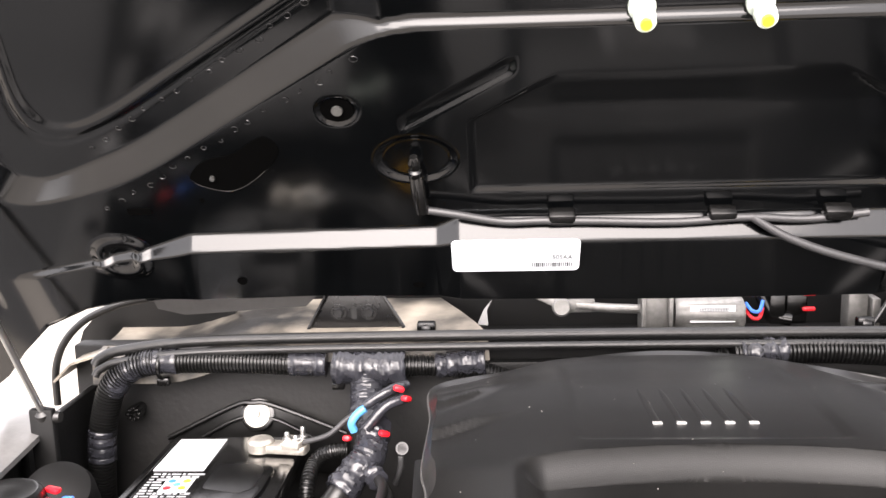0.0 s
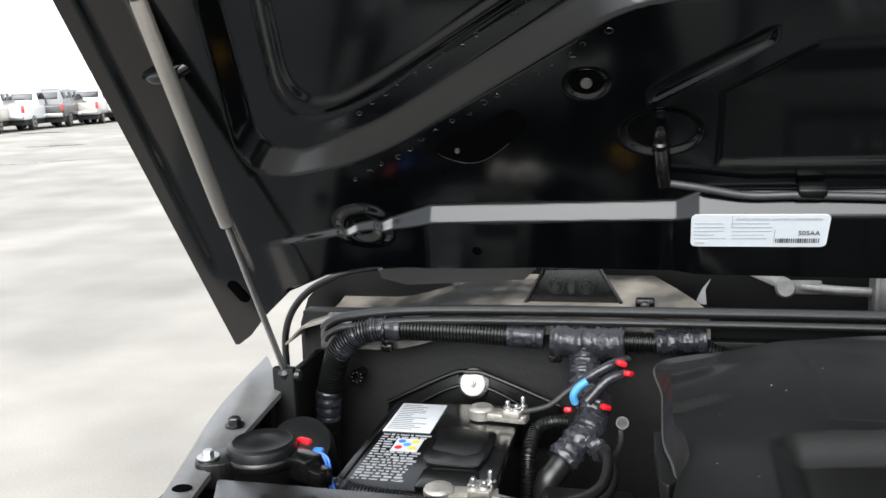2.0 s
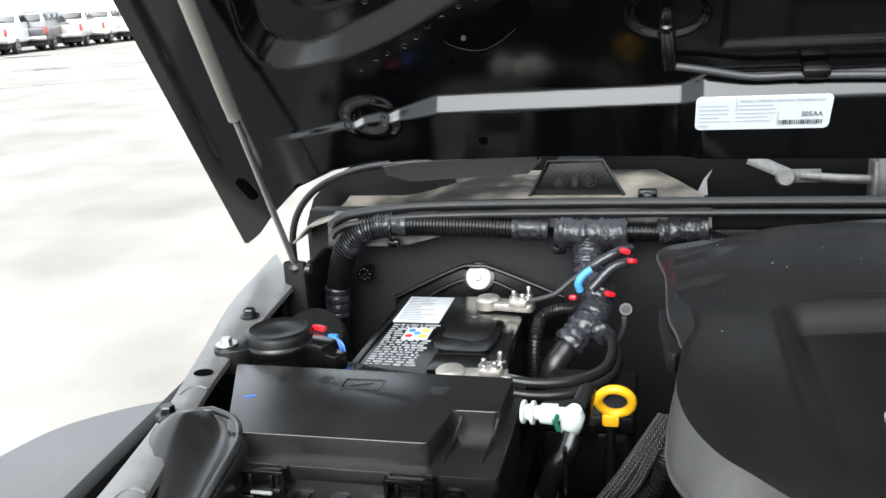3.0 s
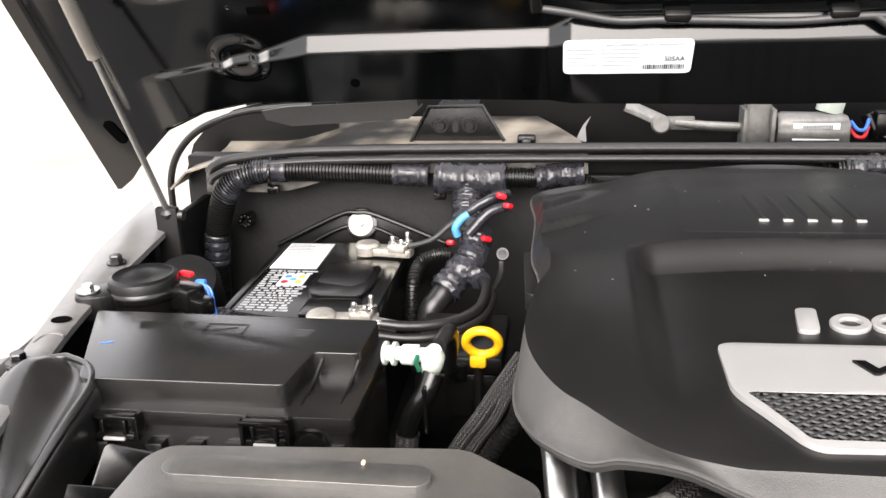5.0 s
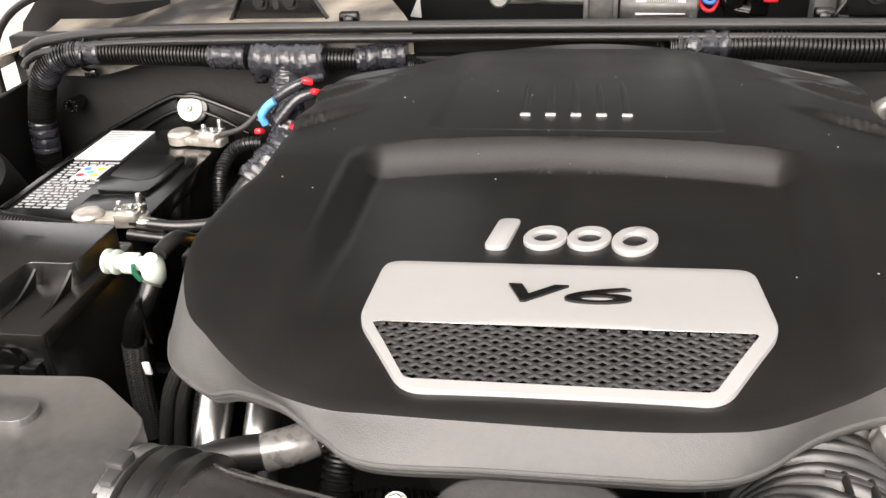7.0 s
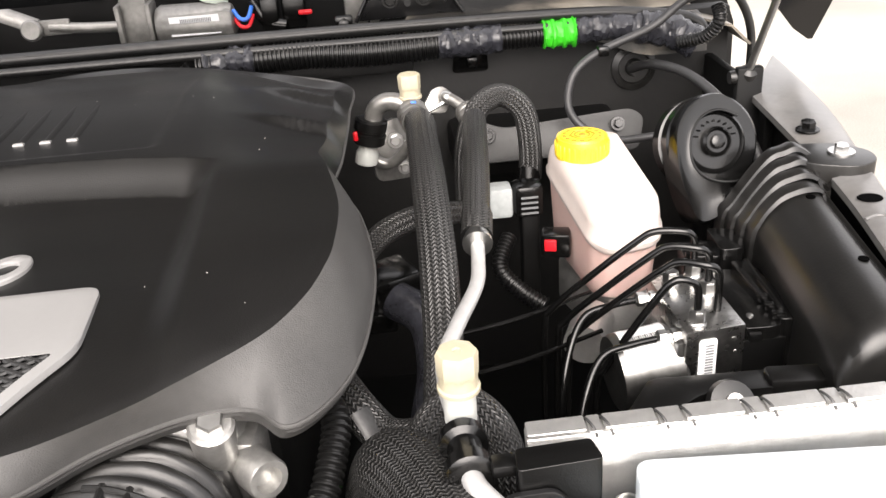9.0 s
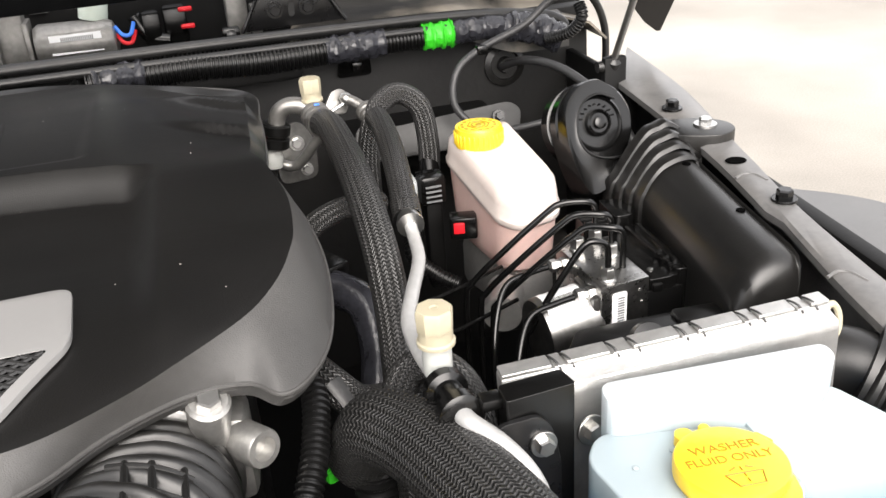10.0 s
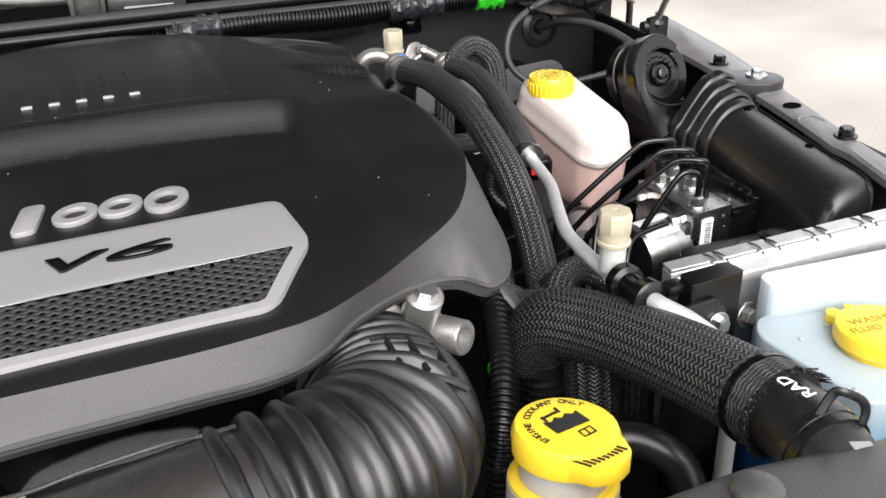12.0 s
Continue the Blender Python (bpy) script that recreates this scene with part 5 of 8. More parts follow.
# ---- vacuum pump by the fender ----
pump = thing("vacuum_pump", (-0.69, 0.75, 1.0), "black round pump with silver screw and coloured connectors", "pump")
s = Shape()
s.lathe([(0.033, 1.02), (0.035, 1.12), (0.038, 1.17), (0.039, 1.19), (0.037, 1.196), (0.033, 1.1985), (0.031, 1.1975), (0.015, 1.1985), (0.0005, 1.1990)], Matrix.Translation((-0.690, 0.752, 0)), 40)
part("body", s, PLASTIC, pump)
s = Shape()
s.lathe([(0.0395, 1.174), (0.041, 1.176), (0.041, 1.184), (0.0395, 1.186)], Matrix.Translation((-0.690, 0.752, 0)), 40)
part("band", s, GLOSSY, pump)
s = Shape()
s.prism(corner_round([(-0.760, 0.735), (-0.748, 0.702), (-0.715, 0.712), (-0.70, 0.745), (-0.72, 0.765)], 0.014), 1.158, 1.186, 0.004, seg=3)
part("ear", s, PLASTIC, pump)
hexbolt(pump, (-0.741, 0.724, 1.187), (0, 0, 1), 0.0065, BRIGHT, "screw", "bright silver screw", 1.9, 0.007)
s = Shape()
s.box((-0.642, 0.745, 1.176), (0.045, 0.026, 0.028), 0.004, turn=-28)
s.box((-0.620, 0.733, 1.170), (0.03, 0.020, 0.020), 0.003, turn=-28)
conn = part("connector", s, GLOSSY, pump)
for x, y, z in ((-0.662, 0.760, 1.1925), (-0.650, 0.775, 1.190)):
    s = Shape()
    s.box((x, y, z), (0.018, 0.008, 0.006), 0.002, turn=-20)
    part("lock", s, RED, conn, "red connector lock")
for k in range(2):
    s = Shape()
    s.tube([(-0.628 - 0.004 * k, 0.762, 1.184), (-0.616 - 0.004 * k, 0.757, 1.178), (-0.612 - 0.003 * k, 0.752, 1.158), (-0.606 - 0.003 * k, 0.748, 1.142)], 0.0018, 6, 6)
    part("wire", s, BLUE, conn, "blue wire")
s = Shape()
s.box((-0.630, 0.765, 1.184), (0.012, 0.008, 0.006), 0.002)
part("wire_seal", s, BLUE, conn)
# dark canister behind it
s = Shape()
s.lathe([(0.042, 0), (0.042, 0.055), (0.038, 0.067), (0.022, 0.074)], axis((-0.705, 0.900, 1.095), (0.12, -0.45, 0.6)), 32)
s.box((-0.70, 0.91, 1.02), (0.06, 0.06, 0.15), 0.01)
solo("canister", s, DARK, "dark round canister in the bay corner", "canister")

# ---- dipstick, quick connector and hoses between battery and engine ----
dip = thing("oil_dipstick", (-0.315, 0.745, 1.0), "yellow ring handle of the oil dipstick", "dipstick")
s = Shape()
s.tube([(-0.314 + 0.0175 * math.cos(a), 0.745 - 0.006 * math.sin(a), 1.130 + 0.0165 * math.sin(a)) for a in [2 * math.pi * i / 24 for i in range(25)]], 0.0052, 10, 3)
s.box((-0.319, 0.747, 1.107), (0.018, 0.008, 0.014), 0.003)
part("handle", s, material("amber plastic", (0.80, 0.43, 0.01), 0.33, vary=0.08), dip)
s = Shape()
s.tube([(-0.319, 0.748, 1.10), (-0.319, 0.748, 0.95)], 0.005, 10, 2)
part("tube", s, DARK, dip)
qc = thing("hose_connector", (-0.35, 0.62, 1.0), "pale green-white quick connector on black hoses", "connector")
s = Shape()
s.tube([(-0.394, 0.628, 1.172), (-0.352, 0.622, 1.174)], 0.0068, 18, 2)
s.lathe([(0.0098, 0), (0.0112, 0.001), (0.0112, 0.0035), (0.0078, 0.004), (0.0078, 0.009), (0.0112, 0.0095), (0.0112, 0.0125), (0.0090, 0.013)], axis((-0.395, 0.628, 1.172), (1, -0.1, 0)), 24)
s.lathe([(0.0085, 0.018), (0.0095, 0.019), (0.0095, 0.030), (0.008, 0.031)], axis((-0.395, 0.628, 1.172), (1, -0.1, 0)), 24)
s.lathe([(0.0075, -0.020), (0.0098, -0.016), (0.0108, -0.006), (0.0108, 0.004), (0.0085, 0.009), (0.0060, 0.014)], axis((-0.347, 0.620, 1.172), (0.2, -0.4, 0.9)), 24)
s.box((-0.367, 0.6245, 1.180), (0.014, 0.008, 0.004), 0.001)
part("elbow", s, NYLON, qc)
s = Shape()
s.tube([(-0.342, 0.628, 1.182), (-0.336, 0.655, 1.184), (-0.34, 0.70, 1.15), (-0.35, 0.74, 1.10)], 0.0072, 12, 6)
part("hose", s, RUBBER, qc)
s = Shape()
s.tube([(-0.346, 0.612, 1.160), (-0.352, 0.604, 1.145), (-0.364, 0.60, 1.125), (-0.372, 0.60, 1.09), (-0.375, 0.60, 1.0)], 0.0098, 14, 8)
part("hose", s, GLOSSY, qc)
s = Shape()
s.tube([(-0.370, 0.600, 1.104), (-0.374, 0.6, 1.06), (-0.375, 0.6, 1.0)], 0.0112, 14, 4)
part("braided_sleeve", s, FINEBRAID, qc)
s = Shape()
s.box((-0.352, 0.598, 1.13), (0.004, 0.008, 0.05), 0.001, tilt=8)
part("strap", s, GLOSSY, qc)
s = Shape()
s.box((-0.356, 0.589, 1.085), (0.007, 0.003, 0.014), 0.001, tilt=8)
part("paint_mark", s, WHITE, qc)
s = Shape()
s.tube([(-0.360, 0.618, 1.160), (-0.362, 0.614, 1.170), (-0.360, 0.612, 1.178)], 0.0022, 8, 4)
part("green_ring", s, material("dark green plastic", (0.012, 0.11, 0.06), 0.4), qc)
for k, (r, dx) in enumerate(((0.0068, 0), (0.0060, 0.014), (0.008, 0.034))):
    s = Shape()
    s.tube([(-0.266 + dx * 0.4, 0.63, 1.172), (-0.286 + dx * 0.7, 0.605, 1.150), (-0.304 + dx, 0.600, 1.122), (-0.322 + dx, 0.600, 1.095), (-0.345 + dx, 0.595, 1.05), (-0.36 + dx, 0.59, 0.98)], r, 14, 8, **({"rib": 0.002, "pitch": 0.0045} if k == 2 else {}))
    solo("engine_hose", s, (FINEBRAID, FINEBRAID, LOOM)[k], "dark woven hose beside the engine", "hose", "engine hoses")
relay = thing("relay_case", (-0.345, 0.82, 1.0), "glossy dark relay case beside the battery", "case")
s = Shape()
s.box((-0.345, 0.82, 1.045), (0.10, 0.12, 0.08), 0.010)
part("body", s, GLOSSY, relay)
s = Shape()
s.box((-0.345, 0.82, 1.095), (0.104, 0.124, 0.022), 0.006)
lid2 = part("lid", s, PLASTIC, relay)
s = Shape()
s.box((-0.345, 0.756, 1.088), (0.024, 0.006, 0.020), 0.002)
part("latch", s, GLOSSY, lid2)

s = Shape()
s.prism(corner_round([(-0.271, 0.772), (-0.250, 0.778), (-0.243, 0.676), (-0.257, 0.652), (-0.264, 0.66)], 0.004), 1.205, 1.224, 0.004, seg=3)
part("side_tab", s, COVER, cover)
# ---- dust on the cover ----
s = Shape()
rr = random.Random(21)
for k in range(30):
    x, y = rr.uniform(-0.22, 0.25), rr.uniform(0.42, 0.98)
    if -0.12 < x < 0.15 and 0.37 < y < 0.61:
        continue
    w = rr.choice((0.0004, 0.0005, 0.0007, 0.0009))
    s.box((x, y, cover_top(x, y) + 0.0003), (w * rr.uniform(0.8, 2.2), w, 0.0005), 0, turn=rr.uniform(0, 180))
solo("dust_specks", s, material("pale dust", (0.20, 0.19, 0.175), 0.9), "pale dust specks on the engine cover", "dust", kind="stuff")

# ---- brake fluid reservoir ----
def brake_reservoir():
    tank = thing("brake_reservoir", (0.545, 0.80, 1.0), "translucent brake fluid tank with a yellow cap", "fluid tank")
    plan = corner_round([(0.500, 0.866), (0.524, 0.898), (0.580, 0.890), (0.590, 0.755), (0.578, 0.730), (0.532, 0.722), (0.516, 0.740)], 0.012, 4)
    cx, cy = 0.55, 0.81

    def grown(k):
        return [(cx + (x - cx) * k, cy + (y - cy) * k) for x, y in plan]
    s = Shape()
    rows = []
    for k, z in ((0.99, 1.144), (1.03, 1.148), (1.035, 1.153), (1.0, 1.156), (0.985, 1.166), (0.95, 1.176), (0.86, 1.181), (0.6, 1.182), (0.0, 1.182)):
        o = grown(k)
        rows.append([(x, y, z - 0.20 * max(0.0, 0.86 - y)) for x, y in o + o[:1]])
    s.sheet(rows)
    part("upper_shell", s, RESERVOIR, tank, "white translucent upper shell")
    s = Shape()
    rows = []
    for k, z, f in ((0.0, 1.060, 0), (0.78, 1.060, 0), (0.87, 1.066, 0), (0.90, 1.080, 0), (0.97, 1.147, 0.20)):
        o = grown(k)
        rows.append([(x, y, z - f * max(0.0, 0.86 - y)) for x, y in o + o[:1]])
    s.sheet(rows)
    part("lower_shell", s, PINKISH, tank, "lower shell tinted by the fluid")
    m = Matrix.Translation((0.533, 0.842, 0))
    s = Shape()
    s.lathe([(0.0265, 1.170), (0.0270, 1.176), (0.0265, 1.190), (0.0255, 1.1935), (0.0225, 1.1925), (0.0215, 1.1945), (0.010, 1.1945)], m, 40)
    cap = part("cap", s, YELLOW, tank, "yellow ribbed screw cap")
    for i in range(30):
        a = 2 * math.pi * i / 30
        s = Shape()
        s.box((0.533 + 0.0267 * math.cos(a), 0.842 + 0.0267 * math.sin(a), 1.182), (0.0020, 0.0026, 0.014), 0.0006, turn=math.degrees(a), seg=1)
        part("rib", s, YELLOW, cap)
    s = Shape()
    s.tube([(0.533 + 0.0075 * math.cos(a), 0.842 + 0.0075 * math.sin(a), 1.1948) for a in [2 * math.pi * i / 20 for i in range(21)]], 0.0008, 6, 2)
    s.tube([(0.533 + 0.0125 * math.cos(a), 0.842 + 0.0125 * math.sin(a), 1.1948) for a in [2 * math.pi * i / 6 for i in range(7)]], 0.0007, 6, 1, smooth=False)
    s.lathe([(0.0035, 1.1944), (0.0033, 1.1952)], m, 12)
    part("symbol", s, material("olive print", (0.28, 0.19, 0.01), 0.5), cap)
    for i in range(14):
        a = 2 * math.pi * i / 14
        s = Shape()
        s.box((0.533 + 0.0182 * math.cos(a), 0.842 + 0.0182 * math.sin(a), 1.1945), (0.003, 0.0048, 0.0008), 0, turn=math.degrees(a))
        part("print_bar", s, bpy.data.materials["olive print"], cap)
    s = Shape()
    s.box((0.545, 0.80, 1.03), (0.05, 0.12, 0.06), 0.01, turn=14)
    s.lathe([(0.02, 0), (0.02, 0.05)], axis((0.52, 0.735, 1.045), (-0.4, -0.9, 0)), 20)
    part("master_cylinder", s, ALU, tank, "cast aluminium master cylinder")
    s = Shape()
    s.box((0.497, 0.800, 1.098), (0.03, 0.022, 0.026), 0.003, turn=-15)
    plug = part("sensor_plug", s, GLOSSY, tank)
    s = Shape()
    s.box((0.489, 0.790, 1.100), (0.012, 0.004, 0.012), 0.001, turn=-15)
    part("lock", s, RED, plug, "red connector lock")


brake_reservoir()

# ---- brake hydraulic unit ----
hyd = thing("brake_hydraulic_unit", (0.58, 0.62, 0.95), "milled aluminium brake hydraulic block with black housing", "brake unit")
s = Shape()
s.prism([(0.551, 0.672), (0.600, 0.668), (0.603, 0.581), (0.554, 0.577)], 1.03, 1.122, 0.0010)
block = part("valve_block", s, BLOCKALU, hyd, "milled aluminium valve block")
MD = Vector((-0.97, -0.10, -0.06)).normalized()
MC = Vector((0.556, 0.606, 1.078))
s = Shape()
s.lathe([(0.030, 0.0), (0.0325, 0.003), (0.0325, 0.050), (0.0310, 0.054), (0.012, 0.055)], axis(MC, MD), 40)
s.box((0.552, 0.603, 1.083), (0.008, 0.046, 0.056), 0.003)
part("motor", s, DULLSTEEL, hyd, "bare steel pump motor")
s = Shape()
rows = []
for i in range(13):
    a = radians(52 + 92 * i / 12)
    rows.append([MC + MD * k + 0.0329 * Vector((-0.08, -math.cos(a), math.sin(a))).normalized() for k in (0.008, 0.047)])
s.sheet(rows, 0.0003)
lab = part("label", s, WHITE, hyd, "white barcode label")
for k in range(17):
    s = Shape()
    a = radians(78)
    s.box(MC + MD * (0.015 + 0.0018 * k) + 0.0334 * Vector((-0.08, -math.cos(a), math.sin(a))).normalized(), (0.0006 if k % 3 else 0.0011, 0.0085, 0.0004), 0, turn=5, tilt=12)
    part("bar", s, INK, lab)
for k in range(15):
    s = Shape()
    a = radians(118)
    s.box(MC + MD * (0.015 + 0.0018 * k) + 0.0334 * Vector((-0.08, -math.cos(a), math.sin(a))).normalized(), (0.0007, 0.0075, 0.0004), 0, turn=5, tilt=-28)
    part("bar", s, INK, lab)
for a in (0, 60, 120):
    s = Shape()
    s.box(MC + MD * 0.0105 + 0.0334 * Vector((-0.08, -0.20, 0.97)).normalized(), (0.0048, 0.0005, 0.0004), 0, turn=a, tilt=12)
    part("mark", s, INK, lab)
s = Shape()
s.prism(rounded(-0.0075, -0.027, 0.0075, 0.027, 0.0025), 0, 0.0005, 0, pose(0.5720, 0.5776, 1.087, 90, 0, 5))
lab = part("label", s, WHITE, block, "white barcode label")
for k in range(17):
    s = Shape()
    s.box((0.5735, 0.5768, 1.0665 + 0.0026 * k), (0.0068, 0.0006, 0.0013 if k % 3 else 0.0007), 0, turn=5)
    part("bar", s, GREYINK, lab)
for x, z, r in ((0.594, 1.110, 0.0022), (0.588, 1.104, 0.0026), (0.596, 1.098, 0.0014)):
    s = Shape()
    s.lathe([(r, 0), (r, 0.0012), (r * 0.5, 0.0016)], axis((x, 0.5812, z), (0, -1, 0)), 14)
    part("plug", s, BRIGHT, block)
s = Shape()
s.lathe([(0.0135, 0), (0.0135, 0.003), (0.012, 0.004)], axis((0.574, 0.5795, 1.062), (0, -1, 0)), 24)
part("port", s, HOLESHADE, block)
s = Shape()
s.prism(corner_round([(0.602, 0.680), (0.634, 0.678), (0.640, 0.640), (0.641, 0.588), (0.628, 0.582), (0.604, 0.583)], 0.004), 1.03, 1.1165, 0.003, seg=3)
case = part("control_housing", s, GLOSSY, hyd, "black plastic control housing")
s = Shape()
s.prism(corner_round([(0.630, 0.684), (0.646, 0.682), (0.650, 0.590), (0.644, 0.582), (0.632, 0.584)], 0.004), 1.03, 1.1215, 0.0035, seg=3)
s.box((0.640, 0.637, 1.1225), (0.006, 0.086, 0.006), 0.002, turn=-3)
part("lip", s, GLOSSY, case)
for y in (0.592, 0.606, 0.620):
    s = Shape()
    s.box((0.634, y, 1.1205), (0.012, 0.005, 0.007), 0.0015)
    part("rib", s, GLOSSY, case)
for x, y in ((0.614, 0.600), (0.612, 0.675)):
    s = Shape()
    s.lathe([(0.0028, 0), (0.0028, 0.0015), (0.0015, 0.002)], Matrix.Translation((x, y, 1.1165)), 12)
    part("screw", s, BRIGHT, case)
s = Shape()
s.box((0.620, 0.5835, 1.080), (0.036, 0.003, 0.050), 0.001)
s.box((0.612, 0.5820, 1.108), (0.010, 0.004, 0.008), 0.001)
part("front_cover", s, PLASTIC, case)
# plug at its back
s = Shape()
s.prism(corner_round([(0.594, 0.700), (0.598, 0.732), (0.628, 0.728), (0.626, 0.694)], 0.004), 1.05, 1.1215, 0.003, seg=3)
s.prism(corner_round([(0.624, 0.690), (0.626, 0.736), (0.648, 0.730), (0.650, 0.700), (0.644, 0.690)], 0.005), 1.05, 1.1300, 0.004, seg=3)
plug = part("wire_plug", s, GLOSSY, hyd, "black multi-pin plug")
for y in (0.700, 0.718):
    s = Shape()
    s.box((0.608, y, 1.1230), (0.026, 0.004, 0.005), 0.001, turn=-5)
    part("latch", s, GLOSSY, plug)
FITTINGS = [(0.589, 0.664), (0.566, 0.655), (0.590, 0.632), (0.566, 0.590)]
for x, y in FITTINGS:
    s2 = Shape()
    s2.lathe([(0.0078, 0), (0.0078, 0.002), (0.0070, 0.003)], Matrix.Translation((x, y, 1.1215)), 18)
    s2.lathe([(0.0070, 0.002), (0.0070, 0.011), (0.0060, 0.013), (0.0042, 0.0135)], Matrix.Translation((x, y, 1.1215)), 6)
    part("line_nut", s2, BRIGHT, hyd)
LINES = [((0.589, 0.664), (0.470, 0.690), 1.166), ((0.590, 0.632), (0.478, 0.668), 1.166), ((0.589, 0.606), (0.484, 0.650), 1.164), ((0.566, 0.590), (0.496, 0.598), 1.162)]
for (x, y), (ex, ey), top in LINES:
    dx, dy = ex - x, ey - y
    s = Shape()
    s.tube([(x, y, 1.122), (x, y, top - 0.014), (x - 0.003, y, top - 0.004), (x - 0.012, y + 0.001, top), (x + dx * 0.28, y + dy * 0.28, top - 0.001), (x + dx * 0.40, y + dy * 0.40, top - 0.010), (x + dx * 0.70, y + dy * 0.70, top - 0.042), (ex, ey, top - 0.078), (ex - 0.007, ey + 0.001, top - 0.10), (ex - 0.008, ey, 0.95)], 0.0031, 12, 6)
    part("brake_line", s, GLOSSY, hyd, "thin black brake line")
for y, z, r in ((0.593, 1.110, 0.0068), (0.652, 1.112, 0.0060)):
    s = Shape()
    s.tube([(0.545, y, z), (0.515, y - 0.004, z - 0.001), (0.488, y - 0.010, z - 0.006), (0.470, y - 0.03, z - 0.03), (0.460, y - 0.05, z - 0.07), (0.455, y - 0.06, 0.95)], 0.0030, 12, 6)
    part("brake_line", s, GLOSSY, hyd)
    s = Shape()
    s.lathe([(r, 0), (r, 0.009), (r * 0.8, 0.010), (r * 0.8, 0.013), (r * 1.05, 0.014), (r * 1.05, 0.020), (0.004, 0.022)], axis((0.556, y, z), (-1, -0.06, 0)), 6)
    part("line_nut", s, BRIGHT, hyd)
# bar in front of the unit
bar = thing("support_bar", (0.57, 0.5, 0.95), "black steel support bar with a rubber mount", "bracket")
s = Shape()
s.prism(corner_round([(0.484, 0.500), (0.512, 0.538), (0.652, 0.532), (0.654, 0.520), (0.600, 0.512), (0.545, 0.514), (0.508, 0.492)], 0.007), 1.085, 1.112, 0.003)
s.box((0.620, 0.520, 1.108), (0.050, 0.022, 0.018), 0.004, turn=-6)
s.box((0.565, 0.510, 1.03), (0.15, 0.012, 0.14), 0.003)
part("bar", s, PLASTIC, bar)
s = Shape()
s.lathe([(0.016, 0), (0.018, 0.004), (0.016, 0.010), (0.008, 0.011)], axis((0.562, 0.508, 1.104), (0, -0.7, 0.7)), 24)
mount = part("rubber_mount", s, RUBBER, bar)
s = Shape()
s.lathe([(0.006, 0.008), (0.006, 0.016)], axis((0.562, 0.508, 1.104), (0, -0.7, 0.7)), 12)
part("stud", s, STEEL, mount)

# ---- control module ----
module = thing("engine_control_module", (0.51, 0.385, 0.95), "cast aluminium control module with ribbed edge", "control unit")
# its own axes: length, depth, height
ML = Vector((0.233, -0.012, 0.0095)).normalized()
MD = Vector((0.052, 1.0, 0.0)).normalized()
MH = ML.cross(MD).normalized()
MM = Matrix(((MD.x, MH.x, ML.x, 0.397), (MD.y, MH.y, ML.y, 0.410), (MD.z, MH.z, ML.z, 1.1845), (0, 0, 0, 1)))
s = Shape()
s.prism([(0.0, -0.15), (0.0, 0.0), (-0.0125, 0.0), (-0.0135, -0.0045), (-0.023, -0.007), (-0.0245, -0.013), (-0.026, -0.15)][::-1], 0.0, 0.234, 0.0012, MM, seg=2)
part("housing", s, ALU, module)
cuts = [0.0, 0.035, 0.044, 0.075, 0.090, 0.124, 0.136, 0.169, 0.180, 0.208, 0.219, 0.234]
for k, (a, b) in enumerate(zip(cuts, cuts[1:])):
    s = Shape()
    wide = 0.0012 if k % 2 else 0.0
    s.prism(rounded(-0.0122 - wide, a + 0.0007, 0.0008 + wide, b - 0.0007, 0.001, 2), 0.0005, 0.0028 - wide, 0.0006, MM @ Matrix(((1, 0, 0, 0), (0, 0, 1, 0), (0, 1, 0, 0), (0, 0, 0, 1))), seg=1)
    bmesh.ops.recalc_face_normals(s.bm, faces=s.bm.faces)
    part("pad", s, ALU, module)
for k, a in enumerate(cuts[1:-1]):
    s = Shape()
    s.tube([MM @ Vector((0.0012, -0.002, a)), MM @ Vector((-0.002, 0.0030, a)), MM @ Vector((-0.010, 0.0028, a + 0.003)), MM @ Vector((-0.0135, -0.002, a + 0.005))], 0.0008, 6, 3)
    part("rib", s, CASTING, module)
s = Shape()
s.tube([(0.644 + 0.006 * math.cos(a), 0.398 + 0.003 * math.sin(a), 1.170 + 0.012 * math.sin(a)) for a in [2 * math.pi * i / 20 for i in range(21)]], 0.0026, 8, 2)
part("bung", s, CREAM, module, "tan rubber bung ring")
s = Shape()
s.prism(corner_round([(0.386, 0.375), (0.428, 0.377), (0.431, 0.360), (0.385, 0.357)], 0.003), 1.0, 1.199, 0.003, seg=3)
s.box((0.380, 0.371, 1.192), (0.014, 0.012, 0.008), 0.002)
brk = part("black_bracket", s, PLASTIC, module, "tall black plastic bracket")
s = Shape()
s.prism(corner_round([(0.366, 1.05), (0.370, 1.176), (0.380, 1.186), (0.404, 1.187), (0.412, 1.178), (0.418, 1.150), (0.420, 1.05)], 0.005), -0.002, 0.002, 0.001, pose(0, 0.3545, 0, 90, 0, 0))
tab = part("tab", s, FLANGE, brk)
hexbolt(tab, (0.4056, 0.3515, 1.167), (0, -1, 0.1), 0.0058, BRIGHT, "bolt", "bright flange bolt", 1.5, 0.006)
hexbolt(brk, (0.4445, 0.368, 1.154), (0.2, -1, 0.1), 0.0066, STEEL, "bolt", "dull bolt behind the bracket", 1.6, 0.006)

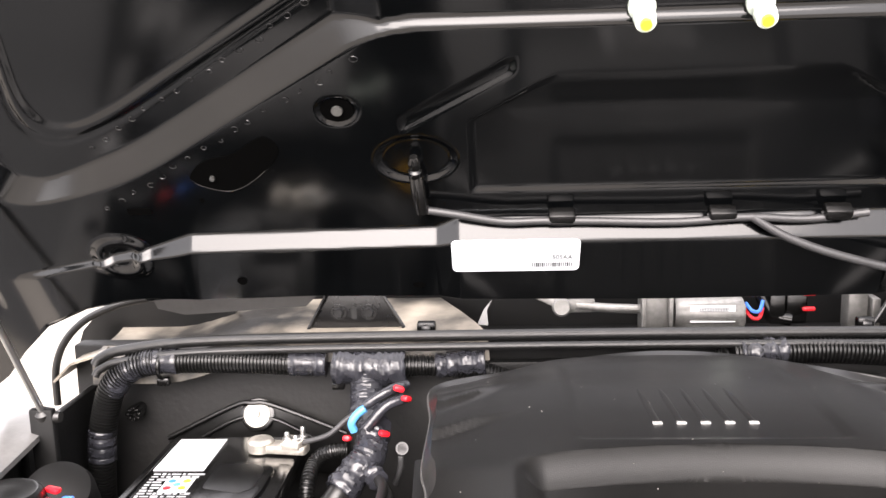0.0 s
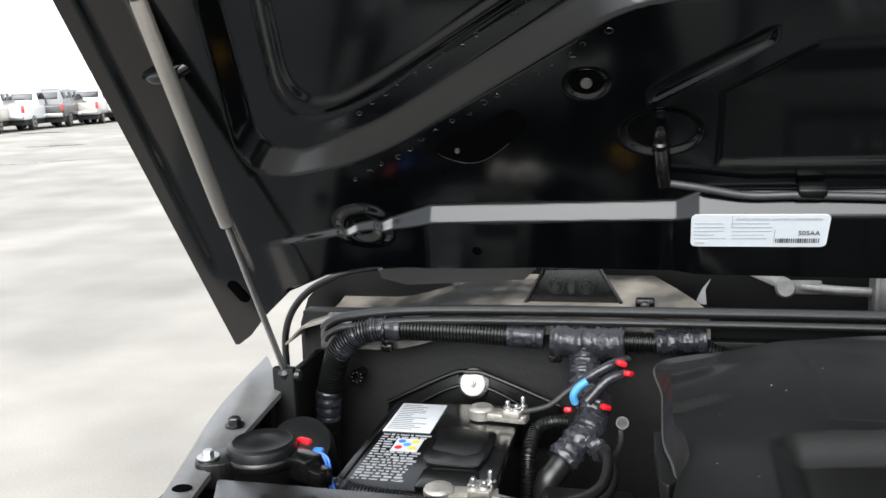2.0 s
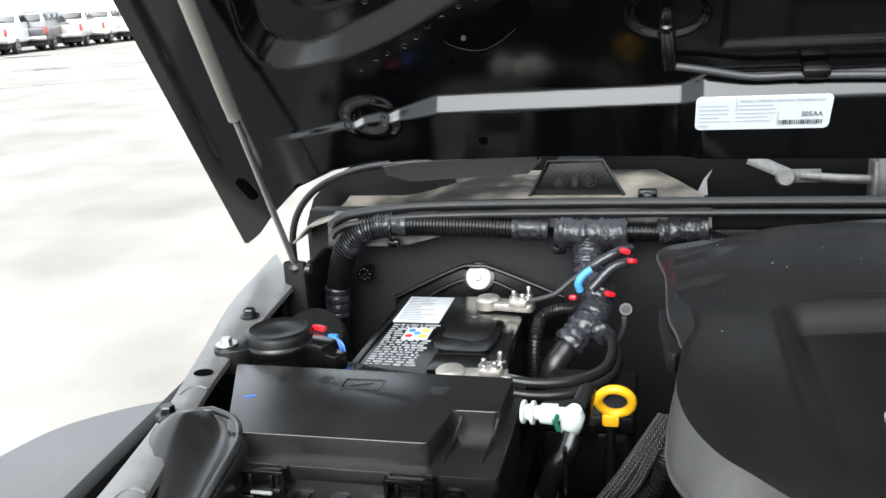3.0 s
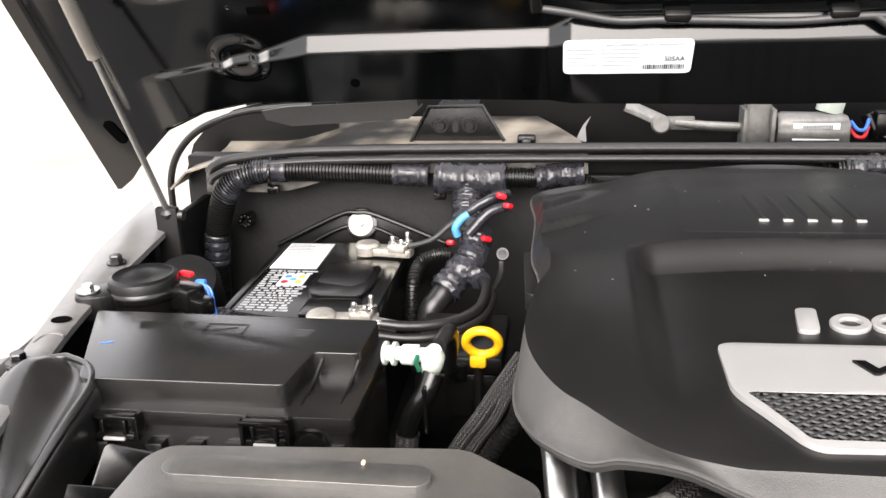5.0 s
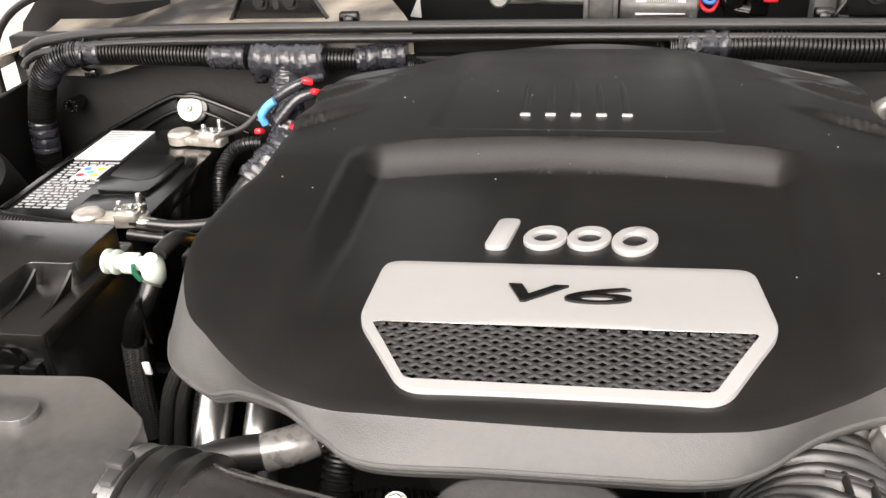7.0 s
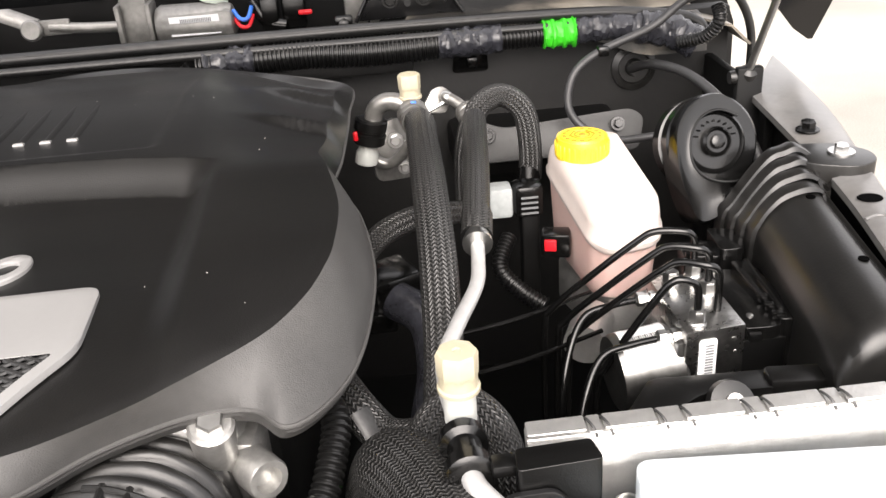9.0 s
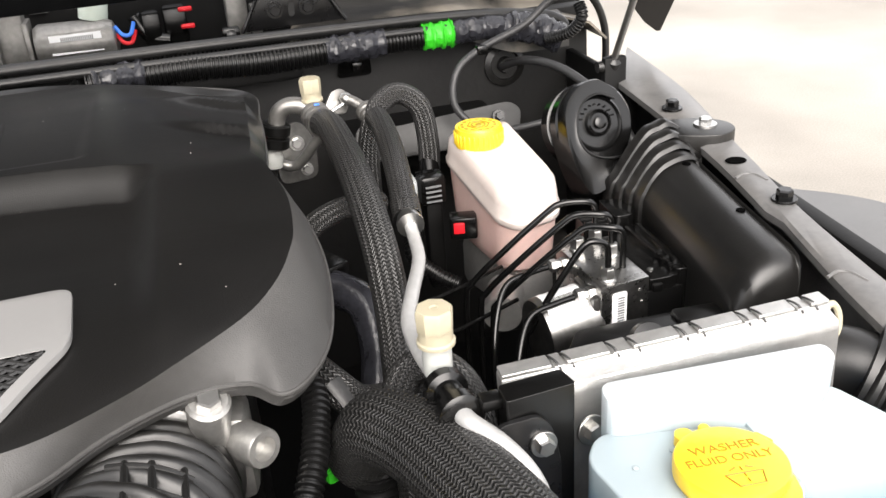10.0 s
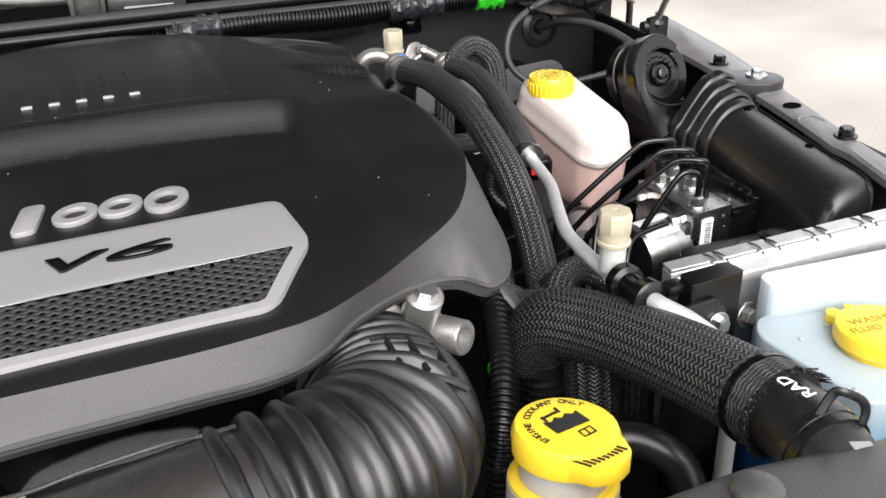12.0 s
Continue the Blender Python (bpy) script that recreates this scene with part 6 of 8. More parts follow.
# ---- washer fluid tank ----
def washer_plastic():
    m = fluid_plastic("washer tank", (0.74, 0.79, 0.82), 0.33, 0.35)
    n, l = m.node_tree.nodes, m.node_tree.links
    p = n["Principled BSDF"]
    geo = n.new("ShaderNodeNewGeometry")
    sep = n.new("ShaderNodeSeparateXYZ")
    l.new(geo.outputs["Position"], sep.inputs[0])
    r = n.new("ShaderNodeValToRGB")
    e = r.color_ramp.elements
    e[0].position, e[0].color = 0.0, (0.005, 0.055, 0.15, 1)
    e[1].position, e[1].color = 1.0, (0.46, 0.50, 0.52, 1)
    for at, c in ((0.40, (0.012, 0.095, 0.22, 1)), (0.52, (0.020, 0.11, 0.23, 1)), (0.545, (0.010, 0.045, 0.12, 1)), (0.57, (0.14, 0.25, 0.33, 1)), (0.72, (0.25, 0.32, 0.355, 1)), (0.86, (0.34, 0.395, 0.42, 1))):
        e.new(at).color = c
    mr = n.new("ShaderNodeMapRange")
    mr.inputs["From Min"].default_value, mr.inputs["From Max"].default_value = 1.06, 1.185
    l.new(sep.outputs["Z"], mr.inputs["Value"])
    l.new(mr.outputs[0], r.inputs[0])
    l.new(r.outputs[0], p.inputs["Base Color"])
    return m


TANK = washer_plastic()
washer = thing("washer_tank", (0.52, 0.26, 0.9), "translucent washer tank part full of blue fluid", "fluid tank")
s = Shape()
s.prism(corner_round([(0.425, 0.333), (0.440, 0.352), (0.520, 0.345), (0.535, 0.320), (0.530, 0.270), (0.502, 0.243), (0.437, 0.241)], 0.010), 0.95, 1.163, 0.007, seg=4)
part("front_tank", s, TANK, washer)
s = Shape()
s.prism(corner_round([(0.449, 0.368), (0.602, 0.355), (0.600, 0.340), (0.575, 0.322), (0.530, 0.325), (0.490, 0.338), (0.446, 0.346)], 0.010), 0.95, 1.188, 0.008, seg=4)
part("rear_tank", s, TANK, washer)
s = Shape()
s.prism(corner_round([(0.528, 0.340), (0.598, 0.341), (0.612, 0.300), (0.606, 0.270), (0.592, 0.262), (0.545, 0.268), (0.526, 0.272)], 0.008), 0.95, 1.166, 0.006, seg=4)
part("side_tank", s, TANK, washer)
for x, y in ((0.4485, 0.316), (0.4400, 0.257), (0.476, 0.322)):
    s = Shape()
    s.lathe([(0.0022, 0), (0.0022, 0.0010), (0.0012, 0.0016)], axis((x, y, 1.1628), (0, 0, 1)), 10)
    part("pip", s, TANK, washer)
CAPM = pose(0.4925, 0.2885, 1.164, -2, 1, 0)
s = Shape()
s.lathe([(0.0290, -0.002), (0.0300, 0.001), (0.0318, 0.003), (0.0322, 0.0105), (0.0312, 0.0130), (0.0290, 0.0138), (0.0100, 0.0140)], CAPM, 56)
s.prism(corner_round([(-0.014, -0.024), (0.029, -0.016), (0.025, -0.030), (0.015, -0.043), (-0.005, -0.044), (-0.009, -0.034)], 0.003), 0.001, 0.008, 0.002, CAPM)
for k in (0.001, 0.008):
    s.box(CAPM @ Vector((k, -0.037, 0.0085)), (0.002, 0.010, 0.002), 0.0008)
s.prism(corner_round([(-0.012, 0.027), (-0.014, 0.038), (-0.010, 0.043), (-0.003, 0.042), (0.000, 0.030)], 0.003), 0.0, 0.0075, 0.002, CAPM)
s.lathe([(0.0032, 0), (0.0036, 0.001), (0.0036, 0.006), (0.0028, 0.007)], CAPM @ pose(0.006, 0.0375, 0.002), 14)
s.box(CAPM @ Vector((0.029, 0.013, 0.010)), (0.005, 0.012, 0.005), 0.0015, turn=25)
cap = part("cap", s, YELLOW, washer, "yellow flip cap with moulded words")
OCHRE = material("darker yellow relief", (0.30, 0.165, 0.0), 0.45, vary=0.1, bump=0)
TM = CAPM @ pose(0, 0, 0.0141, 0, 0, -6)
lettering("lettering", "WASHER", TM @ pose(0.0005, 0.0105, 0), 0.0092, OCHRE, cap, 0.0002, width=0.041)
lettering("lettering", "FLUID ONLY", TM @ pose(-0.0008, 0.0005, 0), 0.0088, OCHRE, cap, 0.0002, width=0.051)
s = Shape()
for a, b in (((-0.010, -0.0125), (0.012, -0.0125)), ((-0.010, -0.0125), (-0.006, -0.0225)), ((0.012, -0.0125), (0.009, -0.0225)), ((-0.006, -0.0225), (0.009, -0.0225)), ((0.001, -0.020), (0.001, -0.017)), ((0.001, -0.0155), (0.001, -0.0130)), ((-0.006, -0.0095), (-0.002, -0.0075)), ((0.004, -0.0075), (0.008, -0.0095)), ((0.001, -0.0105), (0.001, -0.0075))):
    s.tube([TM @ Vector((a[0], a[1], 0.0)), TM @ Vector((b[0], b[1], 0.0))], 0.00055, 6, 1, smooth=False)
part("symbol", s, OCHRE, cap)

# ---- coolant bottle ----
coolant = thing("coolant_bottle", (0.248, 0.286, 1.0), "white coolant bottle neck with a big yellow cap", "fluid tank")
COOL = pose(0.248, 0.286, 1.148, -5, 4, 0)
s = Shape()
s.lathe([(0.034, -0.06), (0.034, -0.012), (0.027, -0.008), (0.027, 0.014)], COOL, 40)
part("neck", s, fluid_plastic("milky bottle", (0.52, 0.50, 0.47), 0.35, 0.6), coolant, "milky white neck")
s = Shape()
s.lathe([(0.031, -0.020), (0.0335, -0.018), (0.0335, -0.010), (0.031, -0.008)], COOL, 40)
part("collar", s, YELLOW, coolant)
s = Shape()
s.lathe([(0.029, 0.008), (0.0318, 0.009), (0.0325, 0.022), (0.0305, 0.0265), (0.0270, 0.0275), (0.010, 0.0278)], COOL, 48)
s.prism(corner_round([(-0.020, -0.022), (0.028, -0.016), (0.024, -0.034), (0.012, -0.041), (-0.004, -0.040)], 0.004), 0.0105, 0.0235, 0.003, COOL)
cap = part("cap", s, YELLOW, coolant, "yellow cap with black print")
CT = COOL @ pose(0, 0, 0.0281, 0, 0, 12)
words = "ENGINE COOLANT ONLY"
for i, ch in enumerate(words):
    if ch == " ":
        continue
    a = radians(200 - 172 * i / (len(words) - 1))
    lettering("letter", ch, CT @ pose(0.0232 * math.cos(a), 0.0232 * math.sin(a), 0.0002, 0, 0, math.degrees(a) - 90), 0.0060, INK, cap, 0.0002)
s = Shape()
s.prism([(-0.012, -0.006), (0.013, -0.006), (0.013, 0.007), (0.009, 0.005), (0.005, 0.008), (0.001, 0.005), (-0.003, 0.008), (-0.007, 0.005), (-0.012, 0.007)], 0.0001, 0.0005, 0, CT)
s.box(CT @ Vector((-0.003, 0.0115, 0.0003)), (0.014, 0.0018, 0.0005), 0, turn=12)
s.box(CT @ Vector((-0.009, 0.0095, 0.0003)), (0.0016, 0.005, 0.0005), 0, turn=12)
s.box(CT @ Vector((0.004, 0.0135, 0.0003)), (0.0016, 0.005, 0.0005), 0, turn=12)
part("symbol", s, INK, cap)
s = Shape()
for sx, sy in ((0, 0.003), (0, -0.003)):
    s.box(CT @ Vector((0.004 + sx, -0.0135 + sy, 0.0003)), (0.009, 0.0009, 0.0004), 0, turn=12)
for sx in (-0.0045, 0.0, 0.0045):
    s.box(CT @ Vector((0.004 + sx, -0.0135, 0.0003)), (0.0009, 0.006, 0.0004), 0, turn=12)
part("symbol", s, INK, cap)
for k in range(9):
    s = Shape()
    s.box((0, 0, 0), (0.0016, 0.0125, 0.0006), 0)
    s.bm.transform(COOL @ pose(-0.009 + 0.0034 * k, -0.0325 + 0.0008 * k, 0.0238, 0, 0, 38))
    part("stripe", s, INK, cap)
s = Shape()
s.box((0.25, 0.27, 1.03), (0.12, 0.10, 0.12), 0.02, seg=4)
part("bottle", s, bpy.data.materials["milky bottle"], coolant)

# ---- refrigerant hoses ----
ac = thing("refrigerant_lines", (0.38, 0.7, 1.0), "black braided hoses and aluminium pipes with service ports", "hoses")
s = Shape()
s.tube([(0.371, 0.903, 1.204), (0.373, 0.87, 1.212), (0.370, 0.80, 1.222), (0.368, 0.70, 1.219), (0.366, 0.61, 1.192), (0.362, 0.55, 1.15), (0.355, 0.51, 1.10), (0.352, 0.49, 1.0)], 0.0150, 20, 8)
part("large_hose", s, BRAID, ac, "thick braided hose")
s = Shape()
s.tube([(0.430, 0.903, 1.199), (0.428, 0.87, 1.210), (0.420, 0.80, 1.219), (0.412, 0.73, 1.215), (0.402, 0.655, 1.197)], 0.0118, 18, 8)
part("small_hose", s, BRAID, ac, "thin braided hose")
s = Shape()
s.tube([(0.404, 0.668, 1.199), (0.400, 0.642, 1.192)], 0.0130, 18, 2)
part("sleeve", s, FINEBRAID, ac)
for pts, r in (([(0.366, 0.926, 1.209), (0.371, 0.900, 1.2035)], 0.0165), ([(0.424, 0.921, 1.207), (0.431, 0.900, 1.197)], 0.0132)):
    a, b = Vector(pts[0]), Vector(pts[1])
    s = Shape()
    L = (b - a).length
    s.lathe([(r * 0.6, -0.003), (r * 0.85, 0), (r, 0.004), (r, L * 0.3), (r * 0.94, L * 0.36), (r, L * 0.42), (r, L * 0.6), (r * 0.94, L * 0.66), (r, L * 0.72), (r * 1.03, L), (r * 0.9, L)], axis(a, b - a), 28)
    f = part("ferrule", s, DULLALU, ac, "crimped aluminium ferrule")
    s = Shape()
    m = axis(a + (b - a) * 0.45, b - a)
    s.box(m @ Vector((0.0, r * 0.98, 0.0)), (0.006, 0.004, 0.003), 0.001)
    part("paint_mark", s, BLUE, f)
s = Shape()
s.tube([(0.366, 0.928, 1.210), (0.355, 0.934, 1.2165), (0.340, 0.938, 1.2175), (0.328, 0.940, 1.209), (0.323, 0.940, 1.190)], 0.0098, 18, 8)
part("suction_pipe", s, DULLALU, ac, "dull grey aluminium elbow")
s = Shape()
s.lathe([(0.0150, 0), (0.0178, 0.002), (0.0178, 0.012), (0.0155, 0.013), (0.0155, 0.016), (0.0178, 0.017), (0.0178, 0.027), (0.0150, 0.029), (0.011, 0.028)], axis((0.317, 0.938, 1.172), (0.22, 0.0, 1)), 32)
v = part("ring_coupling", s, PLASTIC, ac, "black split ring coupling")
s = Shape()
s.box((0.304, 0.926, 1.186), (0.005, 0.004, 0.010), 0.001)
part("lock", s, RED, v, "orange-red lock")
s = Shape()
s.lathe([(0.009, -0.022), (0.0125, -0.020), (0.0125, -0.008), (0.010, -0.004), (0.010, 0.002)], axis((0.316, 0.938, 1.170), (0.2, 0.0, 1)), 22)
part("fitting", s, MILKY, v, "white plastic fitting")
s = Shape()
s.tube([(0.424, 0.921, 1.207), (0.416, 0.929, 1.2125), (0.409, 0.934, 1.216)], 0.0062, 14, 6)
part("liquid_pipe", s, DULLALU, ac, "dull aluminium pipe")
s = Shape()
s.lathe([(0.0058, -0.004), (0.0068, 0.0), (0.0068, 0.005), (0.0050, 0.008)], axis((0.408, 0.935, 1.216), (-0.5, 0.5, 0.3)), 18)
s.tube([(0.405, 0.935, 1.213), (0.390, 0.934, 1.206), (0.380, 0.932, 1.202)], 0.0022, 8, 3)
part("knob", s, BRIGHT, ac, "bright crimped pipe end")
s = Shape()
s.prism(corner_round([(-0.020, -0.010), (0.010, -0.014), (0.020, 0.006), (0.010, 0.016), (-0.002, 0.014)], 0.005), -0.003, 0.003, 0.0015, pose(0.394, 0.942, 1.211, 70, 0, 12))
part("clamp_plate", s, DULLALU, ac, "dull steel clamp plate")
s = Shape()
s.tube([(0.384, 0.93, 1.192), (0.364, 0.935, 1.170), (0.350, 0.94, 1.152), (0.338, 0.945, 1.143), (0.326, 0.948, 1.146), (0.318, 0.95, 1.156)], 0.0062, 14, 8)
part("liquid_pipe", s, DULLALU, ac, "dull hooked aluminium pipe")
s = Shape()
s.prism(corner_round([(-0.026, -0.036), (0.022, -0.036), (0.026, 0.008), (0.012, 0.034), (-0.006, 0.034), (-0.026, 0.002)], 0.012), -0.004, 0.004, 0.002, pose(0.345, 0.975, 1.150, 80, 0, 10))
flp = part("flange_plate", s, DULLALU, ac, "dull aluminium flange plate")
hexbolt(flp, (0.347, 0.968, 1.162), (0, -1, 0.15), 0.0065, BRIGHT, "bolt", "", 1.4, 0.006)
hexbolt(flp, (0.355, 0.968, 1.128), (0, -1, 0.15), 0.0055, STEEL, "bolt", "", 1.4, 0.006)
for p0, kk in (((0.367, 0.930, 1.206), 1.0), ((0.3625, 0.424, 1.176), 1.02)):
    x, y, z = p0
    hb = 0.016 if kk == 1.0 else 0.030
    s = Shape()
    s.lathe([(0.0070 * kk, 0), (0.0072 * kk, 0.006), (0.0094 * kk, 0.008), (0.0096 * kk, hb), (0.008 * kk, hb + 0.001)], Matrix.Translation(p0), 24)
    part("service_port", s, MILKY, ac, "milky white service port")
    s = Shape()
    zc = z + hb
    s.lathe([(0.0124 * kk, 0), (0.0124 * kk, 0.0025), (0.0112 * kk, 0.0035), (0.0112 * kk, 0.012)], Matrix.Translation((x, y, zc)), 24)
    s.lathe([(0.0118 * kk, 0.010), (0.0122 * kk, 0.024), (0.0112 * kk, 0.026), (0.003, 0.0262), (0.002, 0.0255)], Matrix.Translation((x, y, zc)), 8)
    part("port_cap", s, CREAM, ac, "cream plastic port cap", crease=28)
s = Shape()
s.tube([(0.401, 0.648, 1.194), (0.397, 0.61, 1.188), (0.391, 0.575, 1.186), (0.372, 0.525, 1.186), (0.359, 0.487, 1.186), (0.357, 0.455, 1.184), (0.360, 0.428, 1.180), (0.3612, 0.408, 1.182)], 0.0055, 14, 8)
part("liquid_pipe", s, OXIDE, ac, "bright bent aluminium pipe")
s = Shape()
s.lathe([(0.010, 0), (0.010, 0.006), (0.012, 0.008), (0.012, 0.012)], axis((0.4003, 0.640, 1.194), (-0.10, -0.98, -0.12)), 18)
part("ferrule", s, BRIGHT, ac, "bright crimped nut")
s = Shape()
s.lathe([(0.012, 0), (0.0140, 0.002), (0.0140, 0.010), (0.010, 0.012), (0.010, 0.028), (0.0140, 0.030), (0.0145, 0.040), (0.011, 0.042)], axis((0.3615, 0.411, 1.182), (0.02, -1, 0.08)), 22)
part("quick_joint", s, GLOSSY, ac)
s = Shape()
s.tube([(0.362, 0.374, 1.186), (0.365, 0.362, 1.1855), (0.377, 0.345, 1.180), (0.387, 0.326, 1.170), (0.392, 0.316, 1.150), (0.393, 0.312, 1.11), (0.393, 0.310, 1.0)], 0.0062, 14, 8)
part("liquid_pipe", s, OXIDE, ac, "bright aluminium pipe")
s = Shape()
s.box((0.3565, 0.4235, 1.1845), (0.0042, 0.004, 0.005), 0.001)
part("mark", s, RED, ac)

# ---- radiator hose ----
rad = thing("radiator_hose", (0.36, 0.3, 1.0), "thick radiator hose in a black woven sleeve", "hose")
s = Shape()
s.tube([(0.312, 0.462, 1.10), (0.322, 0.440, 1.136), (0.340, 0.400, 1.150), (0.354, 0.345, 1.162), (0.363, 0.290, 1.172), (0.366, 0.252, 1.178)], 0.0275, 32, 10)
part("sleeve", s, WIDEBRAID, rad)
s = Shape()
s.tube([(0.3655, 0.266, 1.1765), (0.366, 0.254, 1.1785), (0.366, 0.240, 1.181)], 0.0284, 40, 3, rib=0.0008, pitch=0.003)
part("sleeve_end", s, FINEBRAID, rad, "frayed end of the sleeve")
s = Shape()
s.tube([(0.3655, 0.2605, 1.1772), (0.3655, 0.2570, 1.1778)], 0.0298, 36, 2)
part("tie", s, GLOSSY, rad, "narrow black tie round the sleeve")
rr = random.Random(11)
s = Shape()
for k in range(130):
    a = rr.uniform(0, 2 * math.pi)
    r0, out = 0.0282, rr.uniform(0.0005, 0.0045)
    b = a + rr.uniform(-0.15, 0.15)
    y1 = 0.241 - rr.uniform(0.001, 0.007)
    s.tube([(0.366 + r0 * math.cos(a), 0.244, 1.1805 + r0 * math.sin(a)), (0.366 + (r0 + out * 0.6) * math.cos((a + b) / 2), (0.244 + y1) / 2, 1.1812 + (r0 + out * 0.6) * math.sin((a + b) / 2)), (0.366 + (r0 + out) * math.cos(b), y1, 1.182 + (r0 + out) * math.sin(b))], 0.00045, 4, 2)
part("frayed_threads", s, FINEBRAID, rad, "loose black threads")
s = Shape()
s.tube([(0.366, 0.256, 1.178), (0.364, 0.232, 1.183), (0.361, 0.210, 1.185), (0.359, 0.19, 1.182), (0.356, 0.15, 1.17)], 0.0240, 32, 8)
rubber = part("rubber_end", s, RUBBER, rad)
TX = Vector((0.3605, 0.2305, 1.2082))
lettering("lettering", "RAD", axis(TX, (0.05, 0.10, 1.0)) @ pose(0.0, 0, 0.0002, 0, 0, 305), 0.0118, WHITE, rubber, 0.0003)
s = Shape()
s.lathe([(0.0240, 0), (0.0254, 0), (0.0254, 0.0045), (0.0246, 0.005), (0.0246, 0.007), (0.0254, 0.0075), (0.0254, 0.012), (0.0240, 0.012)], axis((0.3608, 0.210, 1.185), (-0.06, -1, -0.06)), 40)
s.tube([(0.354, 0.206, 1.208), (0.361, 0.206, 1.220), (0.364, 0.203, 1.2225), (0.373, 0.198, 1.218), (0.376, 0.196, 1.211), (0.374, 0.195, 1.204)], 0.0013, 8, 3, flat=2.0)
part("spring_clamp", s, FLANGE, rad, "dark spring clamp")
s = Shape()
s.box((0.3605, 0.181, 1.2045), (0.012, 0.006, 0.0012), 0, turn=-15, roll=6)
part("paint_mark", s, SATIN, rad)
s = Shape()
s.tube([(0.337, 0.46, 1.135), (0.352, 0.476, 1.150), (0.372, 0.474, 1.155), (0.388, 0.452, 1.145), (0.392, 0.43, 1.11), (0.39, 0.42, 1.0)], 0.0125, 18, 8)
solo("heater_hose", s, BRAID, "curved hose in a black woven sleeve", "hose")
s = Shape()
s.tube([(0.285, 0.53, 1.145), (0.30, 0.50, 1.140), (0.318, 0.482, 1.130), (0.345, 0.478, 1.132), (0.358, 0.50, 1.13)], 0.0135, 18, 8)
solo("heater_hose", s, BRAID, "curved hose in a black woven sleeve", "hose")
s = Shape()
s.tube([(0.316, 0.455, 1.12), (0.318, 0.44, 1.07), (0.318, 0.43, 0.9)], 0.0165, 18, 6, rib=0.003, pitch=0.007)
solo("corrugated_hose", s, LOOM, "corrugated black hose going down", "hose")
s = Shape()
s.tube([(0.352, 0.43, 1.11), (0.352, 0.42, 1.05), (0.35, 0.41, 0.95)], 0.024, 20, 6)
solo("lower_hose", s, BRAID, "dark woven hose below the radiator hose", "hose")
s = Shape()
s.tube([(0.300, 0.345, 1.02), (0.315, 0.352, 1.07), (0.340, 0.350, 1.085), (0.366, 0.322, 1.07), (0.372, 0.30, 1.0)], 0.0135, 18, 8)
solo("overflow_hose", s, RUBBER, "black rubber hose in an arch", "hose")
s = Shape()
s.tube([(0.262, 0.50, 1.165), (0.284, 0.48, 1.155), (0.278, 0.44, 1.135), (0.262, 0.40, 1.115), (0.245, 0.37, 1.08), (0.24, 0.36, 1.0)], 0.0088, 16, 8, rib=0.0022, pitch=0.005)
solo("wire_loom", s, LOOM, "ribbed wire loom beside the throttle", "wire harness")
s = Shape()
s.box((0.292, 0.47, 1.085), (0.02, 0.012, 0.012), 0.003, turn=20)
solo("green_clip", s, GREEN, "bright green wire clip", "clip")
s = Shape()
s.tube([(0.300, 0.488, 1.15), (0.312, 0.47, 1.13), (0.310, 0.455, 1.10)], 0.009, 12, 6, flat=0.5)
solo("metal_strap", s, CASTING, "bright bent metal strap", "bracket")

# hoses and wires between cover and brake tank
s = Shape()
s.tube([(0.418, 0.90, 1.11), (0.420, 0.90, 1.165), (0.434, 0.905, 1.208), (0.460, 0.91, 1.222), (0.484, 0.905, 1.205), (0.490, 0.90, 1.165), (0.488, 0.895, 1.13)], 0.0125, 18, 8)
solo("brake_booster_hose", s, BRAID, "arched hose in a black woven sleeve", "hose")
s = Shape()
s.tube([(0.300, 0.70, 1.15), (0.325, 0.715, 1.168), (0.36, 0.735, 1.172), (0.40, 0.76, 1.16)], 0.011, 16, 8)
solo("fuel_hose", s, FINEBRAID, "dark woven fuel hose under the fittings", "hose")
sens = thing("pressure_sensor", (0.47, 0.86, 1.0), "dark pressure sensor with a grey plug", "sensor")
s = Shape()
s.box((0.480, 0.868, 1.120), (0.032, 0.03, 0.036), 0.006)
s.tube([(0.487, 0.895, 1.14), (0.484, 0.88, 1.125)], 0.012, 16, 2)
part("body", s, GLOSSY, sens)
s = Shape()
s.box((0.450, 0.868, 1.120), (0.026, 0.026, 0.034), 0.004)
part("plug", s, material("grey plug plastic", (0.32, 0.34, 0.34), 0.45), sens, "grey plug")
for k in range(4):
    s = Shape()
    s.box((0.480, 0.8525, 1.108 + 0.006 * k), (0.018, 0.0008, 0.0022), 0)
    part("print_bar", s, GREYINK, sens)
s = Shape()
s.box((0.482, 0.87, 1.05), (0.02, 0.02, 0.12), 0.004)
part("stem", s, DARK, sens)
s = Shape()
s.tube([(0.455, 0.84, 1.09), (0.44, 0.81, 1.07), (0.46, 0.79, 1.05), (0.48, 0.775, 1.04)], 0.008, 12, 8, rib=0.0015, pitch=0.0045)
solo("wire_loom", s, LOOM, "small ribbed wire loom", "wire harness")
for y, z in ((0.70, 1.075), (0.655, 1.06)):
    s = Shape()
    s.tube([(0.38, y - 0.01, z - 0.004), (0.44, y, z), (0.515, y + 0.03, z + 0.002)], 0.0022, 8, 4)
    solo("brake_line", s, GLOSSY, "thin dark brake line", "pipe")
s = Shape()
s.box((0.325, 0.74, 1.105), (0.05, 0.05, 0.03), 0.005, turn=25)
s.box((0.315, 0.70, 1.09), (0.03, 0.02, 0.02), 0.003)
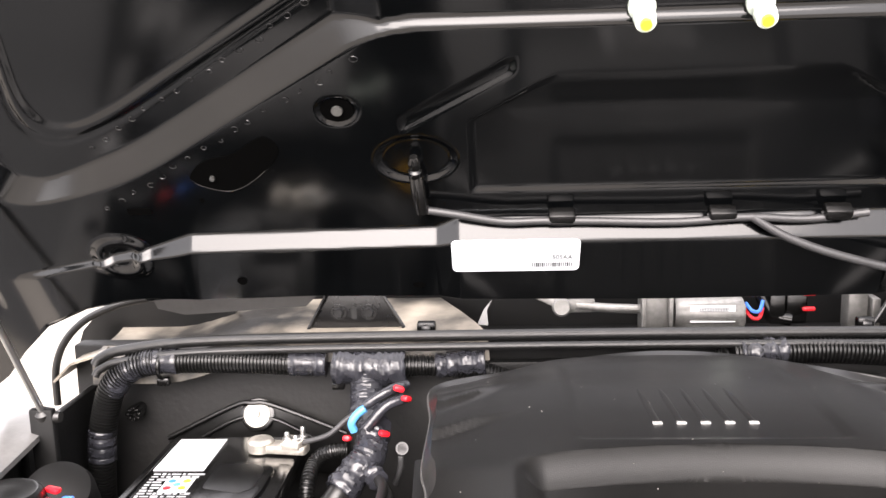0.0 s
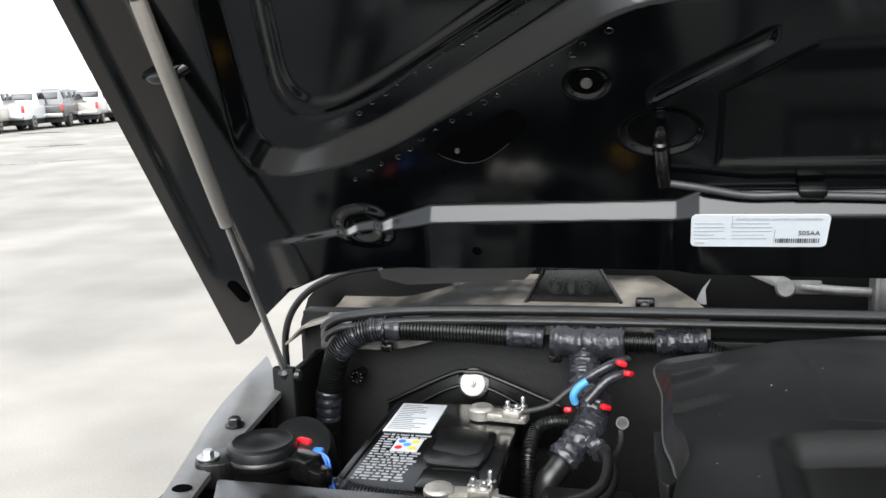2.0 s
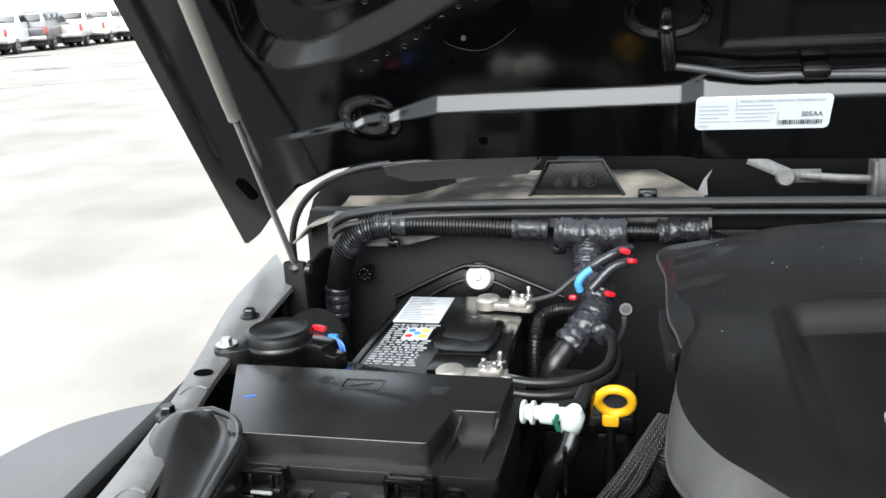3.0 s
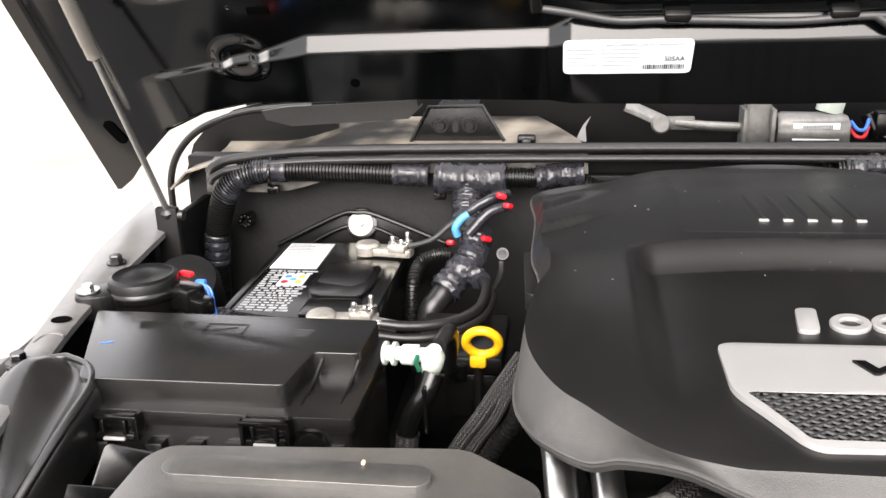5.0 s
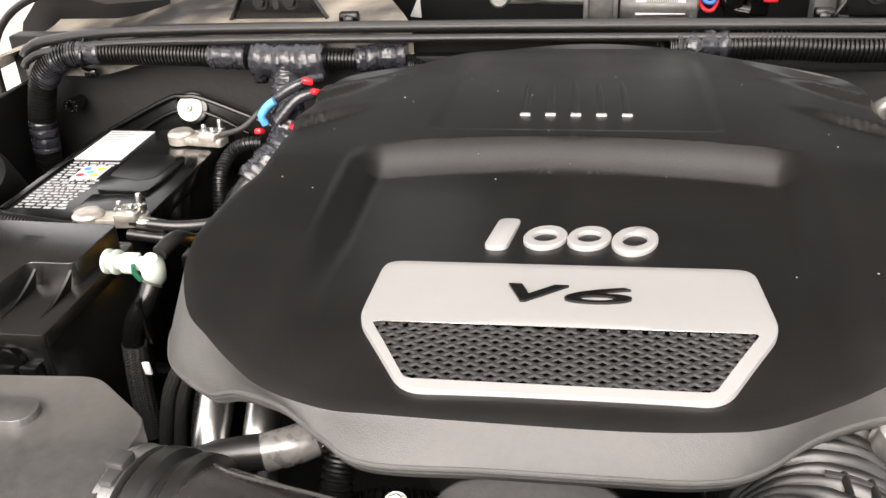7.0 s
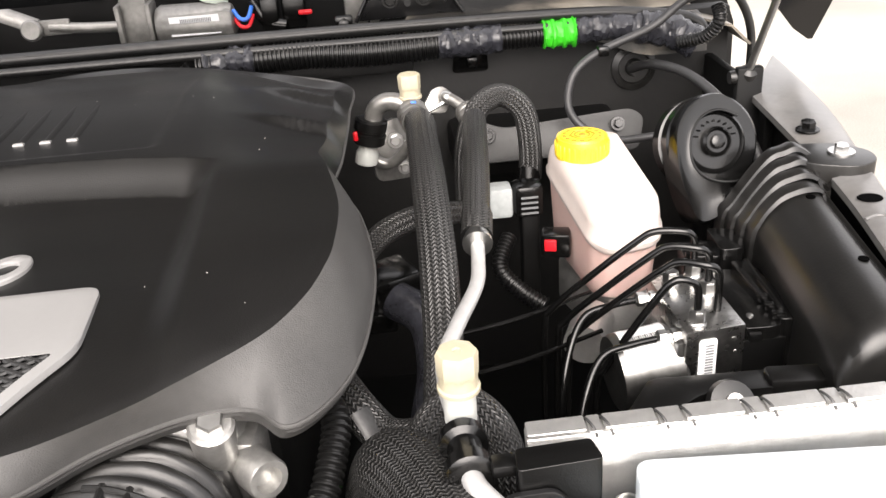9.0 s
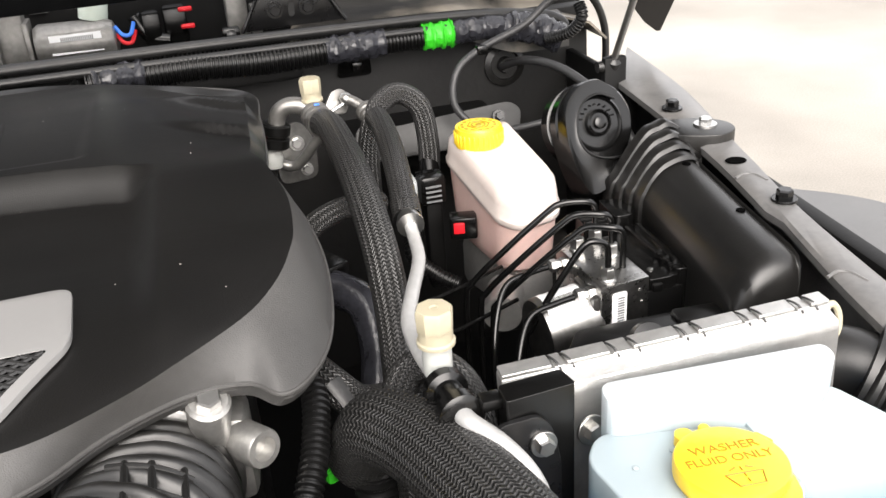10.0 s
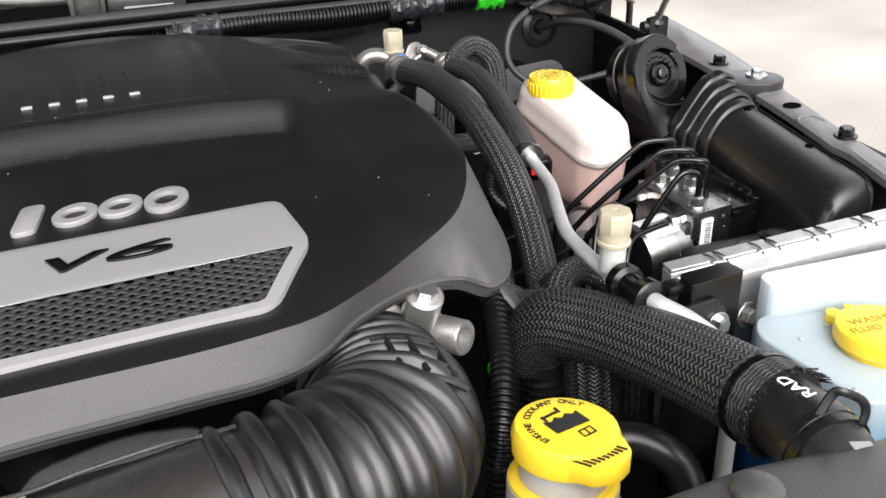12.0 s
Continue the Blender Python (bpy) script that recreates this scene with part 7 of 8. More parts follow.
solo("ignition_coil", s, GLOSSY, "dark coil pack under the cover edge", "coil")
s = Shape()
s.tube([(0.33, 0.68, 1.12), (0.355, 0.655, 1.11), (0.358, 0.62, 1.08), (0.345, 0.58, 1.04), (0.34, 0.56, 0.95)], 0.017, 16, 8)
solo("taped_hose", s, TAPE, "dark taped hose going down", "hose")
# bracket on the firewall behind the tank
s = Shape()
grey = material("dull grey steel", (0.035, 0.035, 0.0345), 0.5, 0.3, vary=0.3)
fb = thing("firewall_bracket", (0.53, 1.08, 1.0), "dull grey pressed steel bracket on the firewall", "bracket")
s.prism(corner_round([(0.42, -0.035), (0.43, 0.010), (0.45, 0.018), (0.48, 0.006), (0.60, 0.014), (0.64, 0.016), (0.655, 0.004), (0.645, -0.035)], 0.010), -0.003, 0.003, 0.002, pose(0, 1.03, 1.135, 65, 0, 0))
part("plate", s, grey, fb)
s = Shape()
s.box((0.53, 1.09, 1.10), (0.22, 0.11, 0.05), 0.01)
part("base", s, DARK, fb)
for x in (0.46, 0.62):
    hexbolt(fb, (x, 1.022, 1.136), (0, -0.9, 0.42), 0.006, FLANGE, "bolt", "", 1.5, 0.006)
# grommet, cables
grom = thing("grommet", (0.672, 1.135, 1.165), "round black rubber grommet in the firewall", "grommet")
s = Shape()
s.lathe([(0.030, 0), (0.030, 0.006), (0.022, 0.010), (0.020, 0.006), (0.012, 0.006), (0.010, 0.016)], axis((0.672, 1.142, 1.170), (0, -1, 0.1)), 32)
part("ring", s, RUBBER, grom)
s = Shape()
s.tube([(0.665, 1.125, 1.172), (0.675, 1.06, 1.195), (0.70, 1.0, 1.195), (0.72, 0.93, 1.175), (0.732, 0.87, 1.14), (0.735, 0.83, 1.09), (0.735, 0.82, 1.0)], 0.0058, 12, 8)
solo("hood_cable", s, CABLE, "grey cable from the firewall grommet", "cable")
s = Shape()
s.tube([(0.735, 1.02, 1.29), (0.70, 1.035, 1.275), (0.662, 1.035, 1.248), (0.60, 1.03, 1.226), (0.566, 1.02, 1.205), (0.556, 1.01, 1.17), (0.57, 1.0, 1.145), (0.60, 0.985, 1.13), (0.65, 0.96, 1.14), (0.70, 0.95, 1.15)], 0.0048, 12, 8)
solo("washer_hose", s, CABLE, "thin grey hose looped in front of the firewall", "hose")
s = Shape()
s.box((0.602, 1.03, 1.226), (0.014, 0.016, 0.012), 0.003)
solo("hose_clip", s, GLOSSY, "black clip on the thin hose", "clip")

# ---- right firewall loom ----
h2 = thing("wire_harness", (0.45, 1.09, 1.0), "ribbed black wire harness with green and grey tape", "wire harness")
s = Shape()
s.tube([(0.12, 1.085, 1.236), (0.24, 1.085, 1.240), (0.33, 1.085, 1.236), (0.42, 1.085, 1.238)], 0.0165, 16, 10, rib=0.0034, pitch=0.0052)
part("loom", s, LOOM, h2)
s = Shape()
s.tube([(0.42, 1.085, 1.238), (0.50, 1.085, 1.238), (0.545, 1.085, 1.238)], 0.0135, 16, 10, rib=0.0028, pitch=0.0048)
part("loom", s, LOOM, h2)
wrap([(0.13, 1.083, 1.238), (0.19, 1.083, 1.241)], 0.0165, h2)
wrap([(0.412, 1.083, 1.238), (0.45, 1.083, 1.238), (0.488, 1.083, 1.239)], 0.0172, h2, lump=0.0009)
wrap([(0.540, 1.084, 1.238), (0.582, 1.084, 1.239)], 0.0162, h2, label="bright green tape", mat=GREEN)
wrap([(0.580, 1.083, 1.239), (0.62, 1.083, 1.240), (0.665, 1.08, 1.238)], 0.0150, h2, lump=0.0008)
wrap([(0.660, 1.08, 1.238), (0.70, 1.075, 1.230), (0.728, 1.06, 1.215)], 0.0195, h2, lump=0.0010)
s = Shape()
s.tube([(0.70, 1.05, 1.222), (0.725, 1.03, 1.232), (0.738, 1.02, 1.252), (0.738, 1.03, 1.268)], 0.0075, 12, 6, rib=0.0012, pitch=0.004)
part("small_loom", s, LOOM, h2)
s = Shape()
s.prism(corner_round([(-0.024, -0.012), (0.024, -0.012), (0.022, 0.02), (-0.020, 0.02)], 0.006), -0.002, 0.002, 0.001, pose(0.455, 1.136, 1.197, 90, 0, 0))
s.box((0.456, 1.125, 1.202), (0.014, 0.02, 0.014), 0.003)
part("mount", s, GLOSSY, h2)

# ---- horn ----
horn = thing("horn", (0.66, 0.82, 1.0), "black disc horn with a curved trumpet", "horn")
HD = Vector((0.10, -0.92, 0.38)).normalized()
HC = Vector((0.652, 0.792, 1.193))
HM = axis(HC, HD)
s = Shape()
s.lathe([(0.040, -0.048), (0.046, -0.044), (0.046, -0.030), (0.041, -0.028), (0.041, -0.022), (0.047, -0.020), (0.047, -0.008), (0.044, -0.005), (0.030, -0.004)], HM, 48)
part("housing", s, GLOSSY, horn)
s = Shape()
s.lathe([(0.030, -0.008), (0.031, -0.001), (0.0285, 0.001), (0.026, -0.002), (0.0150, -0.002), (0.0145, 0.004), (0.0125, 0.006), (0.0105, 0.003), (0.0072, 0.003), (0.0068, 0.007), (0.005, 0.008)], HM, 44)
part("disc", s, GLOSSY, horn)
# snail-shaped trumpet: a crescent that widens to its mouth below
arm = [(0.028, 0.030), (0.006, 0.046), (-0.020, 0.042), (-0.040, 0.022), (-0.046, -0.012), (-0.041, -0.050), (-0.030, -0.076), (-0.006, -0.070), (0.022, -0.054), (0.038, -0.040)]
inn = [(0.022, 0.022), (0.004, 0.030), (-0.014, 0.026), (-0.026, 0.012), (-0.030, -0.008), (-0.027, -0.022), (-0.018, -0.032), (-0.004, -0.038), (0.014, -0.040), (0.030, -0.036)]
oa, ia = spline([(u, v, 0) for u, v in arm], 5), spline([(u, v, 0) for u, v in inn], 5)
s = Shape()
rows = []
for k, (o, i) in enumerate(zip(oa, ia)):
    t = k / (len(oa) - 1)
    h_ = 0.006 + 0.010 * t
    rows.append([HM @ Vector((o.x, o.y, -0.022)), HM @ Vector((o.x, o.y, h_ * 0.6)), HM @ o.lerp(i, 0.08).xy.to_3d() + HD * h_,
                 HM @ o.lerp(i, 0.35).xy.to_3d() + HD * (h_ * (1 - 0.55 * t)), HM @ o.lerp(i, 0.7).xy.to_3d() + HD * (h_ * (1 - 0.75 * t)), HM @ o.lerp(i, 0.95).xy.to_3d() + HD * (h_ * (0.9 - 0.3 * t)), HM @ i.xy.to_3d() + HD * 0.004, HM @ i.xy.to_3d() - HD * 0.012])
s.sheet(rows, 0.0015)
part("trumpet", s, GLOSSY, horn, crease=50)
s = Shape()
s.tube([HM @ i.xy.to_3d() + HD * (0.006 + 0.004 * k / len(ia)) for k, i in enumerate(ia)], 0.0013, 8, 1, smooth=False)
part("rim", s, PLASTIC, horn)
for k in range(9):
    a = radians(15 + 18 * k)
    s = Shape()
    s.box(HM @ Vector((0.0205 * math.cos(a), 0.0205 * math.sin(a), -0.0012)), (0.0045, 0.0010, 0.0014), 0, turn=math.degrees(a))
    part("moulded_mark", s, PLASTIC, horn)
s = Shape()
s.box((0.68, 0.86, 1.10), (0.016, 0.03, 0.2), 0.003)
s.box((0.672, 0.845, 1.17), (0.020, 0.03, 0.016), 0.003)
part("bracket", s, DARK, horn)

# ---- air duct on the fender ----
duct = thing("fender_duct", (0.69, 0.6, 0.9), "black plastic duct with stepped ribs at its end", "duct")


def duct_row(y, edge, top, grow=0.0, drop=0.17, lean=0.0):
    """A slice: steep outer wall, flat crown, round shoulder and long inner wall."""
    pts = [(0.004 + grow, -drop), (0.004 + grow, -0.016), (0.001 + grow, -0.004), (-0.008, 0.0 + grow), (-0.024, -0.0015 + grow), (-0.040, -0.009 + grow), (-0.053 - grow * 0.7, -0.026), (-0.058 - grow, -0.052), (-0.059 - grow, -drop)]
    sm = spline([(a, 0, b) for a, b in pts], 5)
    return [(edge + p.x, y + lean * p.z, top + p.z) for p in sm]


s = Shape()
s.sheet([duct_row(0.489, 0.684, 1.120), duct_row(0.490, 0.686, 1.146), duct_row(0.494, 0.688, 1.158), duct_row(0.502, 0.690, 1.1645), duct_row(0.515, 0.692, 1.1665), duct_row(0.55, 0.696, 1.1675), duct_row(0.60, 0.702, 1.169), duct_row(0.65, 0.708, 1.1715), duct_row(0.70, 0.714, 1.174), duct_row(0.76, 0.722, 1.176)], 0.002)
part("body", s, DUCT, duct)
for k in range(4):
    s = Shape()
    y = 0.694 + 0.0165 * k
    g = 0.005 + 0.0058 * k
    e = 0.714 + 0.003 * k
    s.sheet([duct_row(y, e, 1.176, g - 0.005), duct_row(y + 0.002, e, 1.176, g - 0.001), duct_row(y + 0.006, e, 1.176, g), duct_row(y + 0.013, e, 1.176, g), duct_row(y + 0.016, e, 1.176, g - 0.001)])
    part("rib", s, DUCT, duct)
s = Shape()
s.prism(corner_round([(0.700, 0.745), (0.716, 0.722), (0.752, 0.706), (0.776, 0.718), (0.780, 0.742), (0.760, 0.766), (0.715, 0.775)], 0.014), 1.172, 1.1905, 0.004, seg=3)
part("ear", s, DUCT, duct)
s = Shape()
s.prism([(0.0, 0.0), (0.050, 0.0), (0.0, 0.020)], -0.0015, 0.0015, 0, pose(0.722, 0.735, 1.169, 90, 0, -100))
part("gusset", s, DUCT, duct)
hexbolt(duct, (0.752, 0.742, 1.1905), (0, 0, 1), 0.0065, BRIGHT, "screw", "bright silver screw", 1.9, 0.007)
for x, y, z in ((0.7005, 0.690, 1.1738), (0.6925, 0.583, 1.1690)):
    s = Shape()
    s.lathe([(0.0042, 0), (0.0042, 0.0012)], axis((x, y, z - 0.0006), (0.0, 0, 1)), 16)
    part("hole", s, HOLESHADE, duct)
s = Shape()
s.lathe([(0.010, 0), (0.010, 0.0012)], axis((0.6490, 0.665, 1.112), (-1, 0, 0.1)) @ Matrix.Diagonal((1.3, 0.8, 1, 1)), 16)
part("hole", s, HOLESHADE, duct)
# ribbed hose in front of it
s = Shape()
s.tube([(0.640, 0.415, 1.128), (0.660, 0.398, 1.132), (0.672, 0.385, 1.130)], 0.026, 28, 5)
s.tube([(0.668, 0.388, 1.127), (0.676, 0.380, 1.124)], 0.040, 32, 2)
s.tube([(0.672, 0.384, 1.124), (0.690, 0.362, 1.116), (0.704, 0.330, 1.106), (0.712, 0.28, 1.09), (0.715, 0.2, 1.07)], 0.0425, 36, 10, rib=0.0045, pitch=0.0115)
solo("fresh_air_hose", s, RUBBER, "ribbed black rubber air hose at the fender", "hose")

# ---- plastic panel over the radiator ----
front = thing("radiator_cover", (0.1, 0.1, 1.05), "smooth dark plastic cover over the radiator", "cover panel")
s = Shape()
rows = []
for k in range(41):
    x = 0.08 + 0.36 * k / 40
    edge = table(x, [(0.08, 0.190), (0.24, 0.198), (0.30, 0.200), (0.36, 0.192), (0.41, 0.185), (0.425, 0.178), (0.434, 0.165), (0.44, 0.13)])
    low = 0.05 * blend(0, 1, (x - 0.425) / 0.015)
    rows.append([(x, edge - 0.002, 1.12), (x, edge, 1.185 - low), (x, edge - 0.004, 1.199 - low), (x, edge - 0.014, 1.206 - low * 0.8), (x, edge - 0.05, 1.212 - low * 0.8), (x, edge - 0.12, 1.205 - low * 0.8), (x, edge - 0.20, 1.16 - low)])
s.sheet(rows, 0.003)
part("panel", s, PANEL, front)
s = Shape()
s.lathe([(0.013, 0), (0.012, 0.003), (0.008, 0.005), (0.003, 0.0056)], axis((0.287, 0.172, 1.2095), (0, 0, 1)), 24)
part("push_pin", s, PANEL, front)
s = Shape()
s.box((0.26, 0.08, 1.06), (0.3, 0.05, 0.24), 0.01)
part("support", s, DARK, front)

# ---- hood fittings ----
s = Shape()
pts = [on_hood(x, hood_rear(x) + 0.001, 0.001) for x in [-0.60 + 1.2 * i / 40 for i in range(41)]]
s.tube(pts, 0.0028, 8, 1)
part("rear_lip", s, PAINT, hood)
s = Shape()
s.prism(rounded(-0.234, 0.2215, -0.098, 0.2685, 0.006), 0.0, 0.0008, 0, hood_pose(0, 0, 0.0232))
label = part("emission_label", s, LABELPAPER, hood, "white printed label with rounded corners")
lettering("lettering", "VEHICLE EMISSION CONTROL INFORMATION", hood_pose(-0.148, 0.2620, 0.0244), 0.0048, LABELINK, label, 0.0001, width=0.084)
lettering("lettering", "505AA", hood_pose(-0.1165, 0.2420, 0.0244), 0.0095, INK, label, 0.0001, width=0.021)
rnd = random.Random(5)
for j in range(5):
    for x0, x1 in ((-0.231, -0.197), (-0.193, -0.152)):
        s = Shape()
        w = (x1 - x0) * rnd.uniform(0.6, 1.0)
        s.box((0, 0, 0), (w, 0.0010, 0.0003), 0)
        s.bm.transform(hood_pose(x0 + w / 2, 0.2560 - 0.0055 * j, 0.0243))
        part("print_bar", s, LABELINK, label)
for k in range(20):
    s = Shape()
    s.box((0, 0, 0), (rnd.choice((0.0009, 0.0016)), 0.0065, 0.0003), 0)
    s.bm.transform(hood_pose(-0.148 + 0.0022 * k, 0.2310, 0.0243))
    part("barcode_bar", s, INK, label)
for x, w, y0 in ((-0.15, 0.0007, 0.238), (-0.193, 0.0005, 0.2585)):
    s = Shape()
    s.box((0, 0, 0), (w, 0.018, 0.0003), 0)
    s.bm.transform(hood_pose(x, y0, 0.0243))
    part("print_rule", s, LABELINK, label)
s = Shape()
s.box((0, 0, 0), (0.010, 0.004, 0.0003), 0)
s.bm.transform(hood_pose(-0.225, 0.2275, 0.0243))
part("print_bar", s, PAPER, label)
# washer nozzle and hose
s = Shape()
s.tube([on_hood(-0.262, 0.302, 0.012), on_hood(-0.264, 0.325, 0.012), on_hood(-0.266, 0.345, 0.004)], 0.0075, 14, 4)
s.lathe([(0.006, 0), (0.0075, 0.003), (0.0075, 0.008), (0.005, 0.010), (0.0065, 0.014), (0.0065, 0.02), (0.004, 0.026)], axis(on_hood(-0.266, 0.343, 0.006), Vector(on_hood(0, 1)) - Vector(on_hood(0, 0))), 12)
part("washer_nozzle", s, GLOSSY, hood, "small washer nozzle")
s = Shape()
s.tube([on_hood(-0.262, 0.303, 0.012), on_hood(-0.23, 0.298, 0.014), on_hood(-0.18, 0.288, 0.016), on_hood(-0.135, 0.288, 0.016), on_hood(-0.08, 0.286, 0.016), on_hood(0.0, 0.284, 0.017), on_hood(0.07, 0.288, 0.016), on_hood(0.13, 0.284, 0.016), on_hood(0.19, 0.290, 0.014)], 0.0042, 10, 8)
part("washer_hose", s, CABLE, hood, "grey rubber washer hose")
s = Shape()
s.tube([on_hood(0.075, 0.288, 0.016), on_hood(0.11, 0.272, 0.03), on_hood(0.17, 0.252, 0.04), on_hood(0.26, 0.225, 0.04), on_hood(0.42, 0.20, 0.04), on_hood(0.60, 0.17, 0.03), on_hood(0.70, 0.12, 0.0)], 0.0045, 10, 8)
part("washer_hose", s, CABLE, hood, "grey rubber washer hose")
for x in (-0.118, 0.045, 0.16):
    s = Shape()
    s.box((0, 0, 0), (0.028, 0.014, 0.016), 0.003)
    s.bm.transform(hood_pose(x, 0.290, 0.012))
    part("hose_clip", s, GLOSSY, hood)
for x in (-0.057, 0.043):
    s = Shape()
    s.lathe([(0.012, 0), (0.012, 0.008), (0.008, 0.010), (0.008, 0.02), (0.010, 0.022), (0.009, 0.032)], hood_pose(x, 0.520, -0.01), 18)
    b = part("bump_stop", s, NYLON, hood, "pale plastic bump stop")
    s = Shape()
    s.lathe([(0.005, 0.03), (0.005, 0.036)], hood_pose(x, 0.520, -0.01), 12)
    part("tip", s, YELLOW, b)
# black plates for the dark of openings, rivets and sealer near the corners
for side in (-1, 1):
    bean = spline([(0.499, 0.345, 0), (0.488, 0.331, 0), (0.457, 0.325, 0), (0.424, 0.346, 0), (0.401, 0.376, 0), (0.415, 0.394, 0), (0.448, 0.374, 0), (0.480, 0.365, 0)], 6, True)
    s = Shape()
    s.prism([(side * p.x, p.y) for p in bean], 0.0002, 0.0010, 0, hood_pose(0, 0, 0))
    part("opening", s, HOLESHADE, hood)
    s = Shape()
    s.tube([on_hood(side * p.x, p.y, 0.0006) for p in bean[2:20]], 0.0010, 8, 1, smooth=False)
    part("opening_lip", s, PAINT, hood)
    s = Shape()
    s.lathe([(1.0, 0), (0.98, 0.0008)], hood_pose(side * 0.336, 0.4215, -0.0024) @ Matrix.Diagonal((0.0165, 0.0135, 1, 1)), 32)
    part("opening", s, HOLESHADE, hood)
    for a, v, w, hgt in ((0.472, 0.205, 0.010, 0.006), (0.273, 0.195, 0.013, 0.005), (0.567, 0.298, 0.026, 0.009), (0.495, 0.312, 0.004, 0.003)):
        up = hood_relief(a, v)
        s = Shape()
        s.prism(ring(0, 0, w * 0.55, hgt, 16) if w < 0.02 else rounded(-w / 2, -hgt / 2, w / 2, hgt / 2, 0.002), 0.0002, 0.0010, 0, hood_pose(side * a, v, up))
        part("opening", s, HOLESHADE, hood)
    for x, s_, r in ((0.476, 0.343, 0.0030), (0.336, 0.4215, 0.006)):
        s = Shape()
        s.lathe([(r, 0), (r * 0.9, 0.003)], hood_pose(side * x, s_, 0.0008 if x > 0.4 else -0.0026), 16)
        part("rivet", s, STEEL, hood)
    s = Shape()
    s.prism(rounded(-0.008, -0.02, 0.008, 0.02, 0.007), 0, 0.001, 0, hood_pose(side * 0.815, 0.105, 0.001, side * -16))
    part("slot", s, HOLESHADE, hood)
    s = Shape()
    s.tube([on_hood(side * 0.800, 0.448, -0.006), on_hood(side * 0.785, 0.452, 0.003), on_hood(side * 0.765, 0.456, 0.003), on_hood(side * 0.750, 0.459, -0.006)], 0.008, 12, 6)
    part("stiffener", s, PAINT, hood)
    # seam beads along the slanted beam
    rr = random.Random(11 + side)
    for k in range(17):
        u = k / 16
        a = 0.60 - 0.285 * u
        for off in (-0.002, 0.066):
            s = Shape()
            c = (side * (a + rr.uniform(-0.004, 0.004)), hood_line(a) - 0.010 + off + rr.uniform(-0.002, 0.002))
            n_ = hood_relief(*c) + 0.0004
            start, size = rr.uniform(0, 6.28), rr.uniform(0.0022, 0.0038)
            s.tube([on_hood(c[0] + size * math.cos(q), c[1] + size * 0.8 * math.sin(q), n_) for q in [start + 0.5 * i for i in range(rr.randint(7, 13))]], 0.00045, 5, 1)
            part("sealer_spot", s, FLANGE, hood)
# hinge gutters seen under the rear edge
for side in (-1, 1):
    s = Shape()
    s.sheet([[(side * 0.665, 1.115, 1.312), (side * 0.66, 1.118, 1.300), (side * 0.66, 1.15, 1.30)], [(side * 0.625, 1.115, 1.318), (side * 0.622, 1.118, 1.291), (side * 0.622, 1.15, 1.291)], [(side * 0.455, 1.115, 1.325), (side * 0.452, 1.118, 1.301), (side * 0.452, 1.15, 1.301)], [(side * 0.44, 1.115, 1.328), (side * 0.437, 1.118, 1.315), (side * 0.437, 1.15, 1.315)]], 0.002)
    # grey material paints in the reflection on the glossy gutter
    part("hinge_gutter", s, PANEL, hood, "edge of the hinge gutter, grey for its reflected light")
    s = Shape()
    tr = [(-0.068, 1.264), (-0.040, 1.314), (0.036, 1.316), (0.066, 1.266)]
    s.prism(corner_round([(dx, z) for dx, z in tr], 0.008), -0.003, 0.003, 0.0015, pose(side * 0.383, 1.128, 0, 90, 0, 0))
    hinge = part("hinge_plate", s, FLANGE, hood, "black hinge plate with two bolts")
    s = Shape()
    s.tube([(side * 0.383 + dx, 1.123, z) for dx, z in tr], 0.0028, 8, 1, smooth=False)
    part("edge", s, FLANGE, hinge)
    for dx in (-0.024, 0.018):
        hexbolt(hinge, (side * 0.383 + dx, 1.1245, 1.288), (0, -1, 0), 0.0075, FLANGE, "bolt", "", 1.5, 0.008)
    # ink-black plate paints the dark of the slot
    s = Shape()
    s.prism(rounded(-0.004, -0.009, 0.004, 0.009, 0.0038), 0, 0.0008, 0, pose(side * 0.383 - 0.003, 1.1242, 1.287, 90, 0, 0))
    part("slot", s, INK, hinge)
    s = Shape()
    s.box((side * 0.383, 1.16, 1.31), (0.06, 0.06, 0.012), 0.004)
    part("arm", s, FLANGE, hinge)
    # rounded body edge outside the tray
    s = Shape()
    s.tube([(side * 0.832, 1.14, 1.15), (side * 0.830, 1.14, 1.20), (side * 0.815, 1.14, 1.24), (side * 0.785, 1.14, 1.272), (side * 0.744, 1.14, 1.293), (side * 0.69, 1.145, 1.306), (side * 0.60, 1.15, 1.312)], 0.0055, 12, 8, flat=1.0)
    part("body_edge_seal", s, RUBBER, body)
    s = Shape()
    s.sheet([[(side * 0.745, y, 1.238), (side * 0.785, y, 1.226), (side * 0.812, y, 1.200)] for y in (1.095, 1.12, 1.15, 1.2)], 0.003)
    part("cowl_side", s, DUSTY, body)
    s = Shape()
    s.prism([(side * x, z) for x, z in ((0.58, 1.10), (0.836, 1.10), (0.834, 1.20), (0.818, 1.242), (0.788, 1.274), (0.746, 1.296), (0.69, 1.309), (0.58, 1.315))], -0.004, 0.004, 0, pose(0, 1.215, 0, 90, 0, 0))
    part("cowl_end", s, PLASTIC, body)

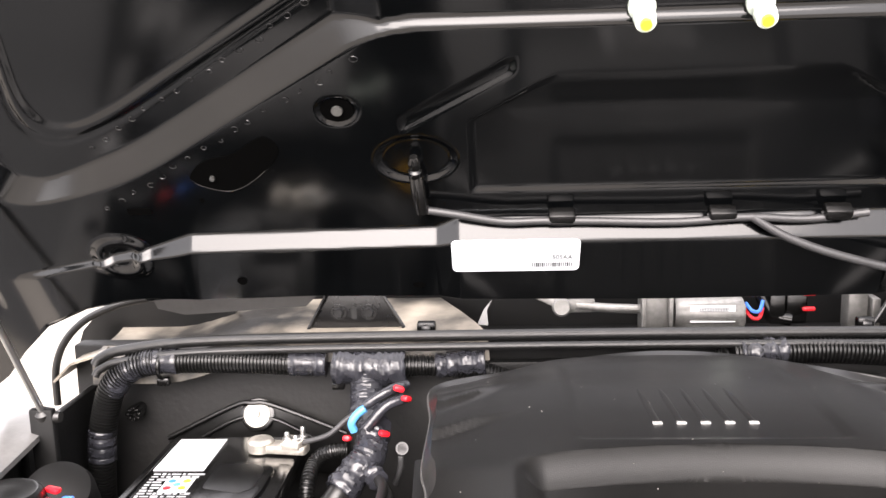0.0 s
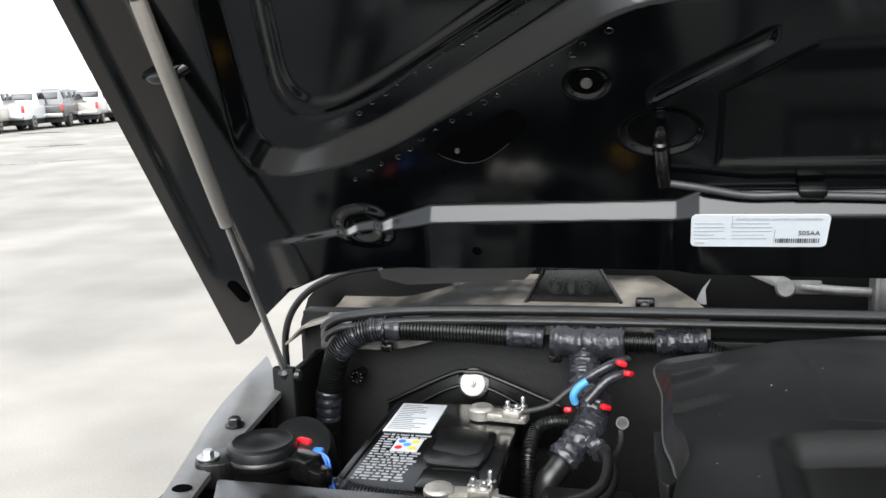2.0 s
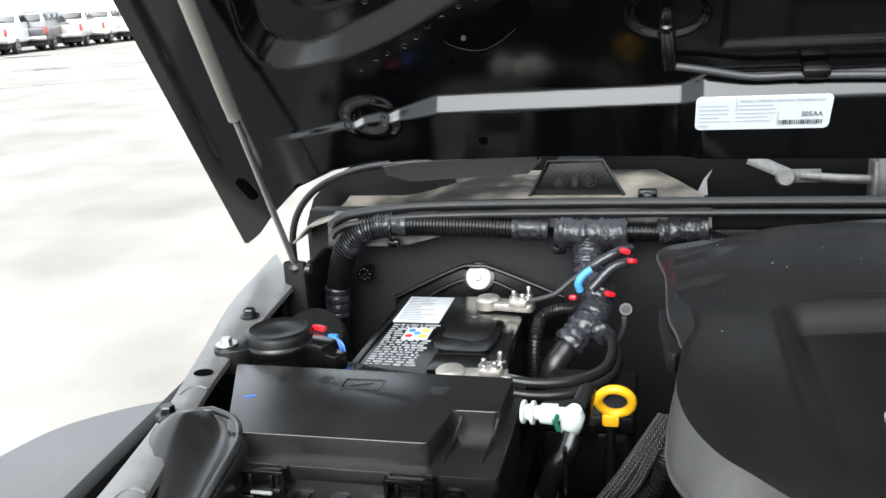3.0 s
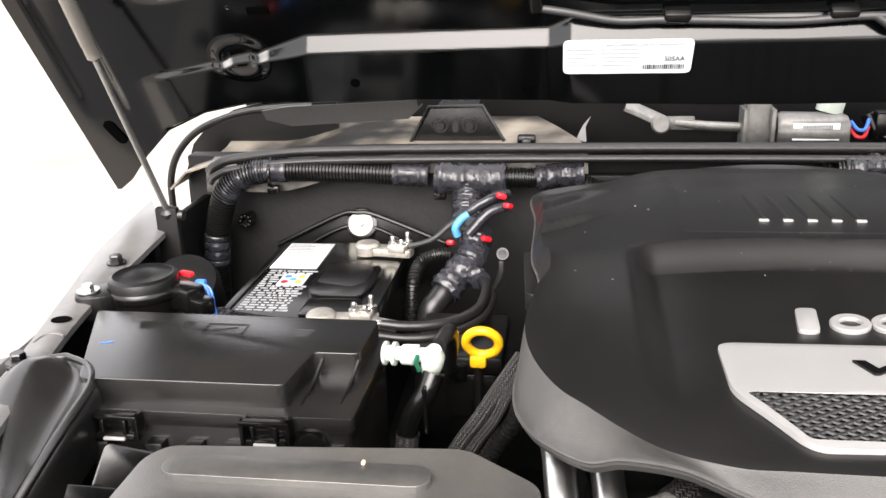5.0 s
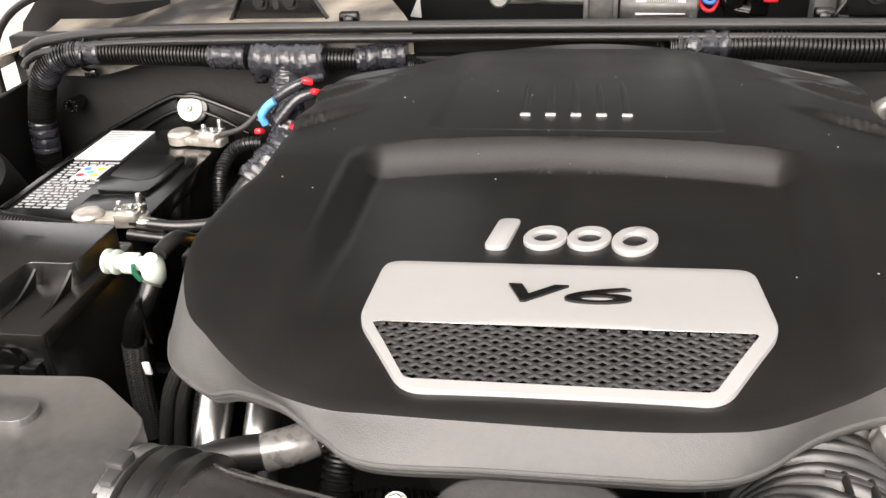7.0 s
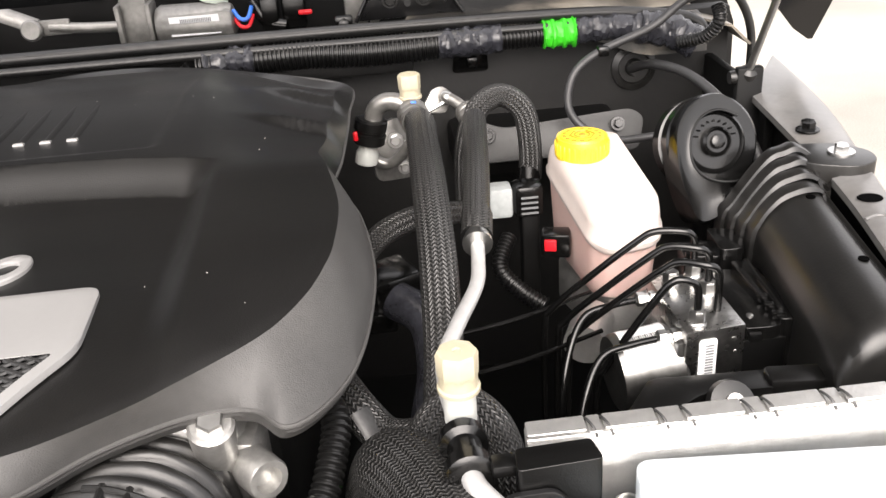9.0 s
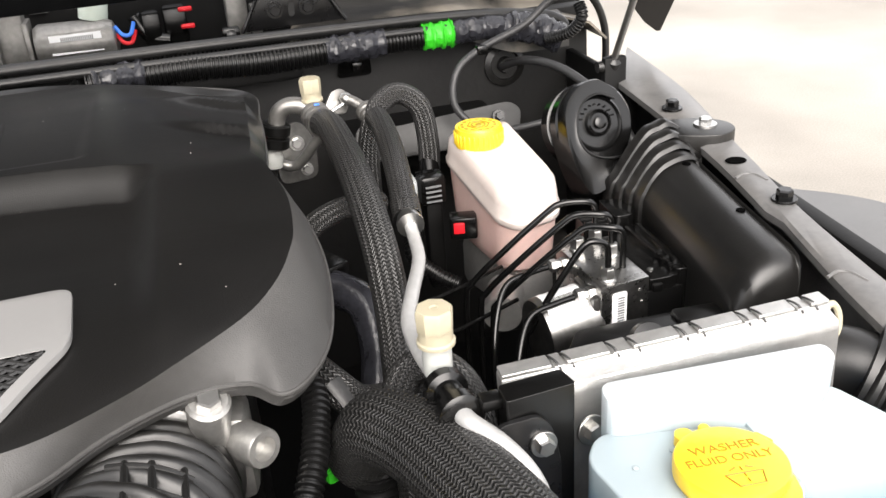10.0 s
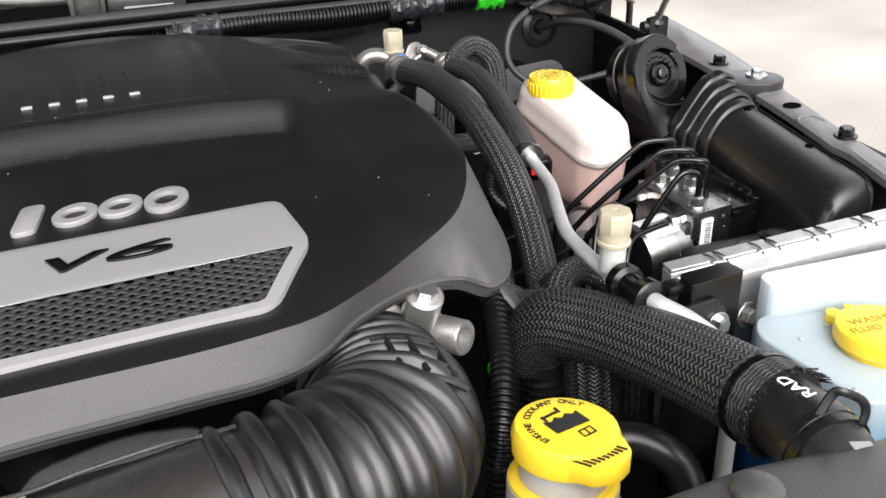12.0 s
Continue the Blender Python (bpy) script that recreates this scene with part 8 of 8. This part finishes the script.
# ---- wiper drive under the windscreen ----
wiper = thing("wiper_drive", (0.05, 1.19, 1.23), "grey wiper motor with its linkage and labels", "wiper motor")
s = Shape()
s.tube([(-0.145, 1.20, 1.302), (-0.118, 1.198, 1.290), (-0.093, 1.195, 1.279)], 0.011, 12, 4, flat=0.35)
s.tube([(-0.075, 1.192, 1.277), (-0.03, 1.19, 1.273), (0.016, 1.19, 1.271)], 0.0068, 14, 4)
s.box((-0.068, 1.190, 1.277), (0.040, 0.006, 0.020), 0.003)
part("crank_arm", s, WIPERALU, wiper, "grey steel crank arm")
s = Shape()
s.lathe([(0.0135, 0), (0.0135, 0.006), (0.011, 0.009)], axis((-0.096, 1.188, 1.276), (0, -1, 0.15)), 24)
part("pivot", s, WIPERALU, wiper)
s = Shape()
s.box((0.037, 1.19, 1.275), (0.034, 0.03, 0.075), 0.004)
s.box((0.018, 1.185, 1.270), (0.006, 0.04, 0.06), 0.001)
s.box((0.056, 1.185, 1.270), (0.006, 0.04, 0.06), 0.001)
part("bracket", s, WIPERALU, wiper)
s = Shape()
s.lathe([(0.022, 0), (0.026, 0.006), (0.026, 0.085), (0.022, 0.095), (0.010, 0.10)], axis((0.062, 1.185, 1.268), (1, 0, -0.02)), 28)
s.box((0.115, 1.178, 1.266), (0.09, 0.032, 0.04), 0.008)
part("motor", s, WIPERALU, wiper)
s = Shape()
s.box((0.112, 1.1605, 1.270), (0.062, 0.001, 0.024), 0)
l2 = part("label", s, WHITE, wiper, "white barcode label")
for k in range(18):
    s = Shape()
    s.box((0.095 + 0.0022 * k, 1.1597, 1.276), (0.0011, 0.0006, 0.006), 0)
    part("bar", s, GREYINK, l2)
s = Shape()
s.box((0.112, 1.1597, 1.266), (0.05, 0.0006, 0.003), 0)
part("print_bar", s, GREYINK, l2)
for mat, dz, lab in ((BLUE, 0.010, "blue wire"), (RED, 0.0, "red wire")):
    s = Shape()
    s.tube([(0.160, 1.175, 1.272 + dz), (0.168, 1.168, 1.262 + dz), (0.178, 1.168, 1.262 + dz), (0.184, 1.175, 1.275 + dz)], 0.0026, 8, 6)
    part("wire", s, mat, wiper, lab)
s = Shape()
s.box((0.205, 1.19, 1.272), (0.022, 0.03, 0.045), 0.004)
s.box((0.235, 1.20, 1.272), (0.03, 0.03, 0.05), 0.005)
s.tube([(0.185, 1.19, 1.29), (0.20, 1.185, 1.262), (0.225, 1.18, 1.255)], 0.009, 12, 5)
plug = part("plug", s, GLOSSY, wiper)
for x, z in ((0.250, 1.292), (0.250, 1.270)):
    s = Shape()
    s.box((x, 1.183, z), (0.018, 0.006, 0.006), 0.002)
    part("lock", s, RED, plug, "red connector lock")
s = Shape()
s.box((0.315, 1.19, 1.275), (0.028, 0.03, 0.07), 0.004)
s.box((0.338, 1.185, 1.262), (0.012, 0.03, 0.05), 0.003)
part("bracket", s, WIPERALU, wiper)
s = Shape()
s.lathe([(0.018, 0), (0.018, 0.02), (0.012, 0.03)], axis((0.135, 1.195, 1.292), (0.2, 0, 1)), 20)
part("gear_cap", s, NYLON, wiper)
for x in (-0.035, 0.0, 0.062):
    for z in (1.298, 1.290):
        s = Shape()
        s.box((x - 0.0, 1.272, z + 0.004), (0.024, 0.002, 0.003), 0.0005)
        solo("cowl_slot", s, SATIN, "light slot in the dark cowl", "slot", "cowl slots")
s = Shape()
s.prism(corner_round([(-0.012, -0.016), (0.004, -0.018), (0.002, 0.004), (0.010, 0.020), (-0.002, 0.006)], 0.002), 0, 0.001, 0, pose(-0.205, 1.18, 1.27, 80, 0, 0))
solo("torn_sticker", s, SATIN, "torn white sticker scrap in the cowl", "sticker")

# ---- parked trucks in the distance ----
def pickup(at, turn, paint, label, suv=False):
    """A parked pickup or SUV, its tail towards its own -y."""
    t = thing("parked_truck", (0, 0, 0), label, "truck", "parked trucks")
    L, W = 5.6, 1.95
    s = Shape()
    s.box((0, 0, 0.82), (W, L, 0.62), 0.09, seg=3)
    s.box((0, L / 2 - 0.85, 1.12), (W * 0.96, 1.6, 0.22), 0.08, seg=3)
    b = part("body", s, paint, t)
    s = Shape()
    s.box((0, 0, 0.42), (W * 0.9, L * 0.94, 0.30), 0.03)
    part("underbody", s, TYRE, t)
    s = Shape()
    y0, y1 = (-2.55, 1.1) if suv else (-0.75, 1.1)
    for rows in ([[(-W * 0.47, y0, 1.1), (W * 0.47, y0, 1.1), (W * 0.47, y1 + 0.5, 1.1), (-W * 0.47, y1 + 0.5, 1.1), (-W * 0.47, y0, 1.1)],
                  [(-W * 0.45, y0 + 0.05, 1.35), (W * 0.45, y0 + 0.05, 1.35), (W * 0.45, y1 + 0.15, 1.4), (-W * 0.45, y1 + 0.15, 1.4), (-W * 0.45, y0 + 0.05, 1.35)],
                  [(-W * 0.39, y0 + 0.2, 1.82), (W * 0.39, y0 + 0.2, 1.82), (W * 0.39, y1 - 0.45, 1.84), (-W * 0.39, y1 - 0.45, 1.84), (-W * 0.39, y0 + 0.2, 1.82)],
                  [(-W * 0.2, y0 + 0.4, 1.9), (W * 0.2, y0 + 0.4, 1.9), (W * 0.2, y1 - 0.6, 1.9), (-W * 0.2, y1 - 0.6, 1.9), (-W * 0.2, y0 + 0.4, 1.9)]],):
        s.sheet(rows)
    s.box((0, (y0 + y1) / 2, 1.88), (W * 0.5, (y1 - y0) * 0.6, 0.03), 0.01)
    part("cabin", s, paint, t)
    s = Shape()
    s.box((0, y0 + 0.11, 1.56), (W * 0.66, 0.03, 0.34), 0.02, tilt=-17)
    part("rear_window", s, CARGLASS, t)
    for sx in (-1, 1):
        for wy in ((y0 + 0.55, 0.75), (y0 + 1.4, 0.75)) if not suv else ((y0 + 0.8, 0.9), (y0 + 1.9, 0.8), (y0 + 2.8, 0.7)):
            s = Shape()
            s.box((sx * W * 0.425, wy[0], 1.57), (0.04, wy[1], 0.32), 0.02, roll=sx * -12)
            part("side_window", s, CARGLASS, t)
        s = Shape()
        s.box((sx * W * 0.465, -L / 2 + 0.02, 1.00), (0.13, 0.12, 0.34), 0.03)
        part("tail_light", s, LAMPRED, t, "red tail light")
        for wy in (-L / 2 + 1.15, L / 2 - 1.05):
            s = Shape()
            s.lathe([(0.30, -0.12), (0.38, -0.10), (0.40, 0.0), (0.38, 0.10), (0.30, 0.12)], axis((sx * (W / 2 - 0.12), wy, 0.40), (sx, 0, 0)), 28)
            w = part("wheel", s, TYRE, t)
            s = Shape()
            s.lathe([(0.22, 0.10), (0.25, 0.122), (0.20, 0.125), (0.08, 0.11), (0.07, 0.135)], axis((sx * (W / 2 - 0.12), wy, 0.40), (sx, 0, 0)), 20)
            part("rim", s, STEEL, w)
    s = Shape()
    s.box((0, -L / 2 - 0.06, 0.62), (W * 0.96, 0.18, 0.2), 0.04)
    part("rear_bumper", s, STEEL, t, "chrome rear bumper")
    s = Shape()
    s.box((0, -L / 2 - 0.16, 0.64), (0.32, 0.01, 0.15), 0.005)
    part("plate", s, WHITE, t)
    if not suv:
        s = Shape()
        s.box((0, -1.75, 1.12), (W * 0.84, 1.85, 0.03), 0.01)
        part("bed", s, DARK, t)
        s = Shape()
        s.box((0, -L / 2 + 0.03, 0.98), (W * 0.78, 0.05, 0.34), 0.02)
        part("tailgate", s, paint, t)
    t.matrix_world = pose(*at, 0, 0, turn)
    t.location = at
    return t


def car_paint(name, c):
    return material(name, c, 0.25, vary=0.05, bump=0, coat=0.5)


DARKCAR = car_paint("charcoal car paint", (0.05, 0.05, 0.052))
SILVERCAR, WHITECAR, GREYCAR = car_paint("tan silver car paint", (0.50, 0.46, 0.41)), car_paint("white car paint", (0.78, 0.78, 0.77)), car_paint("grey car paint", (0.20, 0.20, 0.19))
KINDS = ((SILVERCAR, False, "silver-tan pickup truck parked in a far row"), (WHITECAR, False, "white pickup truck parked in a far row"), (DARKCAR, True, "charcoal SUV parked in a far row"), (SILVERCAR, False, "silver pickup truck parked in a far row"), (WHITECAR, False, "white pickup truck with dark wheels, parked far off"))
for k in range(9):
    paint, suv, label = KINDS[(k + 3) % 5]
    pickup((-29.9 - 0.15 * k, 29.5 + 2.75 * k, 0), 18 + 3 * (k % 3), paint, label, suv)
for k in range(6):
    paint, suv, label = KINDS[(k * 2 + 1) % 5]
    pickup((-38.5 + 0.3 * k, 36.0 + 3.0 * k, 0), 22 + 3 * (k % 2), paint, label, suv)

# low pale building behind them
s = Shape()
s.box((-62, 92, 2.0), (60, 10, 4.0), 0.05, turn=32)
tagged(part("far_building", s, material("pale wall", (0.66, 0.65, 0.62), 0.8, scale=0.4), None), "long pale building beyond the parked trucks", "building")
# damp marks on the asphalt
for x, y, rx, ry, a in ((-18.9, 24.5, 0.9, 0.35, 20), (-15.2, 18.2, 1.3, 0.12, 35), (-26.2, 33.5, 1.0, 0.3, 10)):
    s = Shape()
    rr = random.Random(int(x * 10))
    ol = [(rx * (1 + rr.uniform(-0.25, 0.25)) * math.cos(q), ry * (1 + rr.uniform(-0.3, 0.3)) * math.sin(q)) for q in [2 * math.pi * i / 22 for i in range(22)]]
    s.prism(ol, 0.004, 0.006, 0, pose(x, y, 0, 0, 0, a))
    solo("puddle", s, material("damp asphalt", (0.05, 0.048, 0.045), 0.15, vary=0.3, scale=3), "dark damp patch on the asphalt", "puddle", "puddles")

# small clips on the cowl
for x, y, z, w in ((-0.285, 1.115, 1.268, 0.026), (0.30, 1.115, 1.268, 0.022)):
    clip = thing("cowl_clip", (x, y, z), "small black plastic clip on the cowl", "clip", "cowl clips")
    s = Shape()
    s.box((x, y, z), (w, 0.014, 0.016), 0.003)
    part("body", s, GLOSSY, clip)
    s = Shape()
    s.lathe([(0.006, 0), (0.006, 0.003), (0.003, 0.004)], axis((x, y - 0.007, z), (0, -1, 0.2)), 12)
    part("pin", s, FLANGE, clip)
